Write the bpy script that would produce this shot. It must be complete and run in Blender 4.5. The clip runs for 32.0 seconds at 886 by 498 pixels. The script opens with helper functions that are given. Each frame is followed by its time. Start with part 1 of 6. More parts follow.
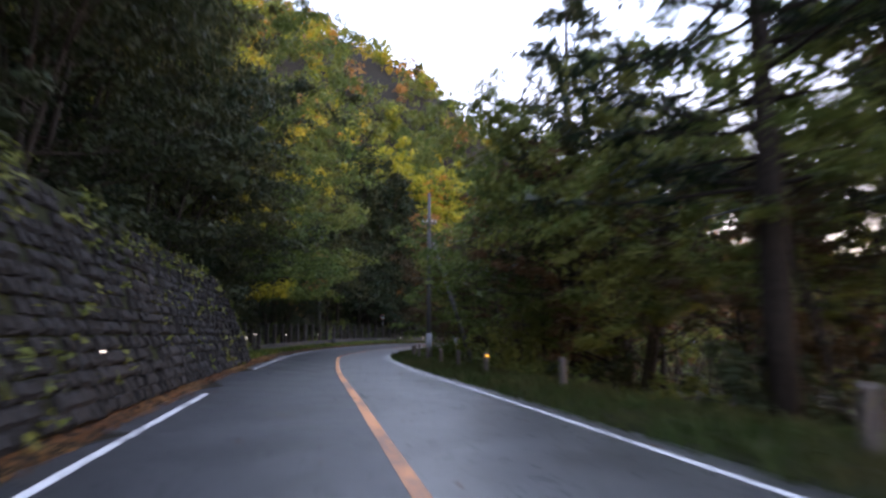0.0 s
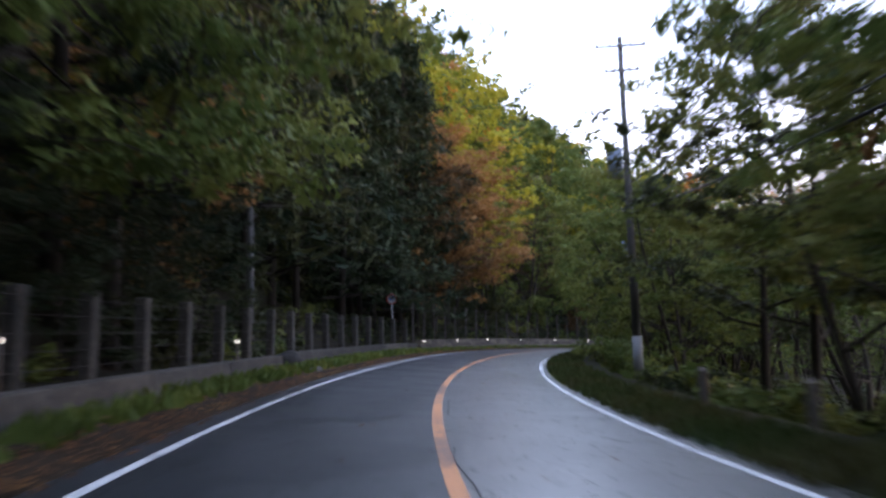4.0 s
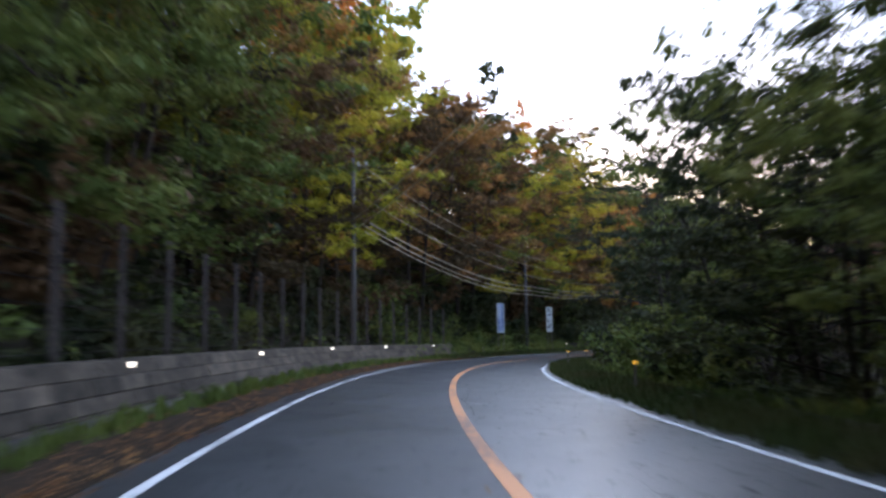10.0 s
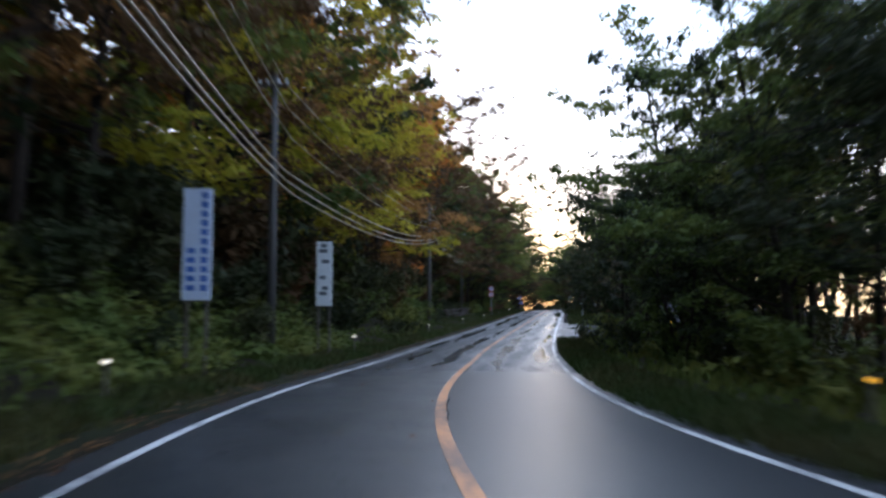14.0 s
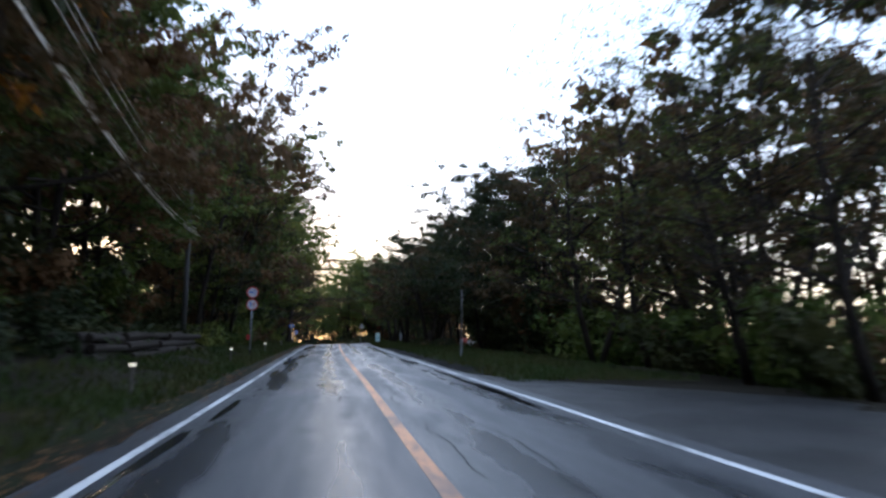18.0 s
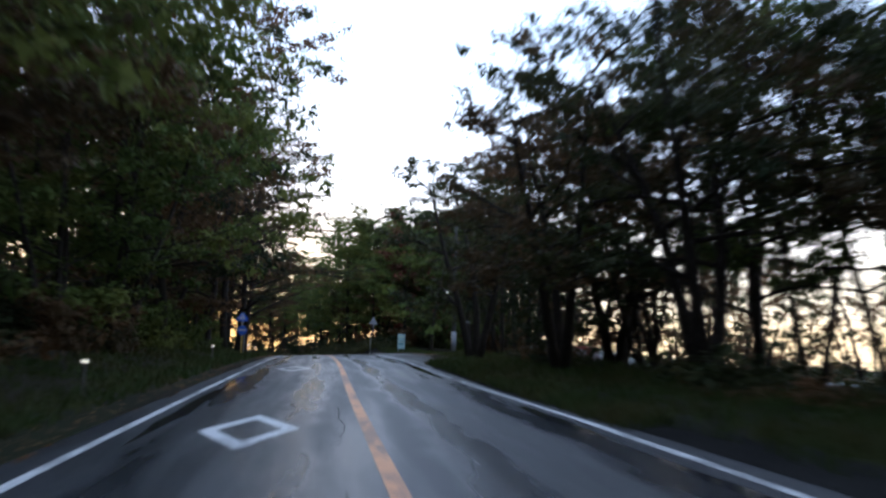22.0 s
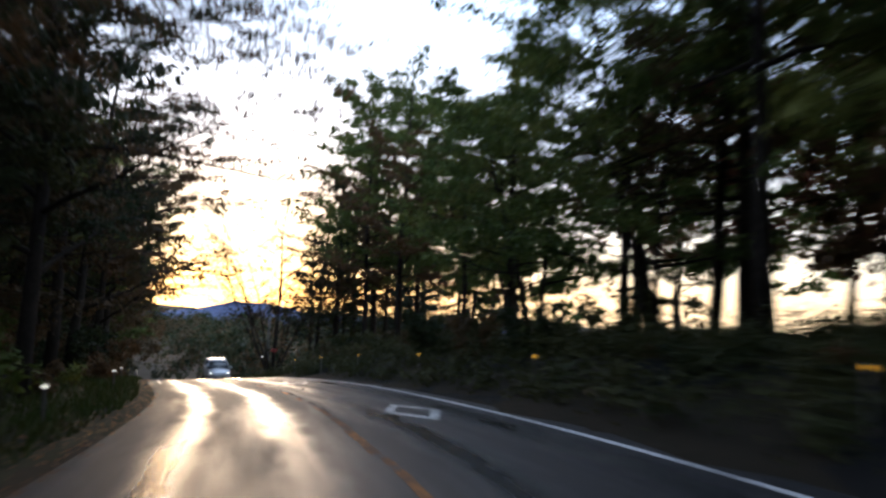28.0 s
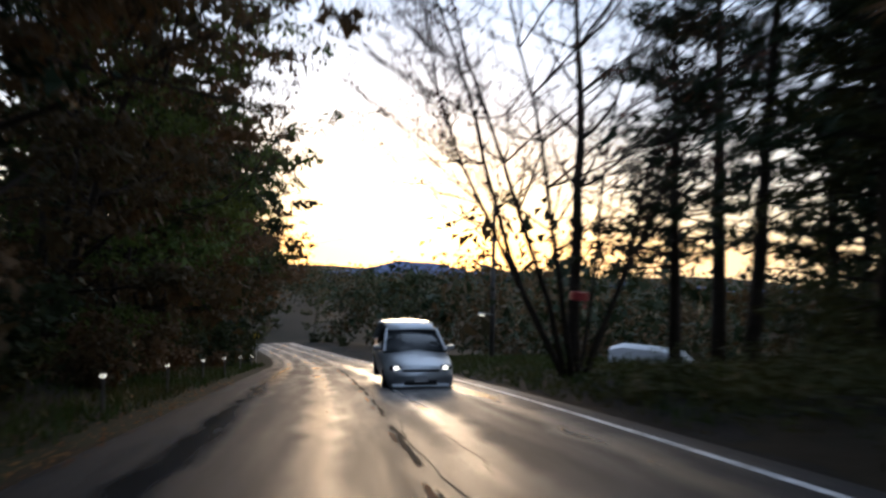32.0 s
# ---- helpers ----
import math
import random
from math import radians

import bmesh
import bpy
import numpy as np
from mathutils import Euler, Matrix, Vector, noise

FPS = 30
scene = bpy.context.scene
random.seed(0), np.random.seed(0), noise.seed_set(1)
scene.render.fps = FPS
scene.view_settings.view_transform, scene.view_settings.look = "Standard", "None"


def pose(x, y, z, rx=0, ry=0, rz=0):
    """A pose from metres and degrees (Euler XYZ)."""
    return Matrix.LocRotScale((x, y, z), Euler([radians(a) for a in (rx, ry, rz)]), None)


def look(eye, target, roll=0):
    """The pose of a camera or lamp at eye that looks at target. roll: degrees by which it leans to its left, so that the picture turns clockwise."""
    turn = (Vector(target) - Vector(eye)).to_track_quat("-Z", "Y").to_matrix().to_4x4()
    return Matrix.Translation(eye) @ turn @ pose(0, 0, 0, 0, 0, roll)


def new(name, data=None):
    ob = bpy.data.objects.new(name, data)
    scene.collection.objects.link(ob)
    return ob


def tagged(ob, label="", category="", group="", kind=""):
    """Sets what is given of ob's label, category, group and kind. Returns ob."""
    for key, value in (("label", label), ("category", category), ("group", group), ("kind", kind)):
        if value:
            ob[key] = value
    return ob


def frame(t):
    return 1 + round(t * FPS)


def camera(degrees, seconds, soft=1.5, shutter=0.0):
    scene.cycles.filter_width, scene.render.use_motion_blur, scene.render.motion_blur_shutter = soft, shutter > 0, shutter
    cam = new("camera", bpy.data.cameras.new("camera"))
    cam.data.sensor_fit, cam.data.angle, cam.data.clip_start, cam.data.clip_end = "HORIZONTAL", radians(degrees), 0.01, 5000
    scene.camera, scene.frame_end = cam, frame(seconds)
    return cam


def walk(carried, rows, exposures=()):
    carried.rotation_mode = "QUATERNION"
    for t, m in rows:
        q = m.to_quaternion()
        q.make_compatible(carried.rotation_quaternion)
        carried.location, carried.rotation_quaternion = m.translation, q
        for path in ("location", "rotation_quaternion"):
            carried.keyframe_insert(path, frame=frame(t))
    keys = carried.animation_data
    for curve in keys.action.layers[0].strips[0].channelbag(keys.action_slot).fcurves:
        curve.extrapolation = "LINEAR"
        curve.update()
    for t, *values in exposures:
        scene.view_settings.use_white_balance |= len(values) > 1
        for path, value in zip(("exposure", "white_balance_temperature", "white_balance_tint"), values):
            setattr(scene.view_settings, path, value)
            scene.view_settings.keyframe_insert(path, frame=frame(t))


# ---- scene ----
cam = camera(66.0, 32.0, soft=2.6, shutter=0.8)
PATH = [
    (0.0, 13.25, -47.32, 1.106, 96.00, -0.00, 7.00),
    (0.5, 11.61, -42.14, 1.016, 96.00, 0.35, 7.54),
    (1.0, 9.98, -36.98, 0.896, 95.90, 0.25, 7.53),
    (1.5, 8.29, -31.63, 0.741, 95.70, 0.58, 7.26),
    (2.0, 6.67, -26.32, 0.553, 95.70, 1.28, 7.24),
    (2.5, 5.05, -21.08, 0.441, 95.80, 1.60, 7.07),
    (4.5, -0.03, -0.01, -0.005, 96.20, 1.90, 0.20),
    (5.0, -0.70, 5.36, -0.116, 95.70, 2.50, -3.30),
    (5.5, -0.91, 10.94, -0.125, 95.90, 2.90, -7.30),
    (6.0, -0.90, 16.42, -0.248, 95.70, 3.00, -10.90),
    (6.5, -0.59, 21.89, -0.360, 95.60, 3.20, -14.00),
    (7.0, 0.06, 27.25, -0.472, 95.60, 3.00, -17.10),
    (7.5, 0.98, 32.50, -0.480, 95.80, 2.20, -20.10),
    (8.0, 2.01, 37.74, -0.602, 95.50, 1.90, -23.30),
    (8.5, 3.51, 42.76, -0.709, 95.30, 1.50, -26.30),
    (9.0, 5.24, 47.77, -0.929, 95.20, 0.90, -30.20),
    (9.5, 7.30, 52.78, -1.042, 94.70, 1.10, -34.20),
    (10.0, 9.70, 57.34, -1.268, 94.70, 0.80, -38.00),
    (10.5, 12.33, 61.55, -1.495, 94.50, 0.50, -41.90),
    (11.0, 15.16, 65.67, -1.722, 94.20, 0.50, -45.50),
    (11.5, 18.21, 69.67, -1.950, 93.90, 0.50, -48.50),
    (12.0, 21.50, 73.46, -2.177, 93.60, 0.80, -51.30),
    (12.5, 24.84, 76.96, -2.403, 93.40, 0.80, -54.10),
    (13.0, 28.29, 80.47, -2.742, 93.30, 0.50, -56.90),
    (13.5, 32.16, 83.66, -2.975, 93.40, -0.00, -60.40),
    (14.0, 36.15, 86.63, -3.322, 93.60, -0.10, -64.50),
    (14.5, 40.59, 89.37, -3.545, 93.70, 0.10, -68.70),
    (15.0, 44.68, 91.55, -3.881, 93.90, -0.00, -72.50),
    (15.5, 49.48, 93.60, -4.097, 94.40, -0.10, -76.50),
    (17.5, 69.28, 100.49, -4.698, 96.70, -0.00, -84.00),
    (18.0, 74.74, 102.03, -4.758, 96.80, -0.85, -84.50),
    (18.5, 79.94, 103.37, -4.761, 96.70, -1.01, -84.82),
    (19.0, 85.23, 104.80, -4.841, 96.80, -1.17, -85.14),
    (19.5, 90.61, 106.17, -4.818, 96.90, -1.34, -85.47),
    (20.0, 96.09, 107.55, -4.959, 97.10, -1.41, -85.68),
    (20.5, 101.57, 108.92, -5.018, 97.10, -1.60, -85.80),
    (21.0, 106.94, 110.36, -5.000, 97.10, -1.53, -85.59),
    (21.5, 112.06, 111.70, -5.008, 97.00, -1.75, -85.41),
    (22.0, 117.43, 113.16, -5.072, 97.00, -1.65, -85.40),
    (22.5, 122.62, 114.60, -5.070, 96.90, -1.56, -85.29),
    (23.0, 127.58, 115.83, -5.099, 97.00, -1.68, -85.10),
    (23.5, 132.86, 117.19, -5.093, 96.90, -1.78, -85.12),
    (24.0, 138.06, 118.64, -5.186, 96.90, -1.89, -85.03),
    (24.5, 143.52, 120.12, -5.160, 96.90, -1.72, -84.81),
    (25.0, 148.99, 121.51, -5.222, 96.90, -2.07, -84.34),
    (25.5, 154.36, 123.04, -5.367, 96.60, -2.27, -83.56),
    (27.5, 174.93, 130.19, -6.120, 94.40, -2.00, -77.80),
    (28.0, 179.90, 132.39, -6.408, 94.01, -2.29, -75.31),
    (28.5, 184.69, 134.86, -6.777, 93.01, -2.67, -72.83),
    (29.0, 189.32, 137.47, -7.252, 92.41, -2.24, -70.59),
    (29.5, 193.68, 140.07, -7.748, 92.53, -2.27, -68.69),
    (30.0, 197.74, 142.75, -8.181, 92.44, -2.40, -66.79),
    (30.5, 201.71, 145.64, -8.568, 91.63, -1.44, -64.72),
    (31.0, 205.26, 148.39, -9.121, 91.07, -1.13, -63.40),
    (31.5, 208.83, 151.08, -9.546, 90.83, -1.27, -62.71),
    (32.0, 212.16, 153.85, -10.037, 90.10, -1.01, -62.09),
]
walk(cam, [(r[0], pose(*r[1:])) for r in PATH], exposures=[(0.0, 1.05, 6350, 29), (1.0, 1.2, 6400, 31), (2.0, 1.0, 6300, 30), (6.0, 1.1, 6050, 24), (10.0, 1.0, 6000, 21), (13.0, 0.8, 5950, 18), (18.0, 0.5, 5950, 16), (25.0, 0.3, 5750, 16), (28.0, 0.1, 5950, 16), (30.0, -0.15, 6000, 15), (32.0, -0.4, 6000, 15)])

# ---- world and sun: dusk, thin bright cloud, low sun behind the far hills ----
SUN_AZ, SUN_EL = radians(59), radians(4.0)
world = bpy.data.worlds.new("dusk_sky")
scene.world = world
world.use_nodes = True
wn, wl = world.node_tree.nodes, world.node_tree.links
wn.clear()
sky = wn.new("ShaderNodeTexSky")
sky.sky_type, sky.sun_disc = "NISHITA", False
sky.sun_elevation, sky.sun_rotation = SUN_EL, SUN_AZ
sky.air_density, sky.dust_density, sky.ozone_density, sky.altitude = 1.0, 2.0, 1.0, 900
geo_w = wn.new("ShaderNodeTexCoord")
sep = wn.new("ShaderNodeSeparateXYZ")
wl.new(geo_w.outputs["Generated"], sep.inputs[0])
wcloud = wn.new("ShaderNodeValToRGB")   # thin cloud: clear amber at the horizon, blue-white above
wcloud.color_ramp.interpolation = "EASE"
ce = wcloud.color_ramp.elements
ce[0].position, ce[0].color = 0.0, (1.06, 0.82, 0.48, 1)
ce[1].position, ce[1].color = 0.42, (0.62, 0.79, 1.0, 1)
for pos, col in ((0.05, (1.06, 0.92, 0.68, 1)), (0.12, (1.0, 0.93, 0.82, 1)), (0.22, (0.76, 0.84, 0.94, 1))):
    q = ce.new(pos)
    q.color = col
wl.new(sep.outputs["Z"], wcloud.inputs[0])
b_sky = wn.new("ShaderNodeBackground")
b_sky.inputs["Strength"].default_value = 0.09
b_cloud = wn.new("ShaderNodeBackground")
b_cloud.inputs["Strength"].default_value = 1.65
both = wn.new("ShaderNodeAddShader")
wout = wn.new("ShaderNodeOutputWorld")
wl.new(sky.outputs[0], b_sky.inputs[0])
wl.new(wcloud.outputs[0], b_cloud.inputs[0])
wl.new(b_sky.outputs[0], both.inputs[0])
wl.new(b_cloud.outputs[0], both.inputs[1])
wl.new(both.outputs[0], wout.inputs[0])
sun = new("sun", bpy.data.lights.new("sun", "SUN"))
sun.data.energy, sun.data.angle, sun.data.color = 1.0, radians(10), (1.0, 0.72, 0.42)
sun_dir = Vector((math.sin(SUN_AZ) * math.cos(SUN_EL), math.cos(SUN_AZ) * math.cos(SUN_EL), math.sin(SUN_EL)))
sun.matrix_world = look(sun_dir * 300, (0, 0, 0))


# ---- materials ----
def material(name, col, col2=None, rough=0.7, scale=6.0, scale2=0.6, bump=0.2, metal=0.0, per_object=0.0, rough2=None, coords="Object", spec=0.5, detail=5):
    """Two-scale varied surface: fine grain and broad stains between two colours."""
    m = bpy.data.materials.new(name)
    m.use_nodes = True
    n, l = m.node_tree.nodes, m.node_tree.links
    p = n["Principled BSDF"]
    col2 = col2 or tuple(c * 0.6 for c in col)
    tc = n.new("ShaderNodeTexCoord")
    fine, broad = n.new("ShaderNodeTexNoise"), n.new("ShaderNodeTexNoise")
    fine.inputs["Scale"].default_value, fine.inputs["Detail"].default_value = scale, detail
    broad.inputs["Scale"].default_value, broad.inputs["Detail"].default_value = scale2, 3
    for q in (fine, broad):
        l.new(tc.outputs[coords], q.inputs["Vector"])
    mul = n.new("ShaderNodeMath")
    mul.operation = "MULTIPLY_ADD"
    mul.inputs[1].default_value, mul.inputs[2].default_value = 0.5, 0.0
    l.new(fine.outputs["Fac"], mul.inputs[0])
    add = n.new("ShaderNodeMath")
    add.operation = "MULTIPLY_ADD"
    add.inputs[1].default_value = 0.5
    l.new(broad.outputs["Fac"], add.inputs[0])
    l.new(mul.outputs[0], add.inputs[2])
    ramp = n.new("ShaderNodeMapRange")
    ramp.inputs["From Min"].default_value, ramp.inputs["From Max"].default_value = 0.3, 0.7
    l.new(add.outputs[0], ramp.inputs["Value"])
    mix = n.new("ShaderNodeMixRGB")
    mix.inputs[1].default_value, mix.inputs[2].default_value = (*col2, 1), (*col, 1)
    l.new(ramp.outputs[0], mix.inputs[0])
    out = mix.outputs[0]
    if per_object:
        oi = n.new("ShaderNodeObjectInfo")
        hsv = n.new("ShaderNodeHueSaturation")
        mr = n.new("ShaderNodeMapRange")
        mr.inputs["To Min"].default_value, mr.inputs["To Max"].default_value = 1 - per_object, 1 + per_object
        l.new(oi.outputs["Random"], mr.inputs["Value"])
        l.new(mr.outputs[0], hsv.inputs["Value"])
        l.new(out, hsv.inputs["Color"])
        out = hsv.outputs[0]
    l.new(out, p.inputs["Base Color"])
    rr = n.new("ShaderNodeMapRange")
    rr.inputs["From Min"].default_value, rr.inputs["From Max"].default_value = 0.3, 0.7
    rr.inputs["To Min"].default_value, rr.inputs["To Max"].default_value = rough, rough if rough2 is None else rough2
    l.new(broad.outputs["Fac"], rr.inputs["Value"])
    l.new(rr.outputs[0], p.inputs["Roughness"])
    p.inputs["Metallic"].default_value = metal
    p.inputs["Specular IOR Level"].default_value = spec
    if bump:
        b = n.new("ShaderNodeBump")
        b.inputs["Strength"].default_value, b.inputs["Distance"].default_value = bump, 0.03
        l.new(fine.outputs["Fac"], b.inputs["Height"])
        l.new(b.outputs[0], p.inputs["Normal"])
    return m


def leaf_material(name, a, b, c, through_light=0.35):
    """Foliage: every leaf takes a hue between three colours; light passes partly through."""
    m = bpy.data.materials.new(name)
    m.use_nodes = True
    n, l = m.node_tree.nodes, m.node_tree.links
    p = n["Principled BSDF"]
    geo, oi = n.new("ShaderNodeNewGeometry"), n.new("ShaderNodeObjectInfo")
    tc, noise_t = n.new("ShaderNodeTexCoord"), n.new("ShaderNodeTexNoise")
    noise_t.inputs["Scale"].default_value, noise_t.inputs["Detail"].default_value = 0.5, 4
    l.new(tc.outputs["Object"], noise_t.inputs["Vector"])
    s1 = n.new("ShaderNodeMath")
    s1.operation = "MULTIPLY_ADD"
    s1.inputs[1].default_value = 0.16
    l.new(geo.outputs["Random Per Island"], s1.inputs[0])
    s2 = n.new("ShaderNodeMath")
    s2.operation = "MULTIPLY_ADD"
    s2.inputs[1].default_value, s2.inputs[2].default_value = 1.5, -0.5
    l.new(noise_t.outputs["Fac"], s2.inputs[0])
    l.new(s2.outputs[0], s1.inputs[2])
    s3 = n.new("ShaderNodeMath")
    s3.operation = "MULTIPLY_ADD"
    s3.inputs[1].default_value = 0.5
    l.new(oi.outputs["Random"], s3.inputs[0])
    l.new(s1.outputs[0], s3.inputs[2])
    ramp = n.new("ShaderNodeValToRGB")
    e = ramp.color_ramp.elements
    e[0].position, e[0].color = 0.05, (*a, 1)
    e[1].position, e[1].color = 0.95, (*c, 1)
    mid = e.new(0.5)
    mid.color = (*b, 1)
    l.new(s3.outputs[0], ramp.inputs[0])
    l.new(ramp.outputs[0], p.inputs["Base Color"])
    p.inputs["Roughness"].default_value = 0.62
    p.inputs["Specular IOR Level"].default_value = 0.1
    tr = n.new("ShaderNodeBsdfTranslucent")
    l.new(ramp.outputs[0], tr.inputs["Color"])
    mx = n.new("ShaderNodeMixShader")
    mx.inputs[0].default_value = through_light
    l.new(p.outputs[0], mx.inputs[1])
    l.new(tr.outputs[0], mx.inputs[2])
    l.new(mx.outputs[0], n["Material Output"].inputs["Surface"])
    return m


def plain(name, col, rough=0.5, metal=0.0):
    return material(name, col, tuple(c * 0.82 for c in col), rough, 14.0, 1.5, 0.05, metal)


def wet_asphalt(name, light, dark, rough_lo, rough_hi, spec=0.5, film=0.0, fade=None, tracks=0.0):
    m = material(name, light, dark, 0.3, 38.0, 0.28, 0.28, 0.0, 0, 0.5, detail=8, spec=spec)
    n, l = m.node_tree.nodes, m.node_tree.links
    p = n["Principled BSDF"]
    tc = n.new("ShaderNodeTexCoord")
    pool = n.new("ShaderNodeTexNoise")
    pool.inputs["Scale"].default_value, pool.inputs["Detail"].default_value = 0.9, 5
    if tracks:   # worn streaks run along the lanes
        lane = n.new("ShaderNodeCombineXYZ")
        for i, (key, by) in enumerate((("across", 1.6), ("along", 0.16))):
            at_lane, by_lane = n.new("ShaderNodeAttribute"), n.new("ShaderNodeMath")
            at_lane.attribute_name, by_lane.operation = key, "MULTIPLY"
            by_lane.inputs[1].default_value = by
            l.new(at_lane.outputs["Fac"], by_lane.inputs[0])
            l.new(by_lane.outputs[0], lane.inputs[i])
        l.new(lane.outputs[0], pool.inputs["Vector"])
    else:
        l.new(tc.outputs["Object"], pool.inputs["Vector"])
    mr = n.new("ShaderNodeMapRange")
    mr.inputs["From Min"].default_value, mr.inputs["From Max"].default_value = 0.36, 0.6
    mr.inputs["To Min"].default_value, mr.inputs["To Max"].default_value = rough_lo, rough_hi
    l.new(pool.outputs["Fac"], mr.inputs["Value"])
    source = mr
    if tracks:   # wheel tracks hold more water: smoother along four lines, uneven at their edges
        def maths(op, a, b=0.0):
            q = n.new("ShaderNodeMath")
            q.operation = op
            for i, w in enumerate((a, b)):
                if isinstance(w, float):
                    q.inputs[i].default_value = w
                else:
                    l.new(w, q.inputs[i])
            return q.outputs[0]
        ac = n.new("ShaderNodeAttribute")
        ac.attribute_name = "across"
        ragged = n.new("ShaderNodeTexNoise")
        ragged.inputs["Scale"].default_value, ragged.inputs["Detail"].default_value = 0.7, 6
        l.new(tc.outputs["Object"], ragged.inputs["Vector"])
        u_at = maths("ADD", ac.outputs["Fac"], maths("MULTIPLY", maths("SUBTRACT", ragged.outputs["Fac"], 0.5), 0.7))
        off = maths("ABSOLUTE", maths("SUBTRACT", maths("ABSOLUTE", maths("SUBTRACT", maths("ABSOLUTE", u_at), 1.6)), 0.72))
        wide = n.new("ShaderNodeMapRange")
        wide.interpolation_type = "SMOOTHSTEP"
        wide.inputs["From Min"].default_value, wide.inputs["From Max"].default_value = 0.08, 0.42
        wide.inputs["To Min"].default_value, wide.inputs["To Max"].default_value = -tracks, tracks
        l.new(off, wide.inputs["Value"])
        source = wide.outputs[0].node
        total = maths("ADD", mr.outputs[0], wide.outputs[0])
        source = total.node
    l.new(source.outputs[0], p.inputs["Roughness"])
    p.inputs["Coat Weight"].default_value, p.inputs["Coat Roughness"].default_value, p.inputs["Coat IOR"].default_value = film, 0.29, 2.3
    if film:
        blot = n.new("ShaderNodeTexNoise")
        blot.inputs["Scale"].default_value, blot.inputs["Detail"].default_value, blot.inputs["Roughness"].default_value = 6.0, 9, 0.7
        l.new(tc.outputs["Object"], blot.inputs["Vector"])
        bm_ = n.new("ShaderNodeMapRange")
        bm_.inputs["From Min"].default_value, bm_.inputs["From Max"].default_value = 0.35, 0.65
        bm_.inputs["To Min"].default_value, bm_.inputs["To Max"].default_value = 0.26, 0.36
        l.new(blot.outputs["Fac"], bm_.inputs["Value"])
        l.new(bm_.outputs[0], p.inputs["Coat Roughness"])
        grit, lift = n.new("ShaderNodeTexNoise"), n.new("ShaderNodeBump")
        grit.inputs["Scale"].default_value, grit.inputs["Detail"].default_value = 14.0, 6
        lift.inputs["Strength"].default_value, lift.inputs["Distance"].default_value = 0.12, 0.03
        l.new(tc.outputs["Object"], grit.inputs["Vector"])
        l.new(grit.outputs["Fac"], lift.inputs["Height"])
        l.new(lift.outputs[0], p.inputs["Coat Normal"])
    if fade:   # this surfacing passes gradually into the older one further along
        x0, x1, col, rough, level = fade
        sx = n.new("ShaderNodeSeparateXYZ")
        l.new(tc.outputs["Object"], sx.inputs[0])
        k = n.new("ShaderNodeMapRange")
        k.inputs["From Min"].default_value, k.inputs["From Max"].default_value = x0, x1
        l.new(sx.outputs["X"], k.inputs["Value"])
        mx = n.new("ShaderNodeMixRGB")
        mx.inputs[2].default_value = (*col, 1)
        l.new(k.outputs[0], mx.inputs[0])
        l.new(p.inputs["Base Color"].links[0].from_socket, mx.inputs[1])
        l.new(mx.outputs[0], p.inputs["Base Color"])
        mr2 = n.new("ShaderNodeMix")
        mr2.inputs[3].default_value = rough
        l.new(k.outputs[0], mr2.inputs[0])
        l.new(source.outputs[0], mr2.inputs[2])
        l.new(mr2.outputs[0], p.inputs["Roughness"])
        for a, b, name_in in ((spec, level, "Specular IOR Level"), (film, 0.0, "Coat Weight")):
            q = n.new("ShaderNodeMapRange")
            q.inputs["To Min"].default_value, q.inputs["To Max"].default_value = a, b
            l.new(k.outputs[0], q.inputs["Value"])
            l.new(q.outputs[0], p.inputs[name_in])
    return m


def worn_paint(name, col, base=(0.045, 0.045, 0.05), wear=0.5):
    m = bpy.data.materials.new(name)
    m.use_nodes = True
    n, l = m.node_tree.nodes, m.node_tree.links
    p = n["Principled BSDF"]
    tc, a, b = n.new("ShaderNodeTexCoord"), n.new("ShaderNodeTexNoise"), n.new("ShaderNodeTexNoise")
    a.inputs["Scale"].default_value, a.inputs["Detail"].default_value = 9, 8
    b.inputs["Scale"].default_value, b.inputs["Detail"].default_value = 0.5, 2
    for q in (a, b):
        l.new(tc.outputs["Object"], q.inputs["Vector"])
    s = n.new("ShaderNodeMath")
    s.operation = "ADD"
    l.new(a.outputs["Fac"], s.inputs[0])
    l.new(b.outputs["Fac"], s.inputs[1])
    mr = n.new("ShaderNodeMapRange")
    mr.inputs["From Min"].default_value, mr.inputs["From Max"].default_value = 0.72 + 0.2 * wear, 0.95 + 0.2 * wear
    mr.inputs["To Min"].default_value = 0.25
    l.new(s.outputs[0], mr.inputs["Value"])
    mix = n.new("ShaderNodeMixRGB")
    mix.inputs[1].default_value, mix.inputs[2].default_value = (*base, 1), (*col, 1)
    l.new(mr.outputs[0], mix.inputs[0])
    l.new(mix.outputs[0], p.inputs["Base Color"])
    p.inputs["Roughness"].default_value = 0.5
    return m


def glowing(name, col, strength):
    m = bpy.data.materials.new(name)
    m.use_nodes = True
    p = m.node_tree.nodes["Principled BSDF"]
    p.inputs["Base Color"].default_value = (*col, 1)
    p.inputs["Emission Color"].default_value = (*col, 1)
    p.inputs["Emission Strength"].default_value = strength
    return m


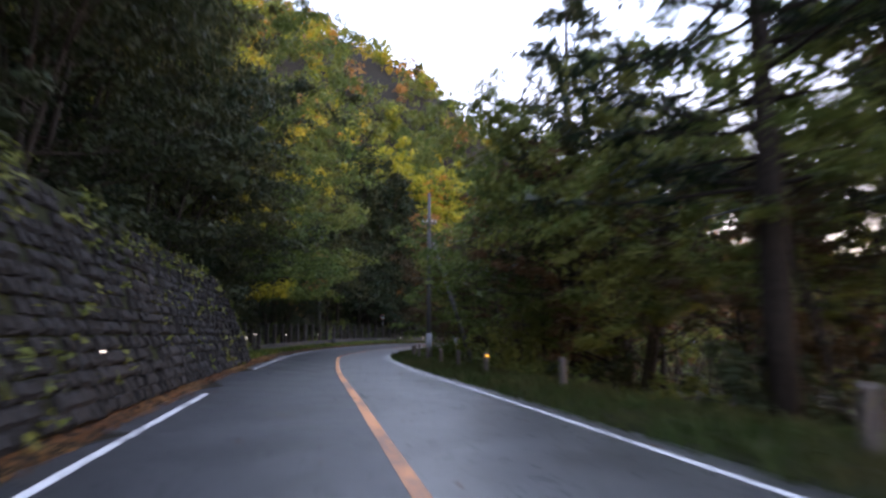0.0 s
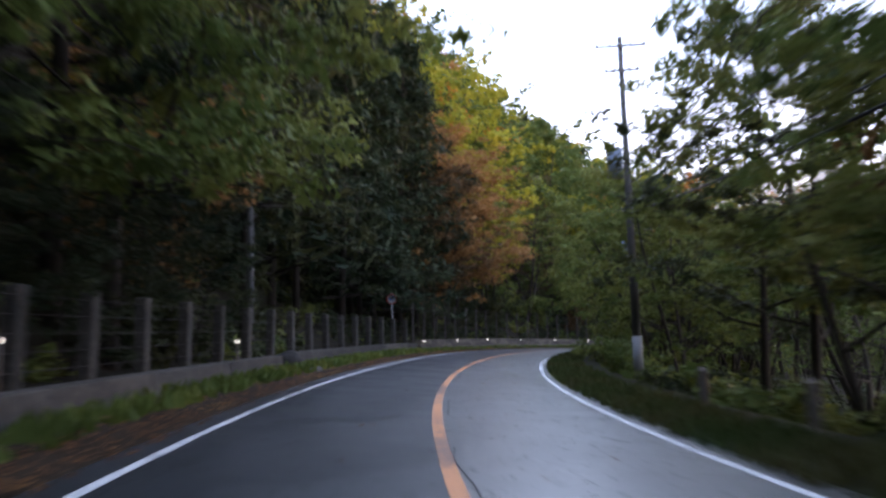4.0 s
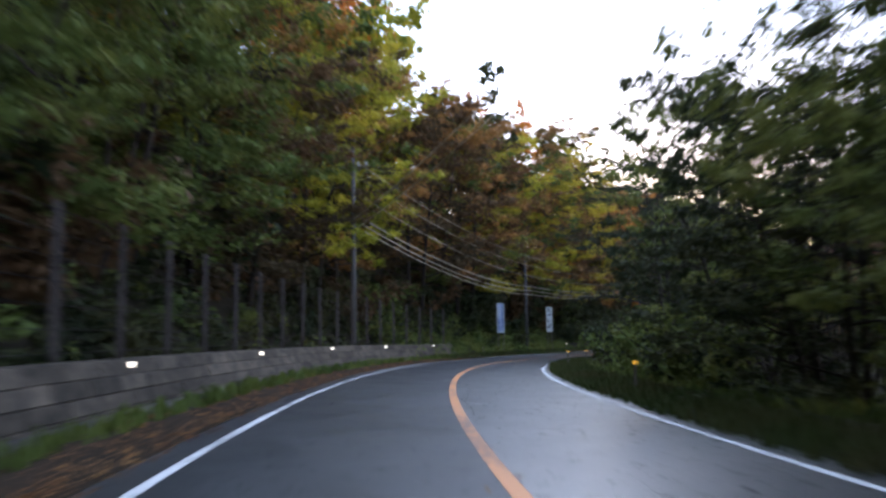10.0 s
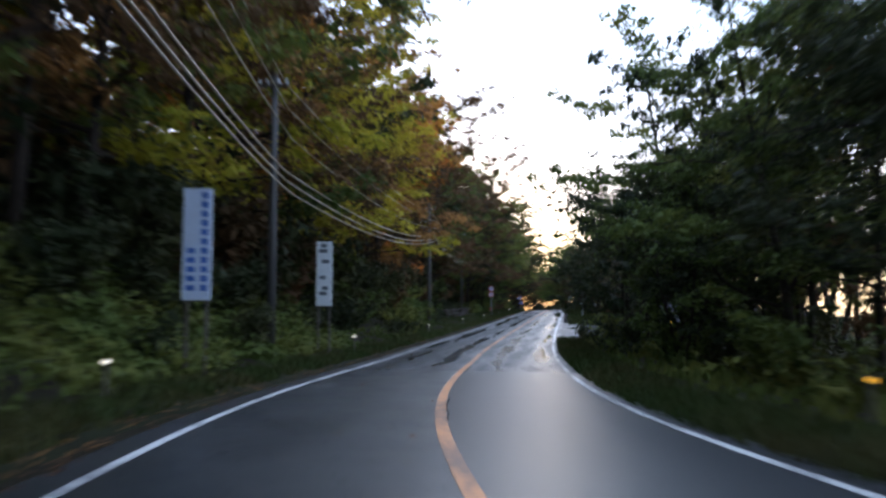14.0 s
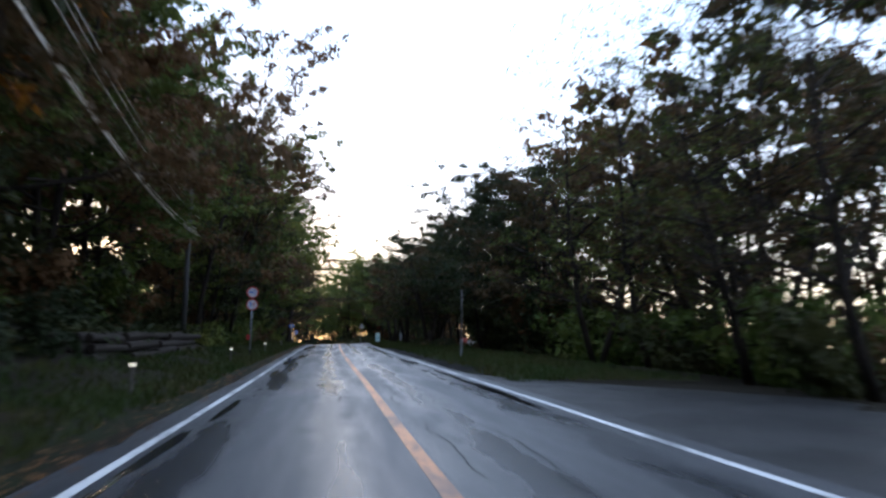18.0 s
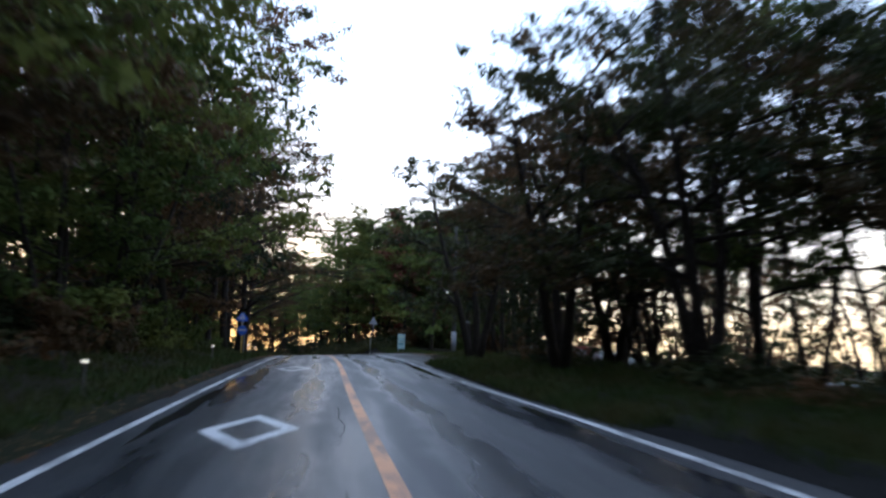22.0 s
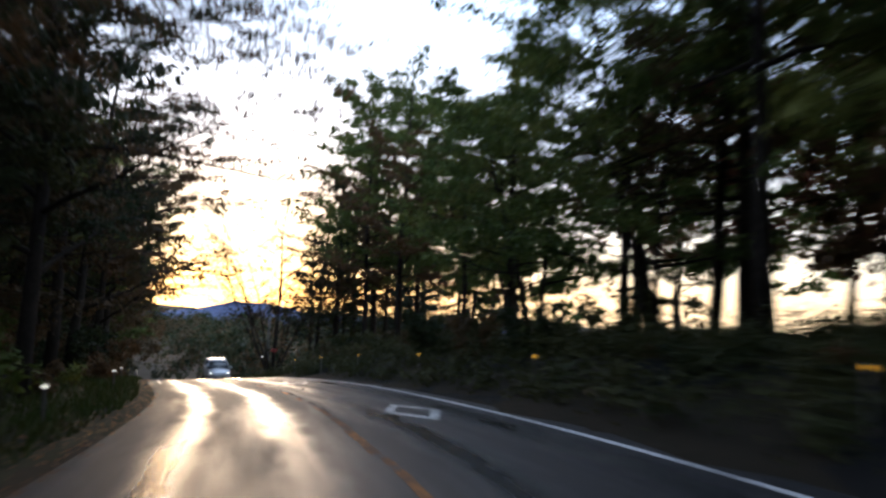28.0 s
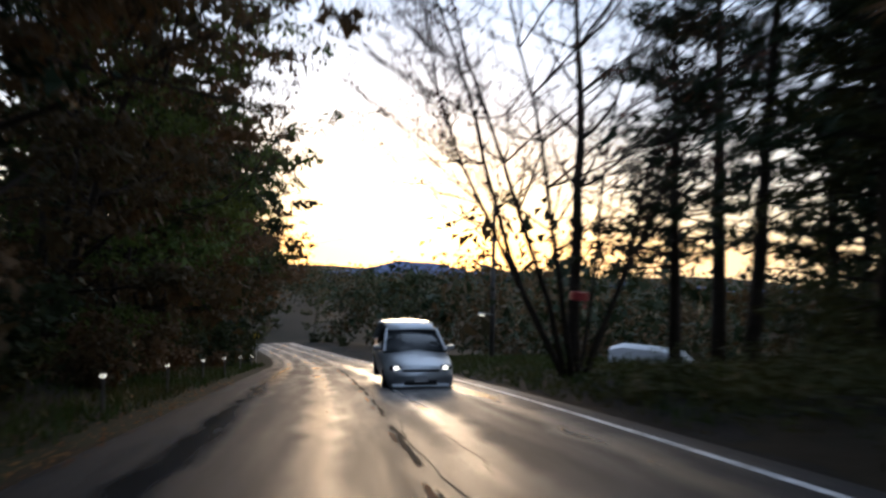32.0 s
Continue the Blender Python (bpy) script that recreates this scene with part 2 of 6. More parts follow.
M_ASPHALT = wet_asphalt("wet_asphalt", (0.024, 0.026, 0.033), (0.010, 0.0115, 0.015), 0.22, 0.44, 0.6, tracks=0.1)
M_ASPHALT_OLD = wet_asphalt("patched_asphalt", (0.018, 0.019, 0.022), (0.009, 0.0095, 0.011), 0.32, 0.52, 0.22, tracks=0.13)
M_ASPHALT_WET = wet_asphalt("wet_film_asphalt", (0.010, 0.0125, 0.018), (0.005, 0.0065, 0.0095), 0.28, 0.42, 0.7, 1.0, (20, 44, (0.022, 0.024, 0.03), 0.3, 0.45))
M_ASPHALT_NEW = wet_asphalt("newer_asphalt", (0.019, 0.021, 0.027), (0.009, 0.010, 0.0135), 0.34, 0.46, 0.5, 0.3, (52, 68, (0.022, 0.024, 0.03), 0.3, 0.45))
M_GRAVEL = material("gravel_asphalt", (0.019, 0.0185, 0.0195), (0.008, 0.0078, 0.0085), 0.6, 22, 0.5, 0.6, rough2=0.35, spec=0.3)
M_SHOULDER = material("dark_wet_gravel", (0.014, 0.0135, 0.0135), (0.006, 0.006, 0.006), 0.95, 24, 0.6, 0.6, rough2=0.8, spec=0.06)
M_WHITE = worn_paint("white_road_paint", (0.62, 0.62, 0.63), wear=0.4)
M_WHITE_WORN = worn_paint("faded_road_paint", (0.55, 0.55, 0.55), wear=0.75)
M_ORANGE = worn_paint("orange_road_paint", (0.6, 0.245, 0.085), wear=0.5)
M_CRACK = material("crack_tar", (0.012, 0.012, 0.013), None, 0.85, 14, 1.5, 0.3, spec=0.1)
M_SOIL = material("forest_soil", (0.022, 0.017, 0.011), (0.010, 0.009, 0.006), 0.95, 3.0, 0.25, 0.6, spec=0.08)
M_GRASS = leaf_material("grass_blades", (0.019, 0.036, 0.010), (0.035, 0.057, 0.015), (0.068, 0.06, 0.023), 0.3)
M_MOULD = material("leaf_mould", (0.034, 0.023, 0.015), (0.013, 0.010, 0.007), 0.95, 9, 0.8, 0.6, spec=0.1)
M_VERGE = material("mossy_verge", (0.016, 0.021, 0.008), (0.009, 0.008, 0.005), 0.95, 9, 0.8, 0.6, spec=0.1)
M_LITTER = leaf_material("fallen_leaves", (0.085, 0.032, 0.013), (0.15, 0.062, 0.022), (0.28, 0.15, 0.048), 0.1)
M_CONCRETE = material("stained_concrete", (0.072, 0.062, 0.052), (0.016, 0.016, 0.015), 0.9, 9, 1.3, 0.45, per_object=0.32, spec=0.2)
M_BLOCK = material("weathered_block", (0.10, 0.08, 0.06), (0.013, 0.013, 0.012), 0.92, 6, 2.4, 0.5, per_object=0.4, spec=0.15)
M_STONE = material("dark_wall_stone", (0.037, 0.034, 0.033), (0.017, 0.016, 0.0155), 0.95, 10, 1.0, 0.7, per_object=0.25, spec=0.12)
M_MOSS = material("wall_moss", (0.03, 0.032, 0.012), (0.012, 0.014, 0.007), 0.95, 12, 1.2, 0.8, spec=0.05)
M_STEEL = material("dull_steel", (0.16, 0.14, 0.13), (0.09, 0.075, 0.065), 0.6, 12, 0.8, 0.1, 0.5)
M_GALV = material("galvanised_steel", (0.33, 0.345, 0.36), (0.2, 0.21, 0.22), 0.45, 14, 1.0, 0.05, 0.6)
M_POLE = material("pole_concrete", (0.085, 0.08, 0.078), (0.048, 0.046, 0.045), 0.85, 10, 0.6, 0.2)
M_CABLE = plain("black_cable", (0.016, 0.016, 0.017), 0.5)
# pale tan: the sunset gleam on the overhead wires is put into the colour
M_WIRE_LIT = plain("sunset_lit_cable", (0.34, 0.28, 0.2), 0.36, 0.4)
M_BARK = material("bark", (0.04, 0.031, 0.025), (0.014, 0.011, 0.009), 0.95, 9, 1.2, 0.8, spec=0.15)
M_SIGN_RED = plain("sign_red", (0.45, 0.03, 0.03), 0.4)
M_SIGN_BLUE = plain("sign_blue", (0.02, 0.12, 0.55), 0.4)
M_SIGN_WHITE = plain("sign_white", (0.52, 0.54, 0.57), 0.45)
M_WRAP = plain("pole_wrap", (0.24, 0.25, 0.27), 0.6)
M_TRANSF = plain("transformer_grey", (0.16, 0.2, 0.27), 0.5, 0.2)
# reflectors are no lamps: emission stands in for headlight beams thrown back
M_REFL_GLOW = glowing("reflector_glow_white", (1.0, 0.93, 0.72), 2.2)
M_REFL_AMBER = glowing("reflector_glow_amber", (1.0, 0.5, 0.03), 1.2)
M_LAMP = glowing("street_lamp_glow", (1.0, 0.92, 0.7), 3.0)
M_HEAD = glowing("headlamp_glow", (1.0, 0.95, 0.8), 5.0)
LEAF = {
    "green": leaf_material("leaf_green", (0.04, 0.066, 0.017), (0.085, 0.116, 0.027), (0.16, 0.16, 0.036)),
    "dark": leaf_material("leaf_dark", (0.014, 0.021, 0.010), (0.028, 0.038, 0.016), (0.058, 0.056, 0.019), 0.3),
    "lime": leaf_material("leaf_lime", (0.11, 0.15, 0.021), (0.29, 0.28, 0.028), (0.52, 0.40, 0.04), 0.45),
    "yellow": leaf_material("leaf_yellow", (0.16, 0.17, 0.02), (0.42, 0.30, 0.025), (0.55, 0.32, 0.03)),
    "orange": leaf_material("leaf_orange", (0.22, 0.17, 0.025), (0.45, 0.21, 0.035), (0.5, 0.16, 0.03)),
    "rust": leaf_material("leaf_rust", (0.12, 0.085, 0.03), (0.25, 0.135, 0.05), (0.36, 0.18, 0.055)),
    "red": leaf_material("leaf_red", (0.05, 0.034, 0.02), (0.1, 0.044, 0.028), (0.17, 0.055, 0.034)),
    "needle": leaf_material("needle_green", (0.009, 0.018, 0.010), (0.017, 0.028, 0.0135), (0.034, 0.038, 0.015), 0.2),
    "brown": leaf_material("leaf_brown", (0.04, 0.036, 0.018), (0.08, 0.05, 0.023), (0.13, 0.068, 0.03)),
}

# ---- the road's line: control points of its centre, every 18 m ----
CENTRE = [(34.1, -104.2, 0.7), (27.8, -87.3, 0.45), (21.8, -70.4, 0.2), (16.1, -53.3, -0.05), (10.6, -36.2, -0.35), (5.3, -19.0, -0.77), (1.0, -1.6, -1.17), (0.1, 16.1, -1.45), (2.2, 33.8, -1.74), (7.6, 50.7, -2.23), (16.7, 65.9, -2.98), (28.4, 79.2, -3.88), (42.7, 89.7, -4.9), (59.3, 96.3, -5.7), (76.4, 101.4, -6.02), (93.8, 106.1, -6.16), (111.1, 110.8, -6.26), (128.5, 115.4, -6.33), (146.0, 119.9, -6.42), (163.3, 124.8, -6.85), (180.3, 131.3, -7.69), (195.9, 140.3, -9.15), (210.1, 151.3, -10.93), (224.4, 162.25, -13.2), (238.56, 173.55, -15.8), (252.51, 185.24, -18.5), (266.0, 197.87, -20.8), (278.72, 211.3, -22.8), (290.66, 225.11, -24.5)]


def spline(points, n=36):
    p = np.array(points, float)
    p = np.vstack([2 * p[0] - p[1], p, 2 * p[-1] - p[-2]])
    out = []
    for i in range(1, len(p) - 2):
        f = (np.arange(n) / n)[:, None]
        a, b, c, d = p[i - 1:i + 3]
        out.append(0.5 * (2 * b + (c - a) * f + (2 * a - 5 * b + 4 * c - d) * f ** 2 + (3 * b - a - 3 * c + d) * f ** 3))
    return np.vstack(out + [p[-2:-1]])


LINE = spline(CENTRE)
LINE_S = np.r_[0, np.cumsum(np.hypot(*np.diff(LINE[:, :2], axis=0).T))]
LINE_T = np.gradient(LINE[:, :2], axis=0)
LINE_T /= np.hypot(*LINE_T.T)[:, None]
S_END = float(LINE_S[-1])


def bank(s):
    """Cross slope in degrees, right side lower."""
    return np.interp(s, [60, 85, 105, 125, 140, 152, 165, 240, 260, 320, 380, 400], [0.2, 1.2, 1.9, 2.9, 3.0, 1.8, 0.8, 0.0, -1.2, -1.9, -2.2, -1.0])


def road_frame(s):
    x, y, z = (np.interp(s, LINE_S, LINE[:, k]) for k in range(3))
    tx, ty = np.interp(s, LINE_S, LINE_T[:, 0]), np.interp(s, LINE_S, LINE_T[:, 1])
    k = np.hypot(tx, ty)
    return x, y, z, tx / k, ty / k


def road_z(s, u):
    """Height of the road plane at (s, u); the cross slope fades beyond the verges."""
    z = np.interp(s, LINE_S, LINE[:, 2])
    w = np.clip(u, -6, 6) + 0.9
    return z - np.tan(np.radians(bank(s))) * w


def at(s, u, z=0.0):
    """World point: s metres along the road, u metres right of its centre line, z over the road plane."""
    x, y, _, tx, ty = road_frame(s)
    return Vector((x + ty * u, y - tx * u, road_z(s, u) + z))


def stand(s, u, z=0.0, turn=0.0):
    """Pose on the road's side: local y runs along the road, x to its right."""
    _, _, _, tx, ty = road_frame(s)
    return Matrix.Translation(at(s, u, z)) @ Euler((0, 0, math.atan2(-tx, ty) + radians(turn))).to_matrix().to_4x4()


def smooth(a, b, x):
    f = np.clip((x - a) / (b - a), 0, 1)
    return f * f * (3 - 2 * f)


def profile(s, u):
    """Height of the ground over the road plane."""
    s, u = np.asarray(s, float), np.asarray(u, float)
    v = -u
    rise = np.interp(s, [0, 95, 130, 150, 205, 225, 250, 290, 340, 420, 500], [0.95, 1.05, 1.05, 1.05, 1.0, 0.75, 0.36, 0.2, 0.16, 0.2, 0.3])
    top = np.interp(s, [0, 100, 210, 250, 300, 420], [170, 180, 150, 50, 10, 9])
    top = np.where(s > 420, np.interp(s, [420, 470], [9, 1.2]), top)
    foot = np.interp(s, [0, 40, 86, 94, 146, 148, 206, 211, 500], [3.2, 3.6, 3.4, 0.7, 0.75, 0.95, 0.95, 0.3, 0.35])
    foot_at = np.interp(s, [0, 86, 94, 146, 148, 206, 211, 500], [9.2, 9.2, 8.6, 8.6, 8.6, 8.6, 7.0, 7.0])
    step = foot * smooth(foot_at - 1.9, foot_at, v)
    climb = np.maximum(v - foot_at + 0.8, 0) * rise
    climb = top * (1 - np.exp(-climb / top))
    brow = 0.42 * np.maximum(v - 26, 0) * smooth(112, 142, s) * (1 - smooth(196, 224, s))
    climb = climb + 24 * (1 - np.exp(-brow / 24))
    left = np.where(v > 3.45, step + climb, 0) + 0.06 * smooth(3.6, 4.6, v)
    fall = np.interp(s, [0, 200, 235, 250, 312, 326, 337, 340, 352, 400, 425, 500], [0.34, 0.3, 0.14, 0.1, 0.1, 0.18, 0.18, 0.1, 0.12, 0.14, 0.14, 0.14])
    shelf = np.interp(s, [0, 200, 240, 250, 265, 330, 352, 400, 500], [5.2, 5.4, 9, 13, 10, 9, 12, 12, 9])
    hump = np.interp(s, [0, 346, 358, 398, 408, 500], [0, 0, 1.0, 1.0, 0.15, 0.1]) * smooth(4.0, 6.5, u)
    depth = np.maximum(u - shelf, 0) * fall
    low = np.interp(s, [0, 200, 250, 500], [22, 20, 14, 30])
    right = hump - low * (1 - np.exp(-depth / low)) + 0.04 * smooth(3.3, 4.4, u)
    bumps = 0.12 * np.sin(s * 0.7 + u * 0.9) * np.sin(u * 0.63 - s * 0.31) * smooth(6, 9, np.abs(u))
    paved = smooth(244, 247, s) * (1 - smooth(268, 272, s)) * (1 - smooth(9.5, 12, u)) + smooth(318, 326, s) * (1 - smooth(350, 354, s)) * (1 - smooth(6, 8, u))
    right = right - 0.16 * paved * (u > 3.2)
    return np.where(u < 0, left, right) - 0.07 * (np.abs(u) < 3.45) + bumps


def ground_at(s, u):
    return at(s, u, float(profile(s, u)))


# ---- helpers for meshes ----
def mesh_from(name, verts, faces, mat=None, smooth_shade=False):
    me = bpy.data.meshes.new(name)
    me.from_pydata([tuple(v) for v in verts], [], faces)
    me.update()
    if mat:
        me.materials.append(mat)
    if smooth_shade:
        me.polygons.foreach_set("use_smooth", [True] * len(me.polygons))
    return me


def quads_mesh(name, quads, mat):
    """quads: array n x k x 3, flat leaves of k corners, each an island of its own."""
    n, c = len(quads), len(quads[0])
    me = bpy.data.meshes.new(name)
    me.vertices.add(n * c)
    me.vertices.foreach_set("co", np.asarray(quads, np.float32).ravel())
    me.loops.add(n * c)
    me.loops.foreach_set("vertex_index", np.arange(n * c, dtype=np.int32))
    me.polygons.add(n)
    me.polygons.foreach_set("loop_start", np.arange(0, n * c, c, dtype=np.int32))
    me.update(calc_edges=True)
    me.validate()
    me.materials.append(mat)
    return me


def put(name, me, parent=None, m=None, label="", category="", group="", kind=""):
    ob = new(name, me)
    if parent:
        ob.parent = parent
    if m is not None:
        ob.matrix_basis = m
    return tagged(ob, label, category, group, kind)


def part(name, bm, mat, parent, label="", smooth_shade=False, m=None):
    me = bpy.data.meshes.new(name)
    bm.to_mesh(me)
    bm.free()
    me.materials.append(mat)
    if smooth_shade:
        me.polygons.foreach_set("use_smooth", [True] * len(me.polygons))
    return put(name, me, parent, m, label)


def thing(name, m, label, category, group=""):
    e = new(name)
    e.empty_display_size = 0.2
    e.matrix_basis = m
    return tagged(e, label, category, group)


def box(size, centre=(0, 0, 0), bevel=0.0, bm=None, turn=None):
    bm = bm or bmesh.new()
    g = bmesh.ops.create_cube(bm, size=1)["verts"]
    m = Matrix.Translation(centre) @ (turn or Matrix()) @ Matrix.Diagonal((*size, 1))
    bmesh.ops.transform(bm, matrix=m, verts=g)
    if bevel:
        es = list({e for v in g for e in v.link_edges})
        bmesh.ops.bevel(bm, geom=es, offset=bevel, segments=1, affect="EDGES", profile=0.5)
    return bm


def rod(a, b, r0, r1=None, n=8, bm=None):
    """A tapered round bar from a to b."""
    bm = bm or bmesh.new()
    a, b = Vector(a), Vector(b)
    q = (b - a).to_track_quat("Z", "Y").to_matrix().to_4x4()
    bmesh.ops.create_cone(bm, cap_ends=True, segments=n, radius1=r0, radius2=r0 if r1 is None else r1, depth=(b - a).length,
                          matrix=Matrix.Translation((a + b) / 2) @ q)
    return bm


def tube_data(pts, radii, n=5):
    """Rings along a polyline: vertices and faces of a bent, tapered bar."""
    pts = [Vector(p) for p in pts]
    v, f = [], []
    for i, p in enumerate(pts):
        d = (pts[min(i + 1, len(pts) - 1)] - pts[max(i - 1, 0)]).normalized()
        side = d.cross(Vector((0.31, 0.77, 0.55))).normalized()
        up = d.cross(side)
        for k in range(n):
            a = 2 * math.pi * k / n
            v.append(p + (side * math.cos(a) + up * math.sin(a)) * radii[i])
    for i in range(len(pts) - 1):
        for k in range(n):
            f.append((i * n + k, i * n + (k + 1) % n, (i + 1) * n + (k + 1) % n, (i + 1) * n + k))
    f.append(tuple(range(n))[::-1])
    f.append(tuple(range((len(pts) - 1) * n, len(pts) * n)))
    return v, f


def tubes_mesh(name, lines, mat, smooth_shade=True):
    v, f = [], []
    for pts, radii, n in lines:
        a, b = tube_data(pts, radii, n)
        o = len(v)
        v += a
        f += [tuple(i + o for i in q) for q in b]
    return mesh_from(name, v, f, mat, smooth_shade)


def strip(s0, s1, u0, u1, z=0.0, step=1.0, cols=1, wobble=0.0, seed=0):
    """Vertices and faces of a band along the road, u0 to u1 from its centre."""
    rng = np.random.default_rng(seed)
    ss = np.linspace(s0, s1, max(2, int(round((s1 - s0) / step)) + 1))
    v, f = [], []
    for s in ss:
        a, b = u0, u1
        if wobble:
            a, b = u0 + rng.uniform(-wobble, wobble), u1 + rng.uniform(-wobble, wobble)
        for k in range(cols + 1):
            v.append(at(s, a + (b - a) * k / cols, z))
    w = cols + 1
    for i in range(len(ss) - 1):
        for k in range(cols):
            f.append((i * w + k, i * w + k + 1, (i + 1) * w + k + 1, (i + 1) * w + k))
    return v, f


def band(name, pieces, mat, label, kind="structure", category=""):
    v, f = [], []
    for a, b in pieces:
        o = len(v)
        v += a
        f += [tuple(i + o for i in q) for q in b]
    return put(name, mesh_from(name, v, f, mat, True), label=label, kind=kind, category=category)


# ---- ground: one sheet to the horizon, shaped by the road ----
def make_ground():
    def axis(lo, hi, step, far):
        mid = np.arange(lo, hi + 0.1, step)
        out = step * 1.35 ** np.arange(1, 40)
        out = np.cumsum(out)
        out = out[out < far]
        return np.r_[lo - out[::-1], mid, hi + out]
    xs, ys = axis(-60, 330, 2.5, 4200), axis(-130, 300, 2.5, 4200)
    gx, gy = np.meshgrid(xs, ys, indexing="ij")
    px, py = gx.ravel(), gy.ravel()
    near, best = np.zeros(len(px), int), np.full(len(px), 1e18)
    for i in range(0, len(LINE), 4):
        d = (px - LINE[i, 0]) ** 2 + (py - LINE[i, 1]) ** 2
        hit = d < best
        near[hit], best[hit] = i, d[hit]
    dx, dy = px - LINE[near, 0], py - LINE[near, 1]
    tx, ty = LINE_T[near, 0], LINE_T[near, 1]
    s = LINE_S[near] + np.clip(dx * tx + dy * ty, -2, 2)
    side = np.where(dx * ty - dy * tx >= 0, 1.0, -1.0)
    u = side * np.maximum(np.abs(dx * ty - dy * tx), np.where((near < 2) | (near > len(LINE) - 6), 0, np.sqrt(best)))
    z = road_z(s, u) + profile(s, u)
    dist = np.sqrt(best)
    far = smooth(150, 900, dist)
    z = z * (1 - far) + far * (-150 + 18 * np.sin(px * 0.004) * np.cos(py * 0.005))
    n, m = len(xs), len(ys)
    idx = np.arange(n * m).reshape(n, m)
    f = np.stack([idx[:-1, :-1], idx[1:, :-1], idx[1:, 1:], idx[:-1, 1:]], -1).reshape(-1, 4)
    me = mesh_from("ground", np.stack([px, py, z], 1).tolist(), f.tolist(), M_SOIL, True)
    return put("ground", me, label="dark forest soil covered with leaf mould", kind="structure")


make_ground()

# ---- road surface, shoulders and paint ----
band("road_old_lane", [strip(2, 226, 0.0, 3.3, 0.0, 1.0, 5)], M_ASPHALT_WET, "old asphalt lane shining under a film of rain")
for name, s0, s1, mat, label in (("road", 226, 352, M_ASPHALT, "wet shining asphalt road with worn wheel tracks"),
                                 ("road_far", 352, S_END - 2, M_ASPHALT_OLD, "older patched wet asphalt road with shining wheel tracks")):
    road = band(name, [strip(s0, s1, -3.45, 3.3, 0.0, 1.0, 10)], mat, label)
    across = road.data.attributes.new("across", "FLOAT", "POINT")
    across.data.foreach_set("value", np.tile(np.linspace(-3.45, 3.3, 11), len(road.data.vertices) // 11).astype(np.float32))
    along = road.data.attributes.new("along", "FLOAT", "POINT")
    along.data.foreach_set("value", np.repeat(np.linspace(s0, s1, len(road.data.vertices) // 11), 11).astype(np.float32))
band("road_new_lane", [strip(2, 226, -3.45, 0.0, 0.0, 1.0, 5)], M_ASPHALT_NEW, "lane resurfaced with darker, duller asphalt")


def pullout(stations):
    """A paved area beside the road: its outer edge at each station."""
    ss = np.arange(stations[0][0], stations[-1][0] + 0.1, 1.0)
    v, f = [], []
    for s in ss:
        outer = float(np.interp(s, *zip(*stations))) + 0.12 * math.sin(s * 2.1)
        v += [at(s, 3.3 + (outer - 3.3) * k / 4, -0.004 - 0.02 * k) for k in range(5)]
    f = [(i * 5 + k, i * 5 + k + 1, i * 5 + 6 + k, i * 5 + 5 + k) for i in range(len(ss) - 1) for k in range(4)]
    return v, f


band("pavement", [pullout(((246, 3.4), (248, 9.0), (262, 9.2), (267, 5.2), (271, 3.4))), pullout(((317, 3.4), (323, 4.3), (333, 5.8), (339, 6.7), (345, 6.2), (352, 3.4)))], M_GRAVEL,
     "grey gravelly lay-by beside the road")
white = [strip(2, 75.6, -3.06, -2.94, 0.006), strip(86.1, 344.0, -3.06, -2.94, 0.006)]
white += [strip(2, 208, 2.80, 2.91, 0.006), strip(234, 302, 2.86, 2.98, 0.006), strip(324, 335.6, 2.82, 2.94, 0.006), strip(341.6, 354, 2.95, 3.06, 0.006), strip(354, S_END - 3, 2.84, 2.95, 0.006)]
band("edge_line", white, M_WHITE, "white painted line along the road's edge")
band("edge_line_faded", [strip(208, 234, 2.80, 2.92, 0.006), strip(391, 396, -3.02, -2.92, 0.006), strip(397.5, 403, -3.02, -2.93, 0.006)], M_WHITE_WORN,
     "worn and faded white line along the road's edge")
band("centre_line", [strip(2, 357, -0.08, 0.08, 0.006)], M_ORANGE, "orange painted centre line of the road")
fragments, s = [], 357.0
rng = np.random.default_rng(23)
while s < S_END - 4:
    early = s < 372
    ln, off, half = rng.uniform(0.25, 1.3) * (2 if early else 1), rng.uniform(-.03, .03), rng.uniform(.04, .07) if early else rng.uniform(.02, .05)
    fragments.append(strip(s, s + ln, off - half, off + half, 0.006, 0.4, wobble=0.012, seed=int(s)))
    s += ln + (rng.uniform(0.05, 0.3) if early else rng.uniform(0.8, 3.0))
M_ORANGE_FADED = worn_paint("orange_paint_faded", (0.3, 0.13, 0.045), wear=1.0)
M_ORANGE_FADED.node_tree.nodes["Principled BSDF"].inputs["Roughness"].default_value = 0.9
M_ORANGE_FADED.node_tree.nodes["Principled BSDF"].inputs["Specular IOR Level"].default_value = 0.1
band("centre_line_faded", fragments, M_ORANGE_FADED, "faded orange centre line worn to fragments")
band("centre_seam", [strip(a, a + 3.0, 0.07, 0.13, 0.004, 0.4, wobble=0.035, seed=a) for a in range(372, 440, 4)], M_CRACK, "broken seam of rough dark asphalt along the centre line")
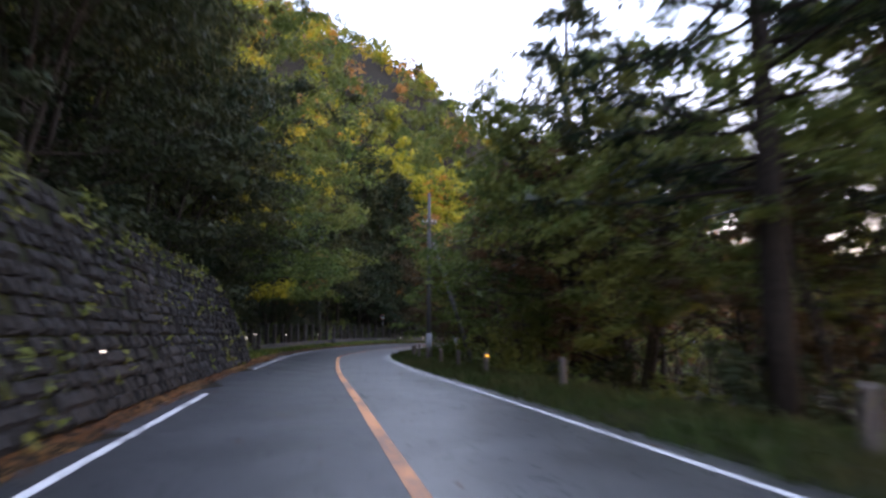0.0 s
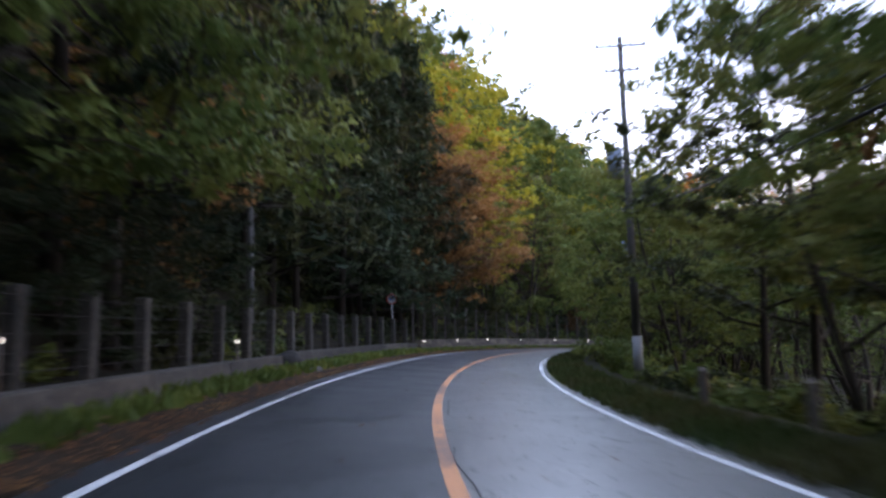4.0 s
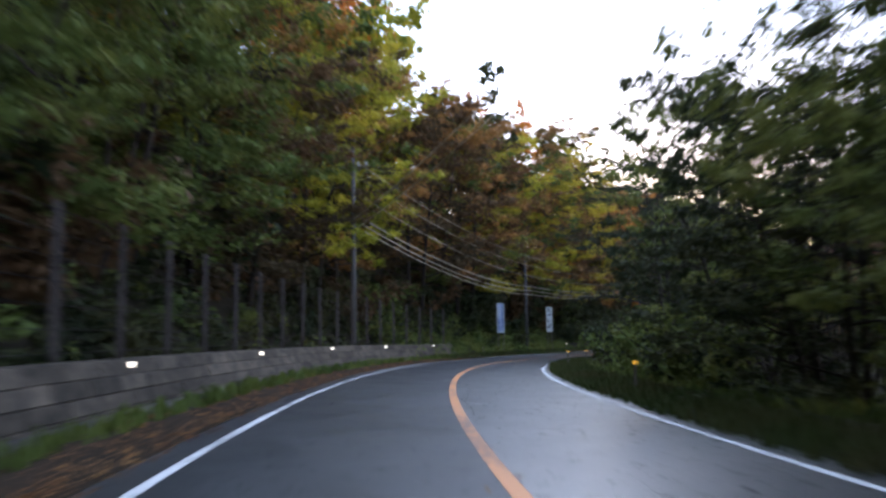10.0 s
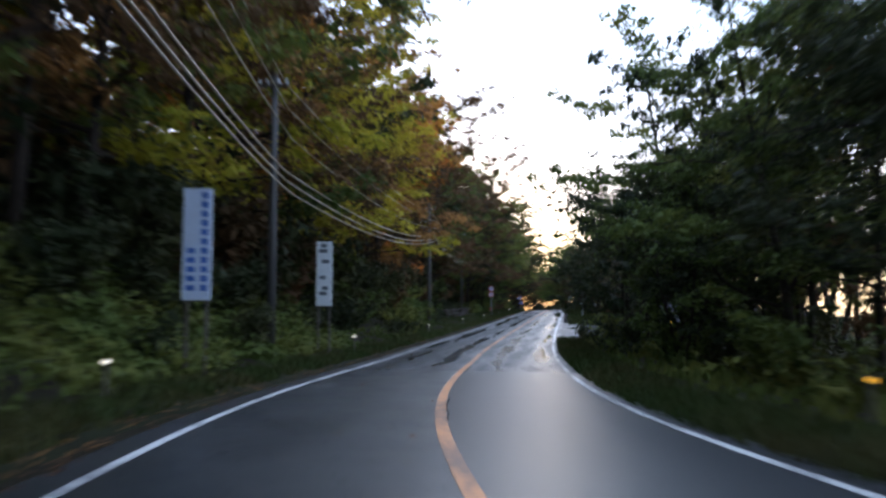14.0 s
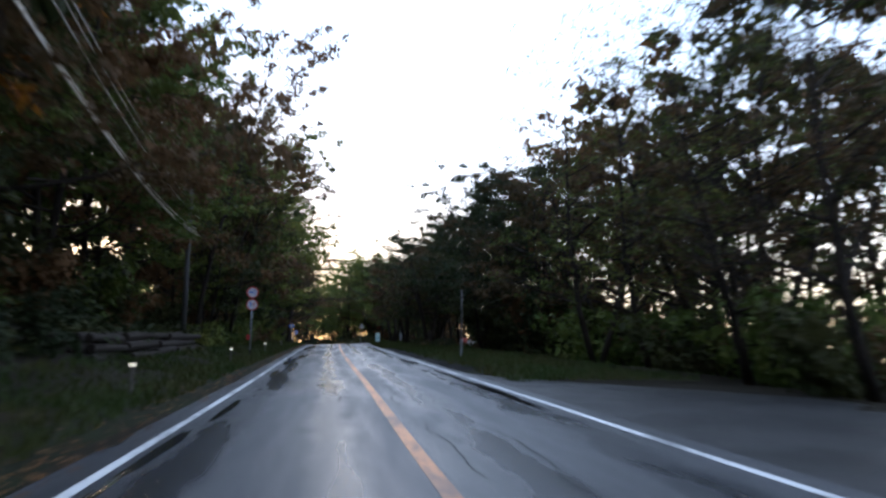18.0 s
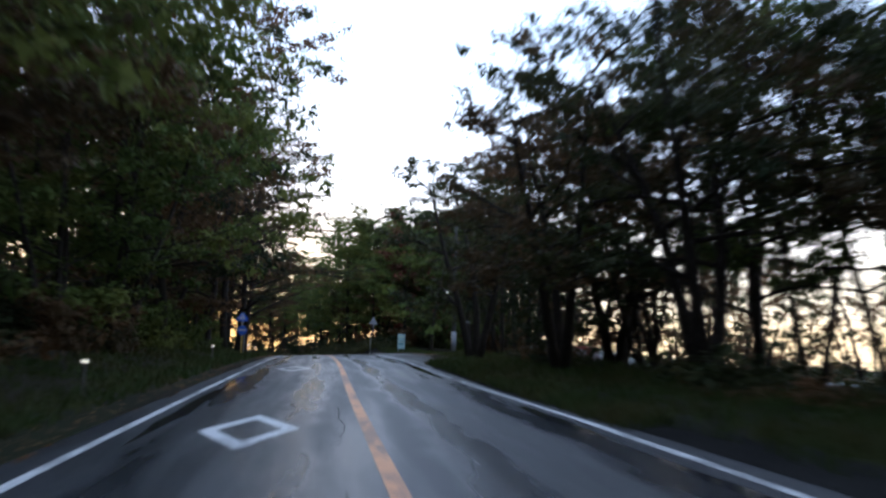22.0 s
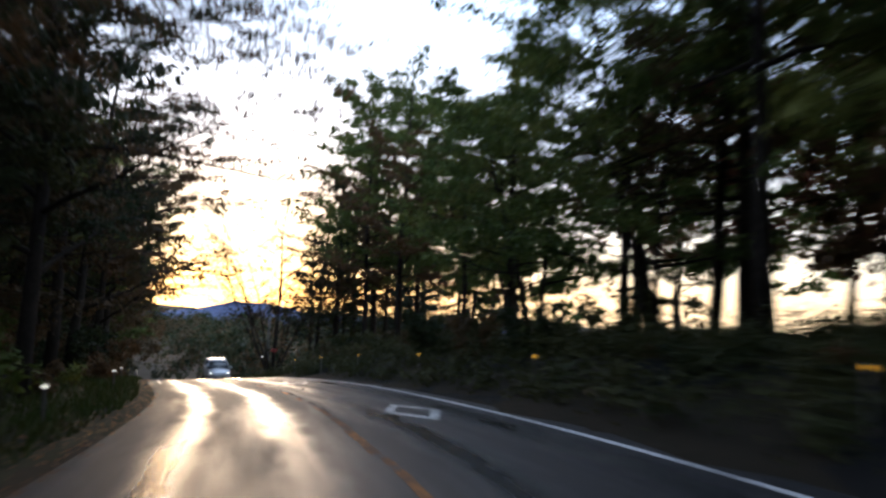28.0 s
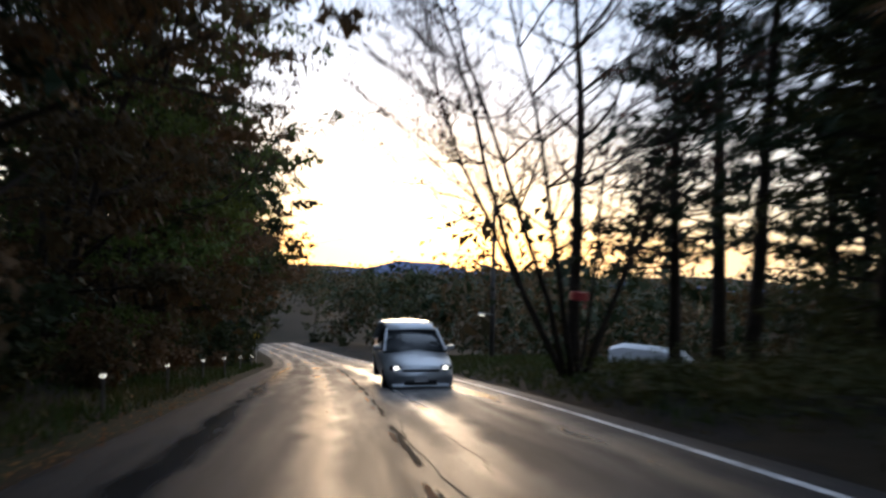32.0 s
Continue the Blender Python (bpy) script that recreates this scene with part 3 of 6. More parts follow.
for s0, u0, u1 in ((85.4, -2.9, -0.1), (94.0, -2.8, -0.4), (153.0, -2.9, -0.2), (172.4, -2.9, -0.1), (193.0, -2.9, -0.15), (196.6, -2.8, -0.1), (209.5, -2.9, -0.3)):
    seam = [at(s0 + 0.06 * math.sin(7 * q) + 0.05 * q + e, u0 + (u1 - u0) * q / 9, 0.005) for q in range(10) for e in (0, 0.025)]
    band("road_seam", [(seam, [(2 * i, 2 * i + 1, 2 * i + 3, 2 * i + 2) for i in range(9)])], M_CRACK, "thin dark seam across the lane")


def outline_mark(s, u, half_l, half_w, t, name, label):
    """A painted diamond, long in the way of travel."""
    v, f = [], []
    for k, r in ((0, 1.0), (1, 1.0 - t)):
        for ds, du in ((-half_l, 0), (0, half_w), (half_l, 0), (0, -half_w)):
            v.append(at(s + ds * (r if k else 1), u + du * (r if k else 1), 0.006))
    for i in range(4):
        j = (i + 1) % 4
        f.append((i, j, 4 + j, 4 + i))
    put(name, mesh_from(name, v, f, M_WHITE_WORN if "worn" in label else M_WHITE), label=label, category="road marking", group="diamonds before the crossing")


outline_mark(301.9, -1.45, 1.5, 0.62, 0.36, "diamond_marking", "white diamond painted on the asphalt lane")
outline_mark(316.1, -1.53, 1.6, 0.62, 0.34, "diamond_marking", "white diamond painted on the asphalt lane")
outline_mark(371.5, 1.6, 1.75, 0.56, 0.34, "diamond_marking", "worn white diamond painted on the asphalt lane")
outline_mark(385.2, 1.5, 1.7, 0.54, 0.34, "diamond_marking", "worn white diamond painted on the asphalt lane")
# crossing: bars along the road, side by side across both lanes
for k in range(8):
    u0 = -2.75 + k * 0.84
    v, f = strip(346.6, 349.6, u0, u0 + 0.42, 0.006, 1.5)
    put("crossing_bar", mesh_from("crossing_bar", v, f, M_WHITE), label="white bar of a pedestrian crossing", category="road marking", group="bars of the crossing")
for a, b in ((-2.75, -1.4), (-1.1, -0.25)):
    v, f = [], []
    for s in (339.1, 339.45):
        v += [at(s, a, 0.006), at(s, b, 0.006)]
    put("stop_line", mesh_from("stop_line", v, [(0, 1, 3, 2)], M_WHITE), label="white stop line painted across the lane", category="road marking", group="stop line")
for k in range(6):
    s0 = 336.6 + k * 0.95
    v, f = strip(s0, s0 + 0.5, 2.9, 3.08, 0.006, 0.5)
    put("lane_dash", mesh_from("lane_dash", v, f, M_WHITE), label="short white dash across the side road's mouth", category="road marking", group="dashes at the side road")


def curved_line(points, width, name, label, mat):
    v, f = [], []
    pts = [Vector(p) for p in points]
    for i, p in enumerate(pts):
        d = (pts[min(i + 1, len(pts) - 1)] - pts[max(i - 1, 0)]).normalized()
        side = d.cross(Vector((0, 0, 1))) * width / 2
        v += [p - side, p + side]
    f = [(2 * i, 2 * i + 1, 2 * i + 3, 2 * i + 2) for i in range(len(pts) - 1)]
    return put(name, mesh_from(name, v, f, mat), label=label, kind="structure")


edge_worn = [(302, 2.92), (305, 2.84), (309.4, 2.72)]
curved_line([at(s, u, 0.006) for s, u in edge_worn], 0.12, "edge_line", "white painted line along the road's edge", M_WHITE)
edge_worn = [(310.5, 2.7), (314, 2.65), (318, 2.64), (321, 2.7), (324, 2.88)]
curved_line([at(s, u, 0.006) for s, u in edge_worn], 0.11, "edge_line_faded", "worn white line along the road's edge", M_WHITE_WORN)


# cracks and tar seams beside the centre line
def crack(s0, s1, u0, amp, seed, width=0.035):
    rng = np.random.default_rng(seed)
    pts, u = [], u0
    for s in np.arange(s0, s1, 0.35):
        u += rng.normal(0, amp)
        u += (u0 - u) * 0.08
        pts.append(at(s, u, 0.0055))
    return pts


for i, (a, b, u0, amp) in enumerate(((74, 92, 0.22, .02), (108, 150, 0.17, .015), (152, 182, 0.24, .03), (196, 240, 0.12, .012), (243, 262, 1.1, .03), (250, 285, 0.5, .025), (262, 281, -0.75, .03), (285, 322, -0.35, .02), (296, 318, 0.95, .015), (330, 345, 1.2, .015), (372, 420, 0.16, .02), (374, 410, 0.7, .03), (380, 400, -0.45, .03), (385, 402, 1.3, .03))):
    pts, k = crack(a, b, u0, amp * 1.6, 40 + i), 0
    while k < len(pts) - 4:
        n = 6 + (i * 7 + k * 5) % 11
        curved_line(pts[k:k + n], 0.012 if i % 3 else 0.018, "crack", "dark tar-filled crack in the asphalt", M_CRACK)
        k += n + 5 + (i * 3 + k) % 14
curved_line([at(335.4, 2.96, 0.006), at(336.3, 3.1, 0.006), at(337.0, 3.5, 0.004), at(337.7, 4.1, 0.0), at(338.2, 4.9, -.004), at(338.4, 5.6, -.008)], 0.15, "edge_line_corner", "white edge line curving into the side road", M_WHITE)
rng = np.random.default_rng(5)


def blotch(name, s0, u0, half_l, half_w, mat, label, z):
    n = 16
    k = [rng.uniform(.55, 1.1) for q in range(n)]
    v = [at(s0 + math.sin(2 * math.pi * q / n) * half_l * k[q], u0 + math.cos(2 * math.pi * q / n) * half_w * k[(q + 5) % n], z) for q in range(n)]
    v.append(at(s0, u0, z))
    put(name, mesh_from(name, v, [(q, (q + 1) % n, n) for q in range(n)], mat), label=label, kind="structure")


for i in range(26):
    blotch("tar_patch", rng.uniform(62, 412), rng.choice([-2.2, -0.8, 0.9, 2.0]) + rng.uniform(-.3, .3), rng.uniform(.1, .26), rng.uniform(.03, .07), M_CRACK, "dark patch of wet tar on the asphalt", 0.005)
M_WET = plain("standing_water_film", (0.02, 0.021, 0.024), 0.1)
for i in range(26):
    blotch("wet_patch", 236 + i * 4.1 + rng.uniform(-1, 1), rng.choice([-2.78, -2.65, 2.45, 2.6]), rng.uniform(2.0, 5.0), rng.uniform(.08, .2), M_WET, "thin film of water along the road's edge", 0.0035)

# side road to the right, between lay-by and woods
side_pts = [at(338.6, 3.4), at(339.2, 6), at(340.5, 10), at(341.5, 20), at(342, 30)]
curved_line([p + Vector((0, 0, 0.0)) for p in side_pts], 4.2, "side_road", "grey asphalt side road joining from the right", M_GRAVEL)


# ---- verges: grass blades, moss and fallen leaves ----
def verge(name, s0, s1, u0, u1, mat, label, z=0.03):
    v, f = [], []
    ss = np.arange(s0, s1 + 0.1, 1.0)
    cols = 5
    r = np.random.default_rng(int(s0 * 7 + 90 + u0))
    for s in ss:
        for k in range(cols + 1):
            u = u0 + (u1 - u0) * k / cols
            v.append(at(s, u, max(float(profile(s, u)), -0.03) + z * (0.3 + r.uniform(0, 1.2)) * (k not in (0,))))
    w = cols + 1
    for i in range(len(ss) - 1):
        for k in range(cols):
            f.append((i * w + k, i * w + k + 1, (i + 1) * w + k + 1, (i + 1) * w + k))
    put(name, mesh_from(name, v, f, mat, True), label=label, kind="structure")


verge("verge", 30, 211, -3.42, -5.3, M_MOULD, "brown leaf mould along the foot of the walls")
verge("verge", 211, S_END - 5, -3.42, -5.3, M_VERGE, "mossy verge with fallen leaves beside the road")
verge("verge", 344, 353, 5.4, 8.6, M_VERGE, "grassy corner beside the side road")
verge("verge", 318, 338, 6.6, 9.6, M_VERGE, "grassy bank behind the pull-out")
verge("verge", 30, 246, 3.06, 5.6, M_VERGE, "grassy verge beside the road")
verge("verge", 270, 319, 3.28, 6.6, M_VERGE, "grassy verge beside the road")
verge("verge", 351.5, S_END - 5, 3.28, 5.8, M_SHOULDER, "dark overgrown bank beside the road")


sh_v, sh_f = [], []
for i, s in enumerate(np.arange(271, 318, 1.0)):
    inner = float(np.interp(s, [271, 300, 306, 315, 318], [3.27, 3.27, 3.0, 2.92, 3.2]))
    sh_v += [at(s, inner, 0.004), at(s, 3.6, 0.03), at(s, 3.9, 0.07), at(s, 4.2 + 0.2 * math.sin(s * 1.3), 0.085)]
    if i:
        sh_f += [(i * 4 - 4 + k, i * 4 - 3 + k, i * 4 + 1 + k, i * 4 + k) for k in range(3)]
band("shoulder", [(sh_v, sh_f)], M_SHOULDER, "dark wet gravel shoulder beside the road")


def scatter_blades(name, zones, mat, label, seed, height, width, flat=False):
    rng = np.random.default_rng(seed)
    out = []
    for s0, s1, u0, u1, n in zones:
        s, u = rng.uniform(s0, s1, n), u0 + (u1 - u0) * rng.beta(1.2, 1.2, n)
        x, y, _, tx, ty = road_frame(s)
        base = np.stack([x + ty * u, y - tx * u, road_z(s, u) + np.maximum(profile(s, u), -0.02) + 0.015], 1)
        a = rng.uniform(0, 2 * np.pi, n)
        h = height * rng.uniform(0.4, 1.4, n)
        w = width * rng.uniform(0.6, 1.4, n)
        side = np.stack([np.cos(a) * w, np.sin(a) * w, np.zeros(n)], 1)
        if flat:
            along = np.stack([-np.sin(a) * h, np.cos(a) * h, rng.uniform(-.3, .3, n) * h], 1)
            base[:, 2] += 0.02
            out.append(np.stack([base - side, base + along * 0.6 - side * .2, base + along + side * .1, base + side], 1))
        else:
            lean = np.stack([rng.normal(0, .35, n) * h, rng.normal(0, .35, n) * h, h], 1)
            out.append(np.stack([base - side, base + side, base + lean * 0.7 + side * 0.6, base + lean], 1))
    put(name, quads_mesh(name, np.vstack(out), mat), label=label, kind="stuff", category="ground cover")


scatter_blades("grass", [(60, 110, 3.12, 5.6, 12000), (110, 246, 3.08, 4.6, 34000), (208, 250, -3.8, -6.4, 15000), (245, 345, -3.9, -7.0, 24000),
                         (266, 300, 3.7, 9.0, 11000), (298, 320, 3.6, 10.0, 9000), (301, 318, 3.05, 3.9, 2600), (320, 338, 6.2, 10.0, 4000), (343, 353, 5.6, 9.0, 2500), (345, 445, -3.9, -7.0, 17000), (405, 440, 3.4, 12.0, 11000)], M_GRASS,
               "short green and yellowing grass on the verges", 11, 0.2, 0.026)
scatter_blades("weeds", [(95, 144, -4.1, -5.2, 3000), (144, 212, -4.2, -4.75, 1500), (60, 95, -4.2, -4.6, 250), (150, 246, 4.6, 7.0, 3000), (205, 250, -5.2, -6.8, 2000)],
               LEAF["green"], "low green weeds at the foot of walls and banks", 12, 0.22, 0.07)
scatter_blades("fallen_leaves", [(55, 100, -3.3, -4.4, 11000), (95, 212, -3.3, -4.8, 15000), (212, 345, -3.3, -4.3, 3500), (60, 240, -3.0, 3.0, 200), (345, 420, -3.3, -5.0, 4000), (333, 340, 5.4, 7.2, 900)],
               M_LITTER, "brown and orange fallen leaves along the road", 13, 0.085, 0.034, True)


# ---- trees ----
def leaf_quads(rng, centres, radii, per, length, width, flat=0.6, droop=0.0, core=0):
    """Leaves laid like shingles round flattened clumps; core: larger leaves deep inside each clump."""
    centres, radii = np.asarray(centres, float), np.asarray(radii, float)

    def layer(count, lo, hi, L, Wd, loose):
        k = np.repeat(np.arange(len(centres)), count)
        n = len(k)
        d = rng.normal(0, 1, (n, 3))
        d /= np.linalg.norm(d, axis=1)[:, None]
        p = centres[k] + d * (radii[k] * rng.uniform(lo, hi, n) ** 0.6)[:, None] * np.array([1, 1, flat])
        nrm = rng.normal(0, loose, (n, 3)) + d * 0.8 + np.array([0, 0, 0.6])
        nrm /= np.linalg.norm(nrm, axis=1)[:, None]
        a = np.cross(nrm, rng.normal(0, 1, (n, 3)))
        a[:, 2] -= droop
        a /= np.linalg.norm(a, axis=1)[:, None] + 1e-9
        b = np.cross(nrm, a)
        L, Wd = L * rng.uniform(0.6, 1.35, n)[:, None], Wd * rng.uniform(0.6, 1.35, n)[:, None]
        return np.stack([p - b * Wd * 0.5, p + a * L * 0.45 + b * Wd * 1.5, p + a * L * 1.15 - b * Wd * 0.3], 1)
    outer = layer(per, 0.2, 1.0, length, width, 0.45)
    return np.vstack([outer, layer(core, 0.0, 0.22, length * 1.8, width * 2.1, 0.3)]) if core else outer


def limb(rng, start, direction, length, r0, bend=0.25, n=5, rise=0.0):
    pts, rad = [Vector(start)], [r0]
    d = Vector(direction).normalized()
    for i in range(1, n):
        d = (d + Vector(rng.normal(0, bend, 3)) * 0.6 + Vector((0, 0, rise))).normalized()
        pts.append(pts[-1] + d * length / (n - 1))
        rad.append(max(r0 * (1 - 0.85 * i / (n - 1)), 0.008))
    return pts, rad


def broadleaf(seed, H, spread, base, clumps, per, leaf_l, leaf_w, lean=0.0, stems=1, clump_r=0.9, trunk_r=0.16, flat=0.55, core=0):
    rng = np.random.default_rng(seed)
    lines, tips = [], []
    for q in range(stems):
        a0 = rng.uniform(0, 6.28)
        d0 = Vector((math.cos(a0) * 0.25 * (stems > 1) + lean, math.sin(a0) * 0.25 * (stems > 1), 1))
        tp, tr = limb(rng, (math.cos(a0) * 0.12 * (stems > 1), math.sin(a0) * .12 * (stems > 1), -0.4), d0, H * 0.9, trunk_r * (0.8 if stems > 1 else 1), 0.09, 8)
        lines.append((tp, tr, 7))
        for i in range(14 // stems + 3):
            f = base + (0.97 - base) * (i + rng.uniform(0, .8)) / (14 // stems + 3)
            k = min(int(f * 7), 6)
            p = tp[k].lerp(tp[k + 1], f * 7 - k) if k < 7 else tp[7]
            g = (f - base) / (1 - base)
            ln = spread * (0.55 + 0.75 * math.sin(math.pi * min(1, 0.18 + g * 0.85))) * rng.uniform(0.7, 1.1)
            a = i * 2.4 + rng.uniform(-.5, .5)
            pts, rad = limb(rng, p, (math.cos(a), math.sin(a), 0.25 + 0.5 * g), ln, trunk_r * 0.38 * (1 - .5 * g), 0.28, 6, 0.02)
            lines.append((pts, rad, 4))
            tips += [pts[3], pts[4], pts[5]]
            for j in (1, 2, 3, 4, 5):
                b = a + rng.choice([-1, 1]) * rng.uniform(0.5, 1.1)
                sp, sr = limb(rng, pts[j], (math.cos(b), math.sin(b), rng.uniform(-.1, .5)), ln * rng.uniform(.28, .5), rad[j] * 0.6, 0.3, 3)
                lines.append((sp, sr, 3))
                tips += [sp[1], sp[2]]
    rng.shuffle(tips)
    tips = np.array([tuple(t) for t in tips[:clumps]])
    near = (np.linalg.norm(tips[:, None] - tips[None], axis=2) < 1.9 * clump_r).sum(1)
    tips = [Vector(t) for t in tips[near > 2]]
    quads = leaf_quads(rng, tips, rng.uniform(0.6, 1.3, len(tips)) * clump_r, per, leaf_l, leaf_w, flat, 0.25, core)
    return lines, quads


def conifer(seed, H, spread, base, layers, per, leaf_l=0.3, leaf_w=0.035, droop=0.1, gap=0.0, trunk_r=0.17, core=0):
    rng = np.random.default_rng(seed)
    tp, tr = limb(rng, (0, 0, -0.4), (rng.uniform(-.03, .03), 0, 1), H, trunk_r, 0.02, 8)
    lines, centres, rad_c = [(tp, tr, 7)], [], []
    for i in range(layers):
        f = base + (0.98 - base) * i / layers
        k = min(int(f * 7), 6)
        p = tp[k].lerp(tp[k + 1], f * 7 - k)
        g = (f - base) / (1 - base)
        for j in range(rng.integers(3, 6)):
            if rng.uniform() < gap:
                continue
            a = rng.uniform(0, 6.28)
            ln = spread * (1 - 0.8 * g) * rng.uniform(0.6, 1.15)
            pts, rr = limb(rng, p, (math.cos(a), math.sin(a), 0.12), ln, 0.045 * (1 - .6 * g) + .008, 0.14, 6, -droop * .3)
            lines.append((pts, rr, 4))
            for q in (2, 3, 4, 5):
                centres.append(pts[q])
                rad_c.append(0.42 * (1 - 0.35 * g) * rng.uniform(.8, 1.3))
    quads = leaf_quads(rng, centres, rad_c, per, leaf_l, leaf_w, 0.3, 0.1, core)
    return lines, quads


def bare(seed, H, stems, twigs=1.0, few=0, per=7, leaf=0.11, clump=0.3, base=3, spread=1.0, trunk_r=0.14, fan=0.3):
    rng = np.random.default_rng(seed)
    lines, tips = [], []
    for q in range(stems):
        a0 = q * 6.28 / stems + rng.uniform(-.4, .4)
        out = fan * (0.5 + 0.7 * rng.uniform())
        tp, tr = limb(rng, (math.cos(a0) * .12, math.sin(a0) * .12, -0.3), (math.cos(a0) * out, math.sin(a0) * out, 1), H * rng.uniform(.8, 1), trunk_r, 0.1, 9)
        lines.append((tp, tr, 7))
        for i in range(base, 9):
            for rep in range(2):
                a = rng.uniform(0, 6.28)
                p1, r1 = limb(rng, tp[i], (math.cos(a) * spread, math.sin(a) * spread, .7), H * rng.uniform(.16, .32), tr[i] * .5 + .006, .2, 6, .05)
                lines.append((p1, r1, 4))
                for j in range(1, 6):
                    for rep2 in range(int(2 * twigs)):
                        b = a + rng.uniform(-1.4, 1.4)
                        p2, r2 = limb(rng, p1[j], (math.cos(b) * spread, math.sin(b) * spread, .6), H * rng.uniform(.05, .13), .015, .3, 3, .05)
                        lines.append((p2, r2, 3))
                        tips.append(p2[-1])
    rng.shuffle(tips)
    tips = [Vector(t) for t in tips[:few]] if few else [Vector(t) for t in tips[:20]]
    quads = leaf_quads(rng, tips, np.full(len(tips), clump), per, leaf, leaf * .36, .4)
    return lines, quads


def layered(seed, H, reach, base=0.2, limbs=20, per=15, leaf=0.085, trunk_r=0.19):
    """Upright trunk with long level boughs that fork into flat sprays of fine twigs, thinly leaved."""
    rng = np.random.default_rng(seed)
    trunk, tr = limb(rng, (0, 0, -0.4), (rng.uniform(-.05, .05), rng.uniform(-.05, .05), 1), H, trunk_r, 0.06, 10)
    lines, tips, big = [(trunk, tr, 8)], [], []
    for i in range(limbs):
        f = base + (0.97 - base) * (i + rng.uniform(0, .7)) / limbs
        k = min(int(f * 9), 8)
        p = trunk[k].lerp(trunk[k + 1], f * 9 - k)
        a = i * 2.4 + rng.uniform(-.5, .5)
        ln = reach * (1.0 - 0.55 * (f - base) / (1 - base)) * rng.uniform(.7, 1.1)
        b, rb = limb(rng, p, (math.cos(a), math.sin(a), .45), ln, .06 * (1.25 - f) + .015, .13, 9, -.045)
        lines.append((b, rb, 5))
        for j in range(2, 9):
            for side in (-1, 1):
                c = a + side * rng.uniform(.35, .95)
                t, rt = limb(rng, b[j], (math.cos(c), math.sin(c), rng.uniform(-.05, .35)), ln * rng.uniform(.16, .34), max(rb[j] * .5, .009), .16, 5, -.01)
                lines.append((t, rt, 3))
                tips += t[2:]
                for m in (2, 3):
                    d = c + side * rng.uniform(-.8, .8)
                    w, rw = limb(rng, t[m], (math.cos(d), math.sin(d), rng.uniform(-.1, .3)), ln * rng.uniform(.06, .13), .007, .2, 3)
                    lines.append((w, rw, 3))
                    tips.append(w[2])
    tips = [Vector(t) for t in tips if rng.uniform() < .62]
    return lines, leaf_quads(rng, tips, rng.uniform(.22, .5, len(tips)), per, leaf, leaf * .36, .28)


def fan(seed, H):
    """Many-stemmed bare tree: one strong stem and slender ones that arch outward, with fine upright twigs."""
    rng = np.random.default_rng(seed)
    lines, tips = [], []
    for q in range(9):
        strong = q == 0
        a0 = q * 0.74 + rng.uniform(-.2, .2)
        out = 0.06 if strong else rng.uniform(0.25, 0.62)
        stem, r = limb(rng, (math.cos(a0) * .14, math.sin(a0) * .14, -0.3), (math.cos(a0) * out, math.sin(a0) * out, 1), H * (0.95 if strong else rng.uniform(.7, .95)),
                       0.19 if strong else rng.uniform(.06, .1), 0.11, 12, 0.03)
        lines.append((stem, r, 7))
        for i in range(4, 12):
            for k in range(3):
                a = a0 + rng.uniform(-1.9, 1.9) if not strong else rng.uniform(0, 6.28)
                b, rb = limb(rng, stem[i], (math.cos(a), math.sin(a), rng.uniform(.1, .9)), H * rng.uniform(.14, .3), r[i] * .4 + .008, .2, 7, .05)
                lines.append((b, rb, 4))
                for j in range(1, 7):
                    for m in range(2):
                        c = a + rng.uniform(-1.3, 1.3)
                        tw, rt = limb(rng, b[j], (math.cos(c), math.sin(c), rng.uniform(.1, .9)), H * rng.uniform(.05, .11), .013, .3, 4, .05)
                        lines.append((tw, rt, 3))
                        tips += tw[2:]
    rng.shuffle(tips)
    tips = [Vector(t) for t in tips[:1300]]
    return lines, leaf_quads(rng, tips, np.full(len(tips), .26), 6, .07, .026, .5)


def shrub(seed, H, spread, clumps, per, leaf_l=0.17, leaf_w=0.05):
    rng = np.random.default_rng(seed)
    lines, tips = [], []
    for i in range(9):
        a = rng.uniform(0, 6.28)
        pts, rad = limb(rng, (math.cos(a) * .15, math.sin(a) * .15, -0.15), (math.cos(a) * .8, math.sin(a) * .8, 1), H * rng.uniform(.7, 1.1), .03, .25, 5)
        lines.append((pts, rad, 4))
        tips += pts[1:]
    c = [Vector((t.x * spread / H * 1.2, t.y * spread / H * 1.2, max(t.z * .85, .1))) for t in tips]
    rng.shuffle(c)
    c = [Vector(t) for t in c[:clumps]]
    quads = leaf_quads(rng, c, rng.uniform(.35, .7, len(c)), per, leaf_l, leaf_w, .6, .2, 5)
    return lines, quads


SHAPES, SOURCE, JOINED, BARE_STEMS, TOP = {}, {}, {}, {}, {}


def shape(key, maker):
    lines, quads = maker
    trunk = tubes_mesh("trunk", lines, None)
    trunk.materials.append(None)
    plain_trunk = tubes_mesh("trunk", [(p, r, 4) for p, r, n in lines if r[0] > 0.06], None)
    BARE_STEMS[key] = plain_trunk
    crown = quads_mesh("crown", quads, None)
    SHAPES[key] = (trunk, crown)
    SOURCE[key] = np.asarray(quads, float)
    TOP[key] = float(np.quantile(SOURCE[key][:, :, 2], 0.985))


shape("broad_a", broadleaf(1, 15, 4.6, 0.2, 255, 50, 0.13, 0.044, clump_r=0.78, flat=0.42, core=13))
shape("broad_b", broadleaf(2, 18, 5.2, 0.16, 260, 52, 0.135, 0.046, lean=0.1, clump_r=0.88, flat=0.42, core=13))
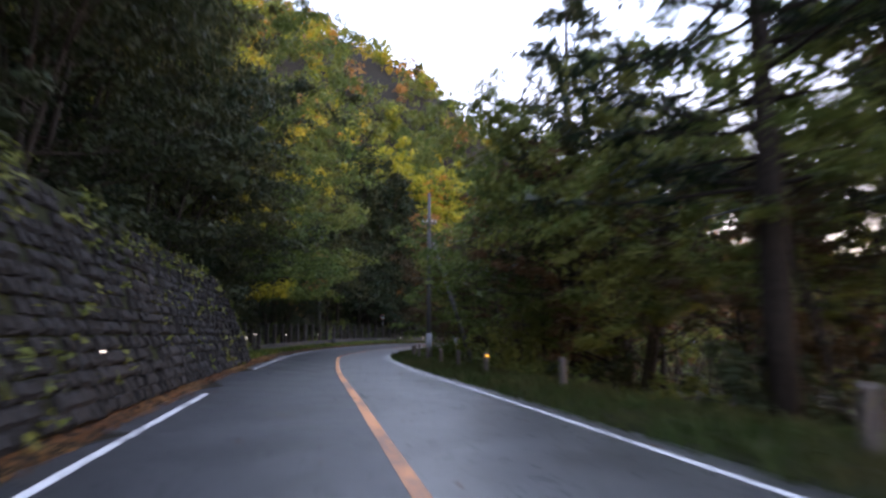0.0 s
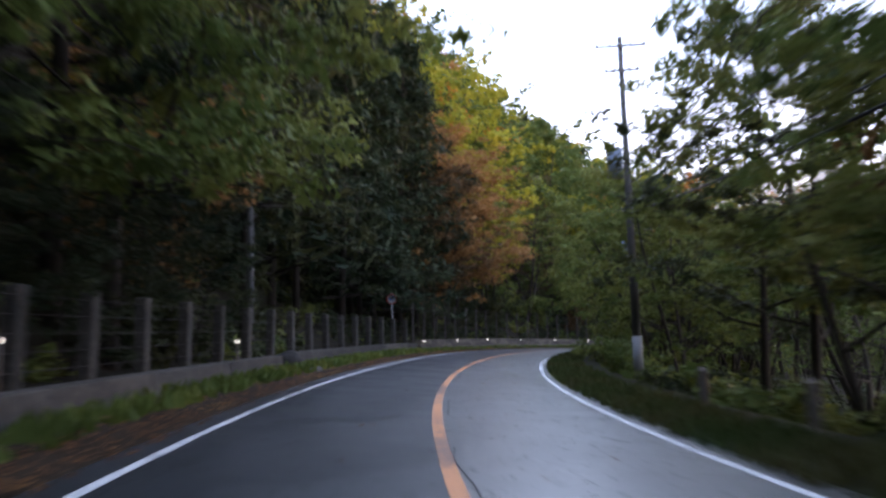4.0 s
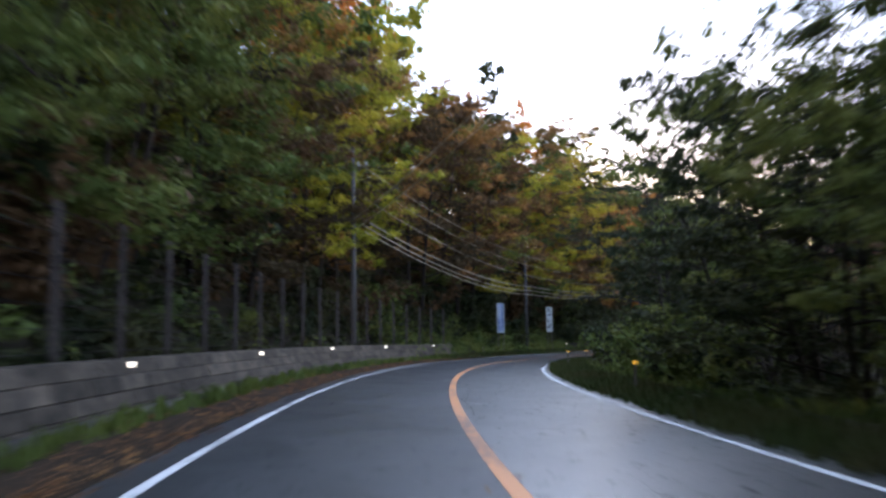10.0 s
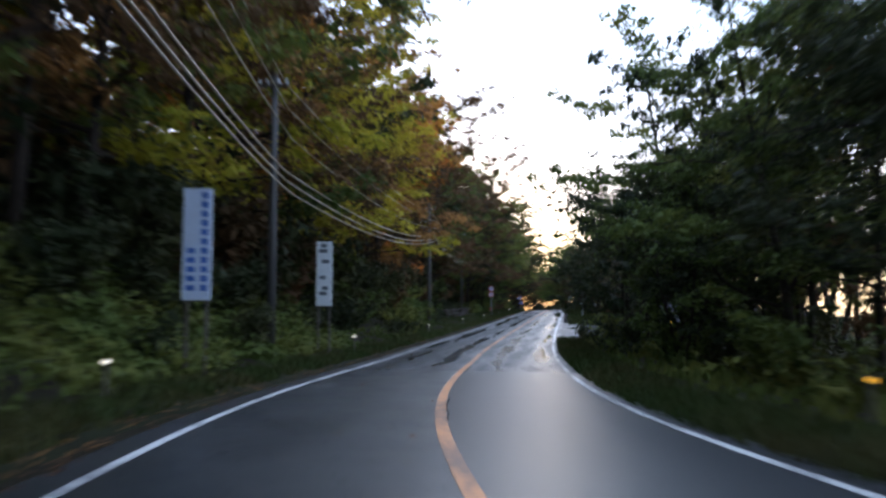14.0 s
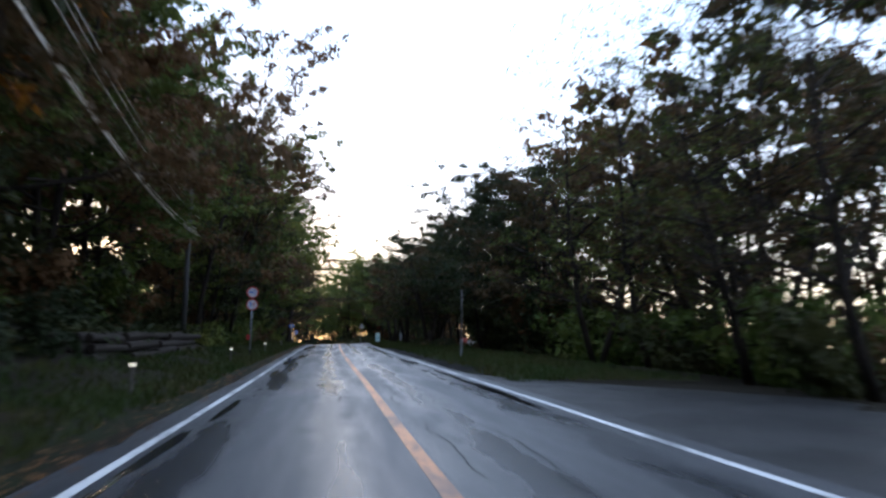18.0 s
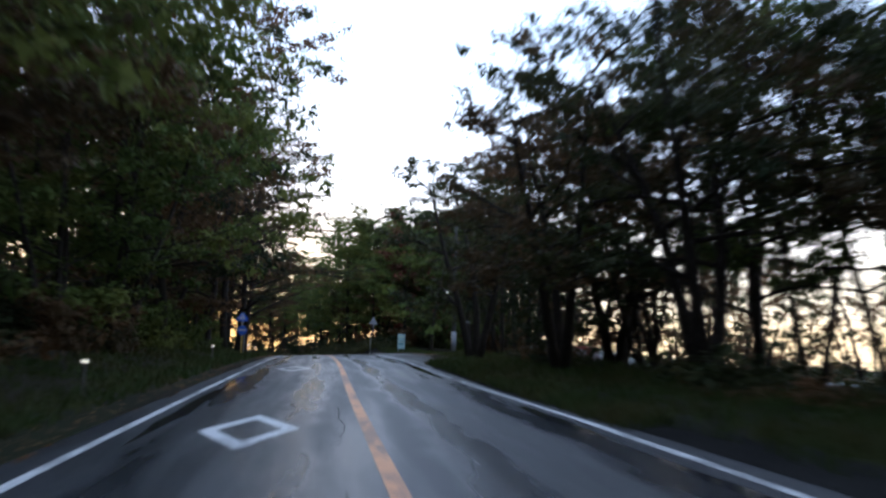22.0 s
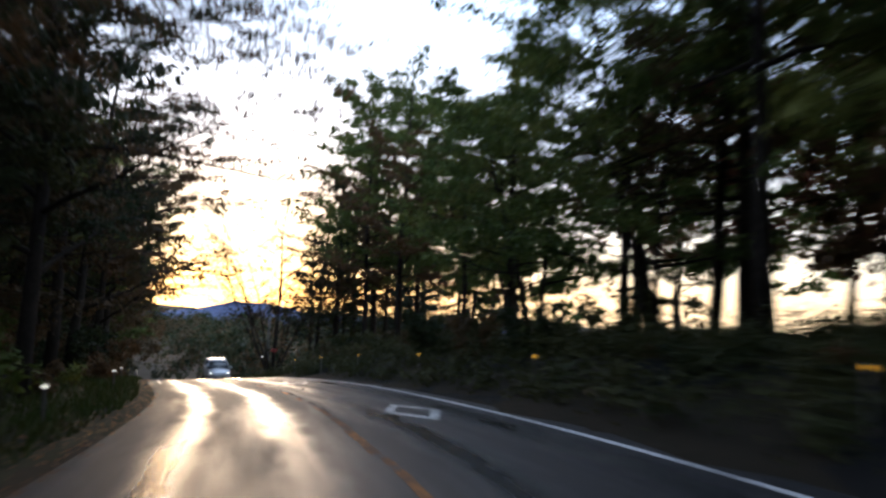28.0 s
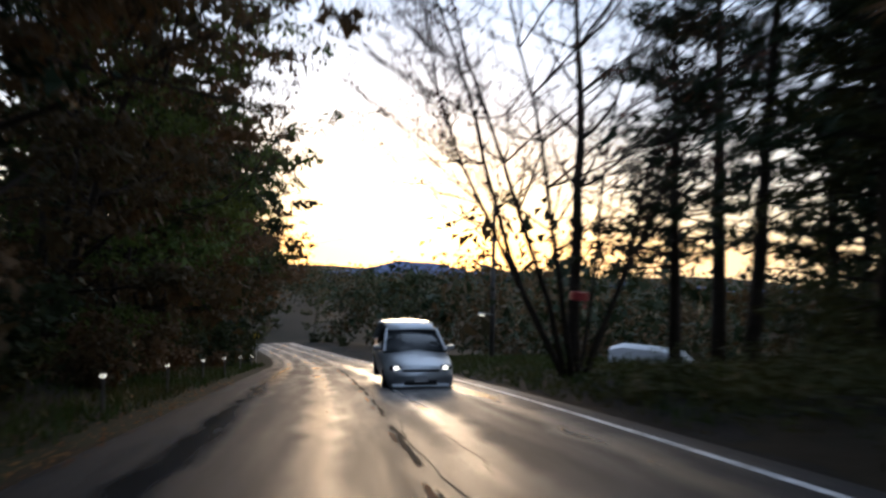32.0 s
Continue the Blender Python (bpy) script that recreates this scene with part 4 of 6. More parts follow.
shape("broad_c", broadleaf(3, 12, 4.4, 0.12, 250, 46, 0.125, 0.042, stems=3, trunk_r=0.13, clump_r=0.76, flat=0.42, core=13))
shape("high_a", broadleaf(5, 17, 4.4, 0.36, 220, 52, 0.135, 0.046, flat=0.42, clump_r=0.84, trunk_r=.2, core=12))
shape("high_b", broadleaf(6, 13, 4.4, 0.26, 225, 48, 0.13, 0.044, stems=2, flat=0.42, clump_r=0.8, core=12))
shape("airy_a", bare(7, 15, 2, 1.0, 420, 13, 0.12, 0.5, 2, 1.7, 0.17))
shape("airy_b", bare(8, 13, 3, 1.0, 420, 12, 0.115, 0.46, 2, 1.9, 0.15))
shape("stout_a", broadleaf(34, 12, 4.2, 0.3, 230, 46, 0.13, 0.044, stems=3, flat=0.4, clump_r=0.72, trunk_r=0.3, core=9))
shape("back_a", broadleaf(31, 16, 4.8, 0.14, 100, 26, 0.24, 0.085, clump_r=1.15, flat=0.45, core=13))
shape("back_b", broadleaf(32, 19, 5.2, 0.2, 104, 26, 0.25, 0.088, clump_r=1.25, flat=0.45, core=13))
shape("back_c", broadleaf(33, 15, 4.6, 0.36, 92, 26, 0.25, 0.088, clump_r=1.15, flat=0.45, core=13))
shape("conifer_a", conifer(9, 18, 4.0, 0.1, 30, 12, 0.34, 0.042, core=3))
shape("conifer_b", conifer(10, 21, 4.4, 0.16, 32, 11, 0.34, 0.042, gap=0.12, core=3))
shape("pine_a", conifer(11, 17, 4.6, 0.26, 26, 24, 0.27, 0.038, gap=0.12, droop=0.0, trunk_r=0.27, core=2))
shape("fan_a", fan(12, 15.5))
shape("bough_a", layered(41, 14, 6.6))
shape("bough_b", layered(42, 15, 5.6, 0.3, 22, 17))
shape("bough_c", layered(43, 16, 5.4, 0.5, 20, 16))
shape("bare_b", bare(13, 10, 5, 1.5, 200, 5, 0.09, 0.3, 3, 1.0, 0.14, 0.35))
shape("shrub_a", shrub(14, 1.4, 1.3, 26, 34, 0.15, 0.05))
shape("shrub_b", shrub(15, 2.6, 2.0, 34, 36, 0.17, 0.054))
shape("shrub_c", shrub(16, 0.9, 1.2, 20, 30, 0.14, 0.046))

WORDS = {"green": "green", "dark": "dark green", "lime": "yellow-green", "yellow": "yellow autumn", "orange": "orange autumn", "rust": "rust-brown autumn",
         "red": "dull red autumn", "needle": "dark needled", "brown": "brownish"}
FORM = {"broad": "broadleaf tree", "back": "broadleaf tree", "high": "high-crowned tree", "stout": "stout-stemmed tree", "airy": "thinly leaved tree",
        "conifer": "conifer with drooping boughs", "pine": "pine", "bough": "wide-boughed tree", "bare": "bare tree", "fan": "many-stemmed bare tree", "shrub": "shrub"}


def canopy(s, u):
    """Height that the woods reach: low by the valley side of the road, higher further down the slope."""
    valley = np.interp(s, [72, 80, 102, 111, 129, 138, 147, 228, 237, 246, 255, 362, 372, 381, 395, 408, 428, 480], [22, 11, 10, 12, 17, 18, 10.5, 10.5, 14, 15, 10, 11, 15, 12, 14, 14, 5, 9])
    slope = np.interp(s, [182, 190, 212, 220], [22, 17, 17, 22])
    return float(valley + (1.25 if s < 410 else 0.35) * (u - 8)) if u > 5 else float(slope)


def plant(key, leaf, s, u, size=1.0, turn=0.0, where="on the slope above the road", bark=None, tall=1.0, sink=0.1, tilt=0.0):
    """One tree or shrub with its trunk and crown, rooted in the ground."""
    trunk, crown = SHAPES[key]
    kind = key.split("_")[0]
    name = {"conifer": "conifer_tree", "pine": "pine_tree", "bare": "bare_tree", "fan": "bare_tree", "shrub": "shrub"}.get(kind, "tree")
    m = Matrix.Translation(ground_at(s, u) - Vector((0, 0, sink))) @ Euler((tilt, 0, turn)).to_matrix().to_4x4() @ Matrix.Diagonal((size, size, size * tall, 1))
    label = "%s %s %s" % (WORDS[leaf], FORM[kind], where)
    t = thing(name, m, label, "shrub" if kind == "shrub" else "tree", "shrubs along the road" if kind == "shrub" else "trees along the road")
    for nm, me, mat in (("stem" if kind == "shrub" else "trunk", trunk, bark or M_BARK), ("crown", crown, LEAF[leaf])):
        ob = put(nm, me, t)
        ob.material_slots[0].link = "OBJECT"
        ob.material_slots[0].material = mat
    return t


def join_tree(key, leaf, s, u, size, turn, tall):
    """A tree of the rear rows, kept with its likes in one mesh."""
    m = np.array(Matrix.Translation(ground_at(s, u) - Vector((0, 0, .1))) @ Euler((0, 0, turn)).to_matrix().to_4x4() @ Matrix.Diagonal((size, size, size * tall, 1)))
    leaves = SOURCE[key][np.arange(len(SOURCE[key])) % 3 != 2]
    mid = leaves.mean(axis=1, keepdims=True)
    leaves = mid + (leaves - mid) * 1.2
    JOINED.setdefault(leaf, []).append(leaves @ m[:3, :3].T + m[:3, 3])
    trunk = BARE_STEMS[key]
    co = np.empty(len(trunk.vertices) * 3)
    trunk.vertices.foreach_get("co", co)
    JOINED.setdefault("trunks", []).append((co.reshape(-1, 3) @ m[:3, :3].T + m[:3, 3], [tuple(q.vertices) for q in trunk.polygons]))


def grove(seed, s0, s1, u0, u1, count, keys, leaves, sizes, where, tall=(0.9, 1.15), skip=(), rear=False):
    rng = np.random.default_rng(seed)
    for i in range(count):
        s = s0 + (s1 - s0) * (i + rng.uniform(0.1, 0.9)) / count
        u = rng.uniform(u0, u1)
        if any(a <= s <= b for a, b in skip):
            continue
        key, leaf, size, turn, high = str(rng.choice(keys)), str(rng.choice(leaves)), rng.uniform(*sizes), rng.uniform(0, 6.28), rng.uniform(*tall)
        size = min(size, canopy(s, u) * rng.uniform(0.85, 1.08) / (TOP[key] * high))
        if rear:
            join_tree(key, leaf, s, u, size, turn, high)
        else:
            plant(key, leaf, s, u, size, turn, where, tall=high)


def overhang(key, leaf, s, u, size, lean, where, tall=1.0):
    """A tree that leans out over the road by an angle in radians."""
    _, _, _, tx, ty = road_frame(s)
    return plant(key, leaf, s, u, size, math.atan2(ty, tx) if u < 0 else math.atan2(-ty, -tx), where, tall=tall, tilt=lean)


UP = "on the slope above the road"
BY = "beside the road"
DOWN = "on the falling ground below the road"
BANK = "on the low bank beside the road"
# left side
grove(21, 58, 107, -10.2, -7.6, 17, ["broad_a", "broad_c", "broad_b"], ["dark", "needle", "dark"], (1.01, 1.26), UP)
grove(22, 50, 105, -19, -12, 13, ["back_b", "back_a"], ["dark", "needle", "green"], (1.08, 1.38), UP, rear=True)
grove(91, 98, 126, -8.8, -7.2, 13, ["broad_c"], ["dark", "needle"], (0.32, 0.44), UP)
plant("broad_c", "rust", 124.0, -8.6, 0.75, 1.7, UP)
grove(23, 103, 120, -8.2, -6.9, 7, ["broad_b", "broad_a"], ["lime", "green", "green"], (1.25, 1.5), UP)
grove(108, 90, 110, -8.6, -7.4, 10, ["broad_c"], ["needle", "dark"], (0.4, 0.52), UP)
plant("broad_b", "green", 100.5, -7.6, 1.35, 1.1, UP)
plant("broad_a", "dark", 96.0, -7.8, 1.35, 2.1, UP)
grove(86, 132, 152, -9.4, -7.6, 7, ["conifer_a", "conifer_b"], ["needle", "dark"], (1.1, 1.35), UP)
grove(24, 106, 158, -10.5, -7.6, 14, ["conifer_a", "conifer_b", "pine_a"], ["needle", "needle", "dark", "needle"], (1.00, 1.25), UP)
grove(25, 112, 150, -22, -12, 12, ["conifer_b", "back_a", "conifer_a"], ["needle", "dark", "green"], (0.76, 0.99), UP, rear=True)
grove(93, 150, 163, -9.6, -8.2, 5, ["broad_c", "broad_a"], ["rust", "brown", "rust"], (0.95, 1.2), UP)
grove(94, 148, 262, -10.6, -8.6, 44, ["shrub_b"], ["dark", "brown", "dark", "green"], (1.2, 1.75), "behind the fence by the road")
grove(26, 162, 198, -10.6, -8.8, 12, ["broad_c", "broad_a", "broad_c", "airy_b"], ["lime", "green", "green", "lime", "green", "brown"], (0.85, 1.12), UP)
grove(27, 147, 215, -24, -11, 54, ["back_b", "back_a", "back_b"], ["lime", "lime", "orange", "green", "lime", "green"], (1.00, 1.25), UP, rear=True)
grove(28, 196, 264, -10.5, -8.2, 20, ["broad_a", "broad_b", "broad_a"], ["green", "rust", "green", "brown", "lime", "brown"], (0.95, 1.2), UP)
grove(29, 212, 268, -22, -11, 28, ["back_b", "back_a"], ["green", "lime", "orange", "dark"], (1.05, 1.36), UP, rear=True)
grove(79, 236, 290, -14, -10.5, 24, ["shrub_b"], ["dark", "green"], (1.1, 1.6), BY, rear=True)
grove(30, 292, 330, -10, -7.6, 11, ["broad_a", "broad_b", "broad_c"], ["brown", "green", "dark", "green", "brown"], (1.04, 1.30), BY)
grove(92, 260, 290, -13.2, -11.2, 9, ["broad_a", "broad_b", "broad_a"], ["green", "dark", "green", "brown"], (1.1, 1.35), BY)
grove(31, 260, 345, -23, -11, 30, ["back_b", "back_a"], ["dark", "green", "brown"], (1.06, 1.38), BY, rear=True)
grove(32, 328, 408, -12, -9.2, 20, ["pine_a", "airy_a", "broad_c", "pine_a", "airy_b"], ["needle", "brown", "dark", "green"], (1.03, 1.29), BY)
grove(33, 335, 480, -24, -12, 18, ["back_a", "back_b", "conifer_b"], ["dark", "dark", "needle", "brown"], (1.00, 1.31), BY, rear=True)
grove(34, 410, 470, -10.0, -7.6, 13, ["broad_a", "broad_c", "broad_b"], ["brown", "green", "brown"], (1.13, 1.41), BY)
# right side
grove(41, 62, 104, 6.8, 10, 8, ["broad_c", "pine_a", "broad_c", "airy_a"], ["green", "green", "green", "brown"], (0.7, 0.9), DOWN)
grove(76, 88, 114, 9.5, 14, 6, ["bough_b", "airy_a", "broad_c"], ["green", "green", "green"], (0.85, 1.05), DOWN)
grove(42, 56, 112, 11, 26, 19, ["bough_b", "airy_b", "back_a", "back_c"], ["green", "brown", "green", "dark"], (0.94, 1.21), DOWN)
grove(43, 106, 160, 8.0, 11, 12, ["broad_c", "broad_c", "broad_a"], ["green", "green", "dark"], (0.75, 1.05), DOWN, skip=((126.5, 130), (159.5, 163.5)))
grove(44, 105, 172, 12, 28, 20, ["airy_a", "airy_b", "back_c"], ["green", "green", "brown", "dark"], (0.89, 1.16), DOWN, rear=True)
for s, u, size, leaf in ((182.0, 7.6, 0.72, "dark"), (185.5, 8.6, 0.8, "dark"), (190.0, 9.4, 0.85, "green")):
    plant("broad_c", leaf, s, u, size, s, DOWN)
for s, u, size in ((201.5, 8.2, 0.8), (207.5, 8.8, 0.92), (213.5, 9.6, 1.0)):
    plant("bough_a", "dark", s, u, size, s, DOWN)
for s, u, size, leaf in ((270.0, 13.0, 1.05, "brown"), (276.0, 15.5, 1.1, "brown"), (288.0, 11.5, 0.9, "dark"), (299.0, 12.0, 0.85, "brown"), (309.0, 10.5, 0.74, "dark"),
                         (318.0, 10.0, 0.7, "brown"), (327.5, 10.5, 0.95, "dark"), (332.5, 12.0, 0.95, "brown"), (337.5, 13.5, 1.0, "brown"), (343.0, 11.0, 0.95, "dark"), (334.5, 10.0, 0.85, "brown"), (340.6, 12.6, 1.05, "dark")):
    plant("bough_c" if s > 325 else "airy_a" if s < 280 else "bough_a", leaf, s, u, size, s, BY)
for s, u, size in ((328.0, 12.0, 0.6), (334.6, 16.2, 0.7), (342.6, 23.0, 0.75)):
    plant("broad_c", "dark", s, u, size, s, BY)
plant("stout_a", "dark", 321.3, 5.7, 0.8, 0.8, BY)
plant("stout_a", "brown", 311.6, 6.1, 0.76, 2.8, BY)
plant("stout_a", "dark", 306.2, 7.4, 0.8, 1.9, BY)
plant("stout_a", "brown", 315.5, 9.4, 0.85, 4.4, BY)
for s, u, lean in ((327.6, 8.6, 0.16), (330.5, 10.2, 0.2)):
    overhang("high_b", "dark", s, u, 0.75, lean, BY)
plant("pine_a", "brown", 403.5, 10.3, 0.98, 0.4, BANK)
for s, u, size in ((396.8, 9.6, 0.92), (400.6, 9.0, 0.95), (401.8, 12.8, 1.0), (405.5, 11.8, 0.95)):
    plant("high_a", "green", s, u, size, s, BANK, tall=1.2)
for s, u, size, leaf in ((236.0, 6.6, 0.72, "dark"), (241.0, 6.4, 0.72, "dark"), (230.5, 6.8, 0.66, "green"), (245.0, 7.2, 0.8, "dark")):
    plant("broad_c", leaf, s, u, size, s, DOWN)
for s, u, size, leaf in ((368.6, 7.2, 0.95, "green"), (366.0, 9.6, 0.9, "green"), (363.5, 8.4, 0.85, "green"), (372.0, 8.8, 0.9, "green")):
    plant("high_a", leaf, s, u, size, s, BANK)
for s, u, size, leaf, key in ((335.5, -7.2, 1.0, "brown", "bough_a"), (341.0, -6.6, 1.3, "brown", "bough_b"), (346.0, -6.0, 1.28, "dark", "bough_a"), (350.5, -5.6, 1.28, "brown", "bough_a"),
                              (354.0, -7.2, 1.3, "brown", "bough_a"), (357.5, -6.0, 1.15, "brown", "bough_b"), (361.0, -7.0, 1.05, "brown", "bough_a"), (365.0, -6.6, 1.1, "brown", "bough_a"), (371.0, -6.0, 1.1, "dark", "bough_b"), (377.0, -6.2, 1.15, "brown", "bough_a"),
                              (384.0, -6.6, 1.1, "dark", "bough_b"), (391.0, -6.6, 1.1, "brown", "bough_a"), (398.0, -6.2, 1.15, "brown", "bough_a"), (404.0, -5.8, 1.1, "dark", "bough_b"), (410.5, -7.0, 1.1, "brown", "bough_a")):
    plant(key, leaf, s, u, size, s * 1.7, BY)
grove(95, 360, 404, -11, -8.2, 16, ["broad_c", "shrub_b", "broad_a"], ["dark", "brown", "green"], (0.8, 1.1), BY)
grove(45, 168, 181.5, 6.9, 8.6, 6, ["broad_c"], ["dark", "green", "dark"], (0.7, 0.82), DOWN)
grove(46, 166, 182, 12, 22, 7, ["bough_b", "airy_a"], ["dark", "green"], (0.85, 1.05), DOWN)
grove(47, 208, 243, 7.6, 11, 10, ["broad_c", "broad_a", "broad_b"], ["dark", "green", "dark"], (0.63, 0.83), DOWN)
grove(48, 206, 252, 13, 28, 18, ["airy_a", "airy_b", "back_a"], ["dark", "brown", "red", "dark"], (0.88, 1.09), DOWN, rear=True)
grove(49, 284, 318, 9.5, 12.5, 11, ["high_b", "broad_c", "high_b", "broad_c"], ["dark", "brown", "dark", "green"], (0.82, 1.06), BY)
grove(50, 268, 318, 14, 24, 14, ["back_c", "back_a", "high_a"], ["dark", "brown", "dark"], (0.98, 1.23), BY, rear=True)
grove(51, 353, 393, 8.0, 12, 15, ["high_a", "high_b", "high_a", "pine_a"], ["green", "green", "brown"], (0.75, 0.94), BANK)
grove(52, 352, 408, 13, 26, 18, ["high_a", "back_c", "back_c"], ["dark", "green", "red", "brown"], (0.80, 0.98), BANK, rear=True)
grove(81, 353, 361, 8, 36, 26, ["shrub_b"], ["dark", "brown"], (1.0, 1.35), BY, rear=True)
grove(82, 352, 364, -7.6, -6.8, 3, ["high_b", "high_a"], ["dark", "brown", "green"], (0.9, 1.15), BY)
grove(84, 360, 378, 9.5, 14, 4, ["broad_b", "high_b", "broad_a"], ["green", "brown", "green"], (0.9, 1.15), BANK)
grove(54, 344, 352, 12, 20, 2, ["high_b", "high_a", "bough_b"], ["dark", "red", "brown"], (0.88, 1.11), "at the corner of the side road", skip=((339, 346),))
grove(56, 347, 362, 9, 21, 12, ["back_a", "high_b", "back_a"], ["green", "brown", "red", "green"], (0.82, 1.0), BY, rear=True)
grove(57, 344, 352, 33, 46, 3, ["airy_a", "airy_b"], ["dark", "brown"], (0.85, 1.05), BY, rear=True)
for s, u, size, leaf in ((409.0, 9.6, 0.8, "dark"), (419.5, 18.6, 1.0, "needle")):
    plant("conifer_a", leaf, s, u, size, s, "at the edge of the clearing")
plant("pine_a", "needle", 408.0, 8.8, 0.95, 2.1, BANK)
plant("bough_c", "brown", 410.5, 7.8, 1.0, 0.6, BANK)
for s, u, size in ((421.3, 14.1, 1.15), (414.8, 8.6, 0.72), (419.5, 17.5, 0.95), (420.8, 21.0, 1.2), (413.0, 17.0, 1.1), (424.0, 26.0, 1.2), (424.0, 30.0, 1.1)):
    plant("pine_a", "needle", s, u, size, s, "at the edge of the clearing")
for s, u, size, leaf in ((220.5, -8.8, 1.1, "green"), (227.0, -8.4, 1.2, "lime"), (234.0, -8.8, 1.25, "green")):
    plant("broad_b", leaf, s, u, size, s, UP)
plant("airy_a", "green", 147.5, 9.3, 0.92, 0.5, DOWN)
plant("broad_c", "green", 85.5, 9.6, 1.1, 0.9, DOWN)
plant("broad_c", "green", 81.0, 9.2, 0.95, 2.2, DOWN)
plant("fan_a", "red", 414.2, 5.5, 1.0, 0.4, "at the edge of the clearing")
plant("bare_b", "brown", 204.5, 14.0, 1.55, 1.0, DOWN)
plant("pine_a", "needle", 70.5, 6.6, 1.05, 0.3, BY)
plant("pine_a", "dark", 84.0, 8.4, 0.95, 1.3, BY)
grove(71, 225, 242, 8.0, 9.5, 4, ["broad_c", "broad_a"], ["dark", "green"], (0.85, 1.05), DOWN)
grove(90, 322, 339, 21, 28, 16, ["shrub_b"], ["dark", "brown"], (1.0, 1.4), BY, rear=True)
grove(109, 350, 366, 22, 44, 15, ["back_a"], ["dark", "brown", "green"], (0.36, 0.48), BY, rear=True)
grove(110, 322, 338, 20, 34, 9, ["airy_a", "airy_b", "high_b"], ["brown", "dark", "brown"], (0.6, 0.85), BY, rear=True)
grove(103, 352, 366, 11, 21, 18, ["shrub_b"], ["dark", "brown", "green"], (1.3, 1.9), BY, rear=True)
grove(107, 350, 366, 21, 40, 26, ["shrub_b"], ["dark", "brown", "dark"], (1.1, 1.45), BY, rear=True)
grove(104, 353, 372, 9, 19, 12, ["back_a"], ["green", "brown", "green", "red"], (0.7, 0.9), BY, rear=True)
grove(105, 283, 300, 10.5, 15, 16, ["shrub_b"], ["dark", "brown"], (1.5, 2.1), BY, rear=True)
grove(106, 160, 178, 10.5, 16, 5, ["airy_a", "broad_c", "airy_b"], ["green", "dark", "green"], (0.7, 0.9), DOWN)
grove(83, 262, 288, 10.5, 13.5, 11, ["shrub_b"], ["dark", "green"], (1.0, 1.5), BY, rear=True)
grove(72, 240, 300, 13.0, 16.5, 40, ["shrub_b"], ["dark", "brown"], (0.8, 1.15), BY, rear=True)
grove(73, 262, 345, -14, -10.5, 44, ["shrub_b"], ["dark", "brown"], (0.9, 1.3), BY, rear=True)
grove(74, 392, 445, -7.4, -6.0, 26, ["shrub_b", "shrub_a"], ["dark", "brown"], (0.9, 1.25), BY)
grove(75, 352, 406, 7.2, 10, 40, ["shrub_b", "shrub_a"], ["dark"], (0.55, 0.85), BANK, rear=True)
grove(96, 276, 302, 15, 28, 13, ["back_a", "back_a", "shrub_b"], ["dark", "brown", "dark"], (0.8, 1.1), BY, rear=True)
grove(97, 284, 314, 15, 27, 22, ["shrub_b"], ["dark", "brown", "dark"], (1.2, 1.6), BY, rear=True)
grove(98, 233, 246.5, 5.2, 6.0, 7, ["shrub_b", "shrub_a"], ["dark", "green"], (0.75, 1.0), BY)
grove(99, 262, 302, -32, -15, 18, ["back_a", "back_b"], ["dark", "green", "dark"], (1.0, 1.3), BY, rear=True)
grove(111, 261, 285, 10, 13.5, 8, ["airy_a", "airy_b", "airy_a", "high_b"], ["brown", "green", "brown", "green"], (0.82, 1.06), BY)
grove(87, 426, 476, -15, -8, 18, ["back_a", "back_b"], ["dark", "brown", "green"], (0.8, 1.1), BY, rear=True)
grove(100, 436, 503, -9.5, -5.2, 26, ["shrub_b", "shrub_b", "back_a"], ["dark", "needle"], (0.8, 1.1), BY, rear=True)
grove(101, 455, 503, -24, -8, 12, ["back_a", "back_b"], ["dark", "needle"], (0.7, 0.95), BY, rear=True)
grove(102, 462, 503, 5.5, 14, 12, ["shrub_b", "back_a"], ["dark", "needle"], (0.6, 0.8), BY, rear=True)
# rear rows of the woods, joined by the colour of their leaves
for leaf, crowns in JOINED.items():
    if leaf != "trunks":
        put("rear_woods", quads_mesh("rear_woods", np.vstack(crowns), LEAF[leaf]), label="%s rear rows of the roadside woods" % WORDS[leaf], kind="stuff", category="woods")
tv, tf = [], []
for co, faces in JOINED["trunks"]:
    o = len(tv)
    tv += co.tolist()
    tf += [tuple(i + o for i in q) for q in faces]
put("rear_trunks", mesh_from("rear_trunks", tv, tf, M_BARK, True), label="dark trunks and limbs of the rear woods", kind="stuff", category="woods")
# shrubs
grove(61, 104, 200, 6.0, 7.6, 28, ["shrub_a", "shrub_b"], ["dark", "green"], (0.8, 1.1), BY, skip=((126, 130),))
grove(62, 200, 245, 6.0, 7.8, 14, ["shrub_a", "shrub_b", "shrub_c"], ["dark", "green"], (0.8, 1.1), BY)
grove(63, 211, 262, -7.8, -6.3, 22, ["shrub_b", "shrub_a"], ["green", "dark"], (0.75, 1.0), BY)
grove(88, 298, 331, 6.5, 10.5, 22, ["shrub_c", "shrub_a"], ["dark", "brown"], (0.6, 0.95), BY)
grove(64, 262, 345, -8.6, -7.2, 22, ["shrub_b", "shrub_a"], ["dark", "green", "brown"], (0.7, 1.0), BY, skip=((266, 286),))
grove(65, 354, 404, 5.9, 8.5, 30, ["shrub_b", "shrub_a", "shrub_c"], ["dark", "brown"], (0.55, 0.8), BANK)
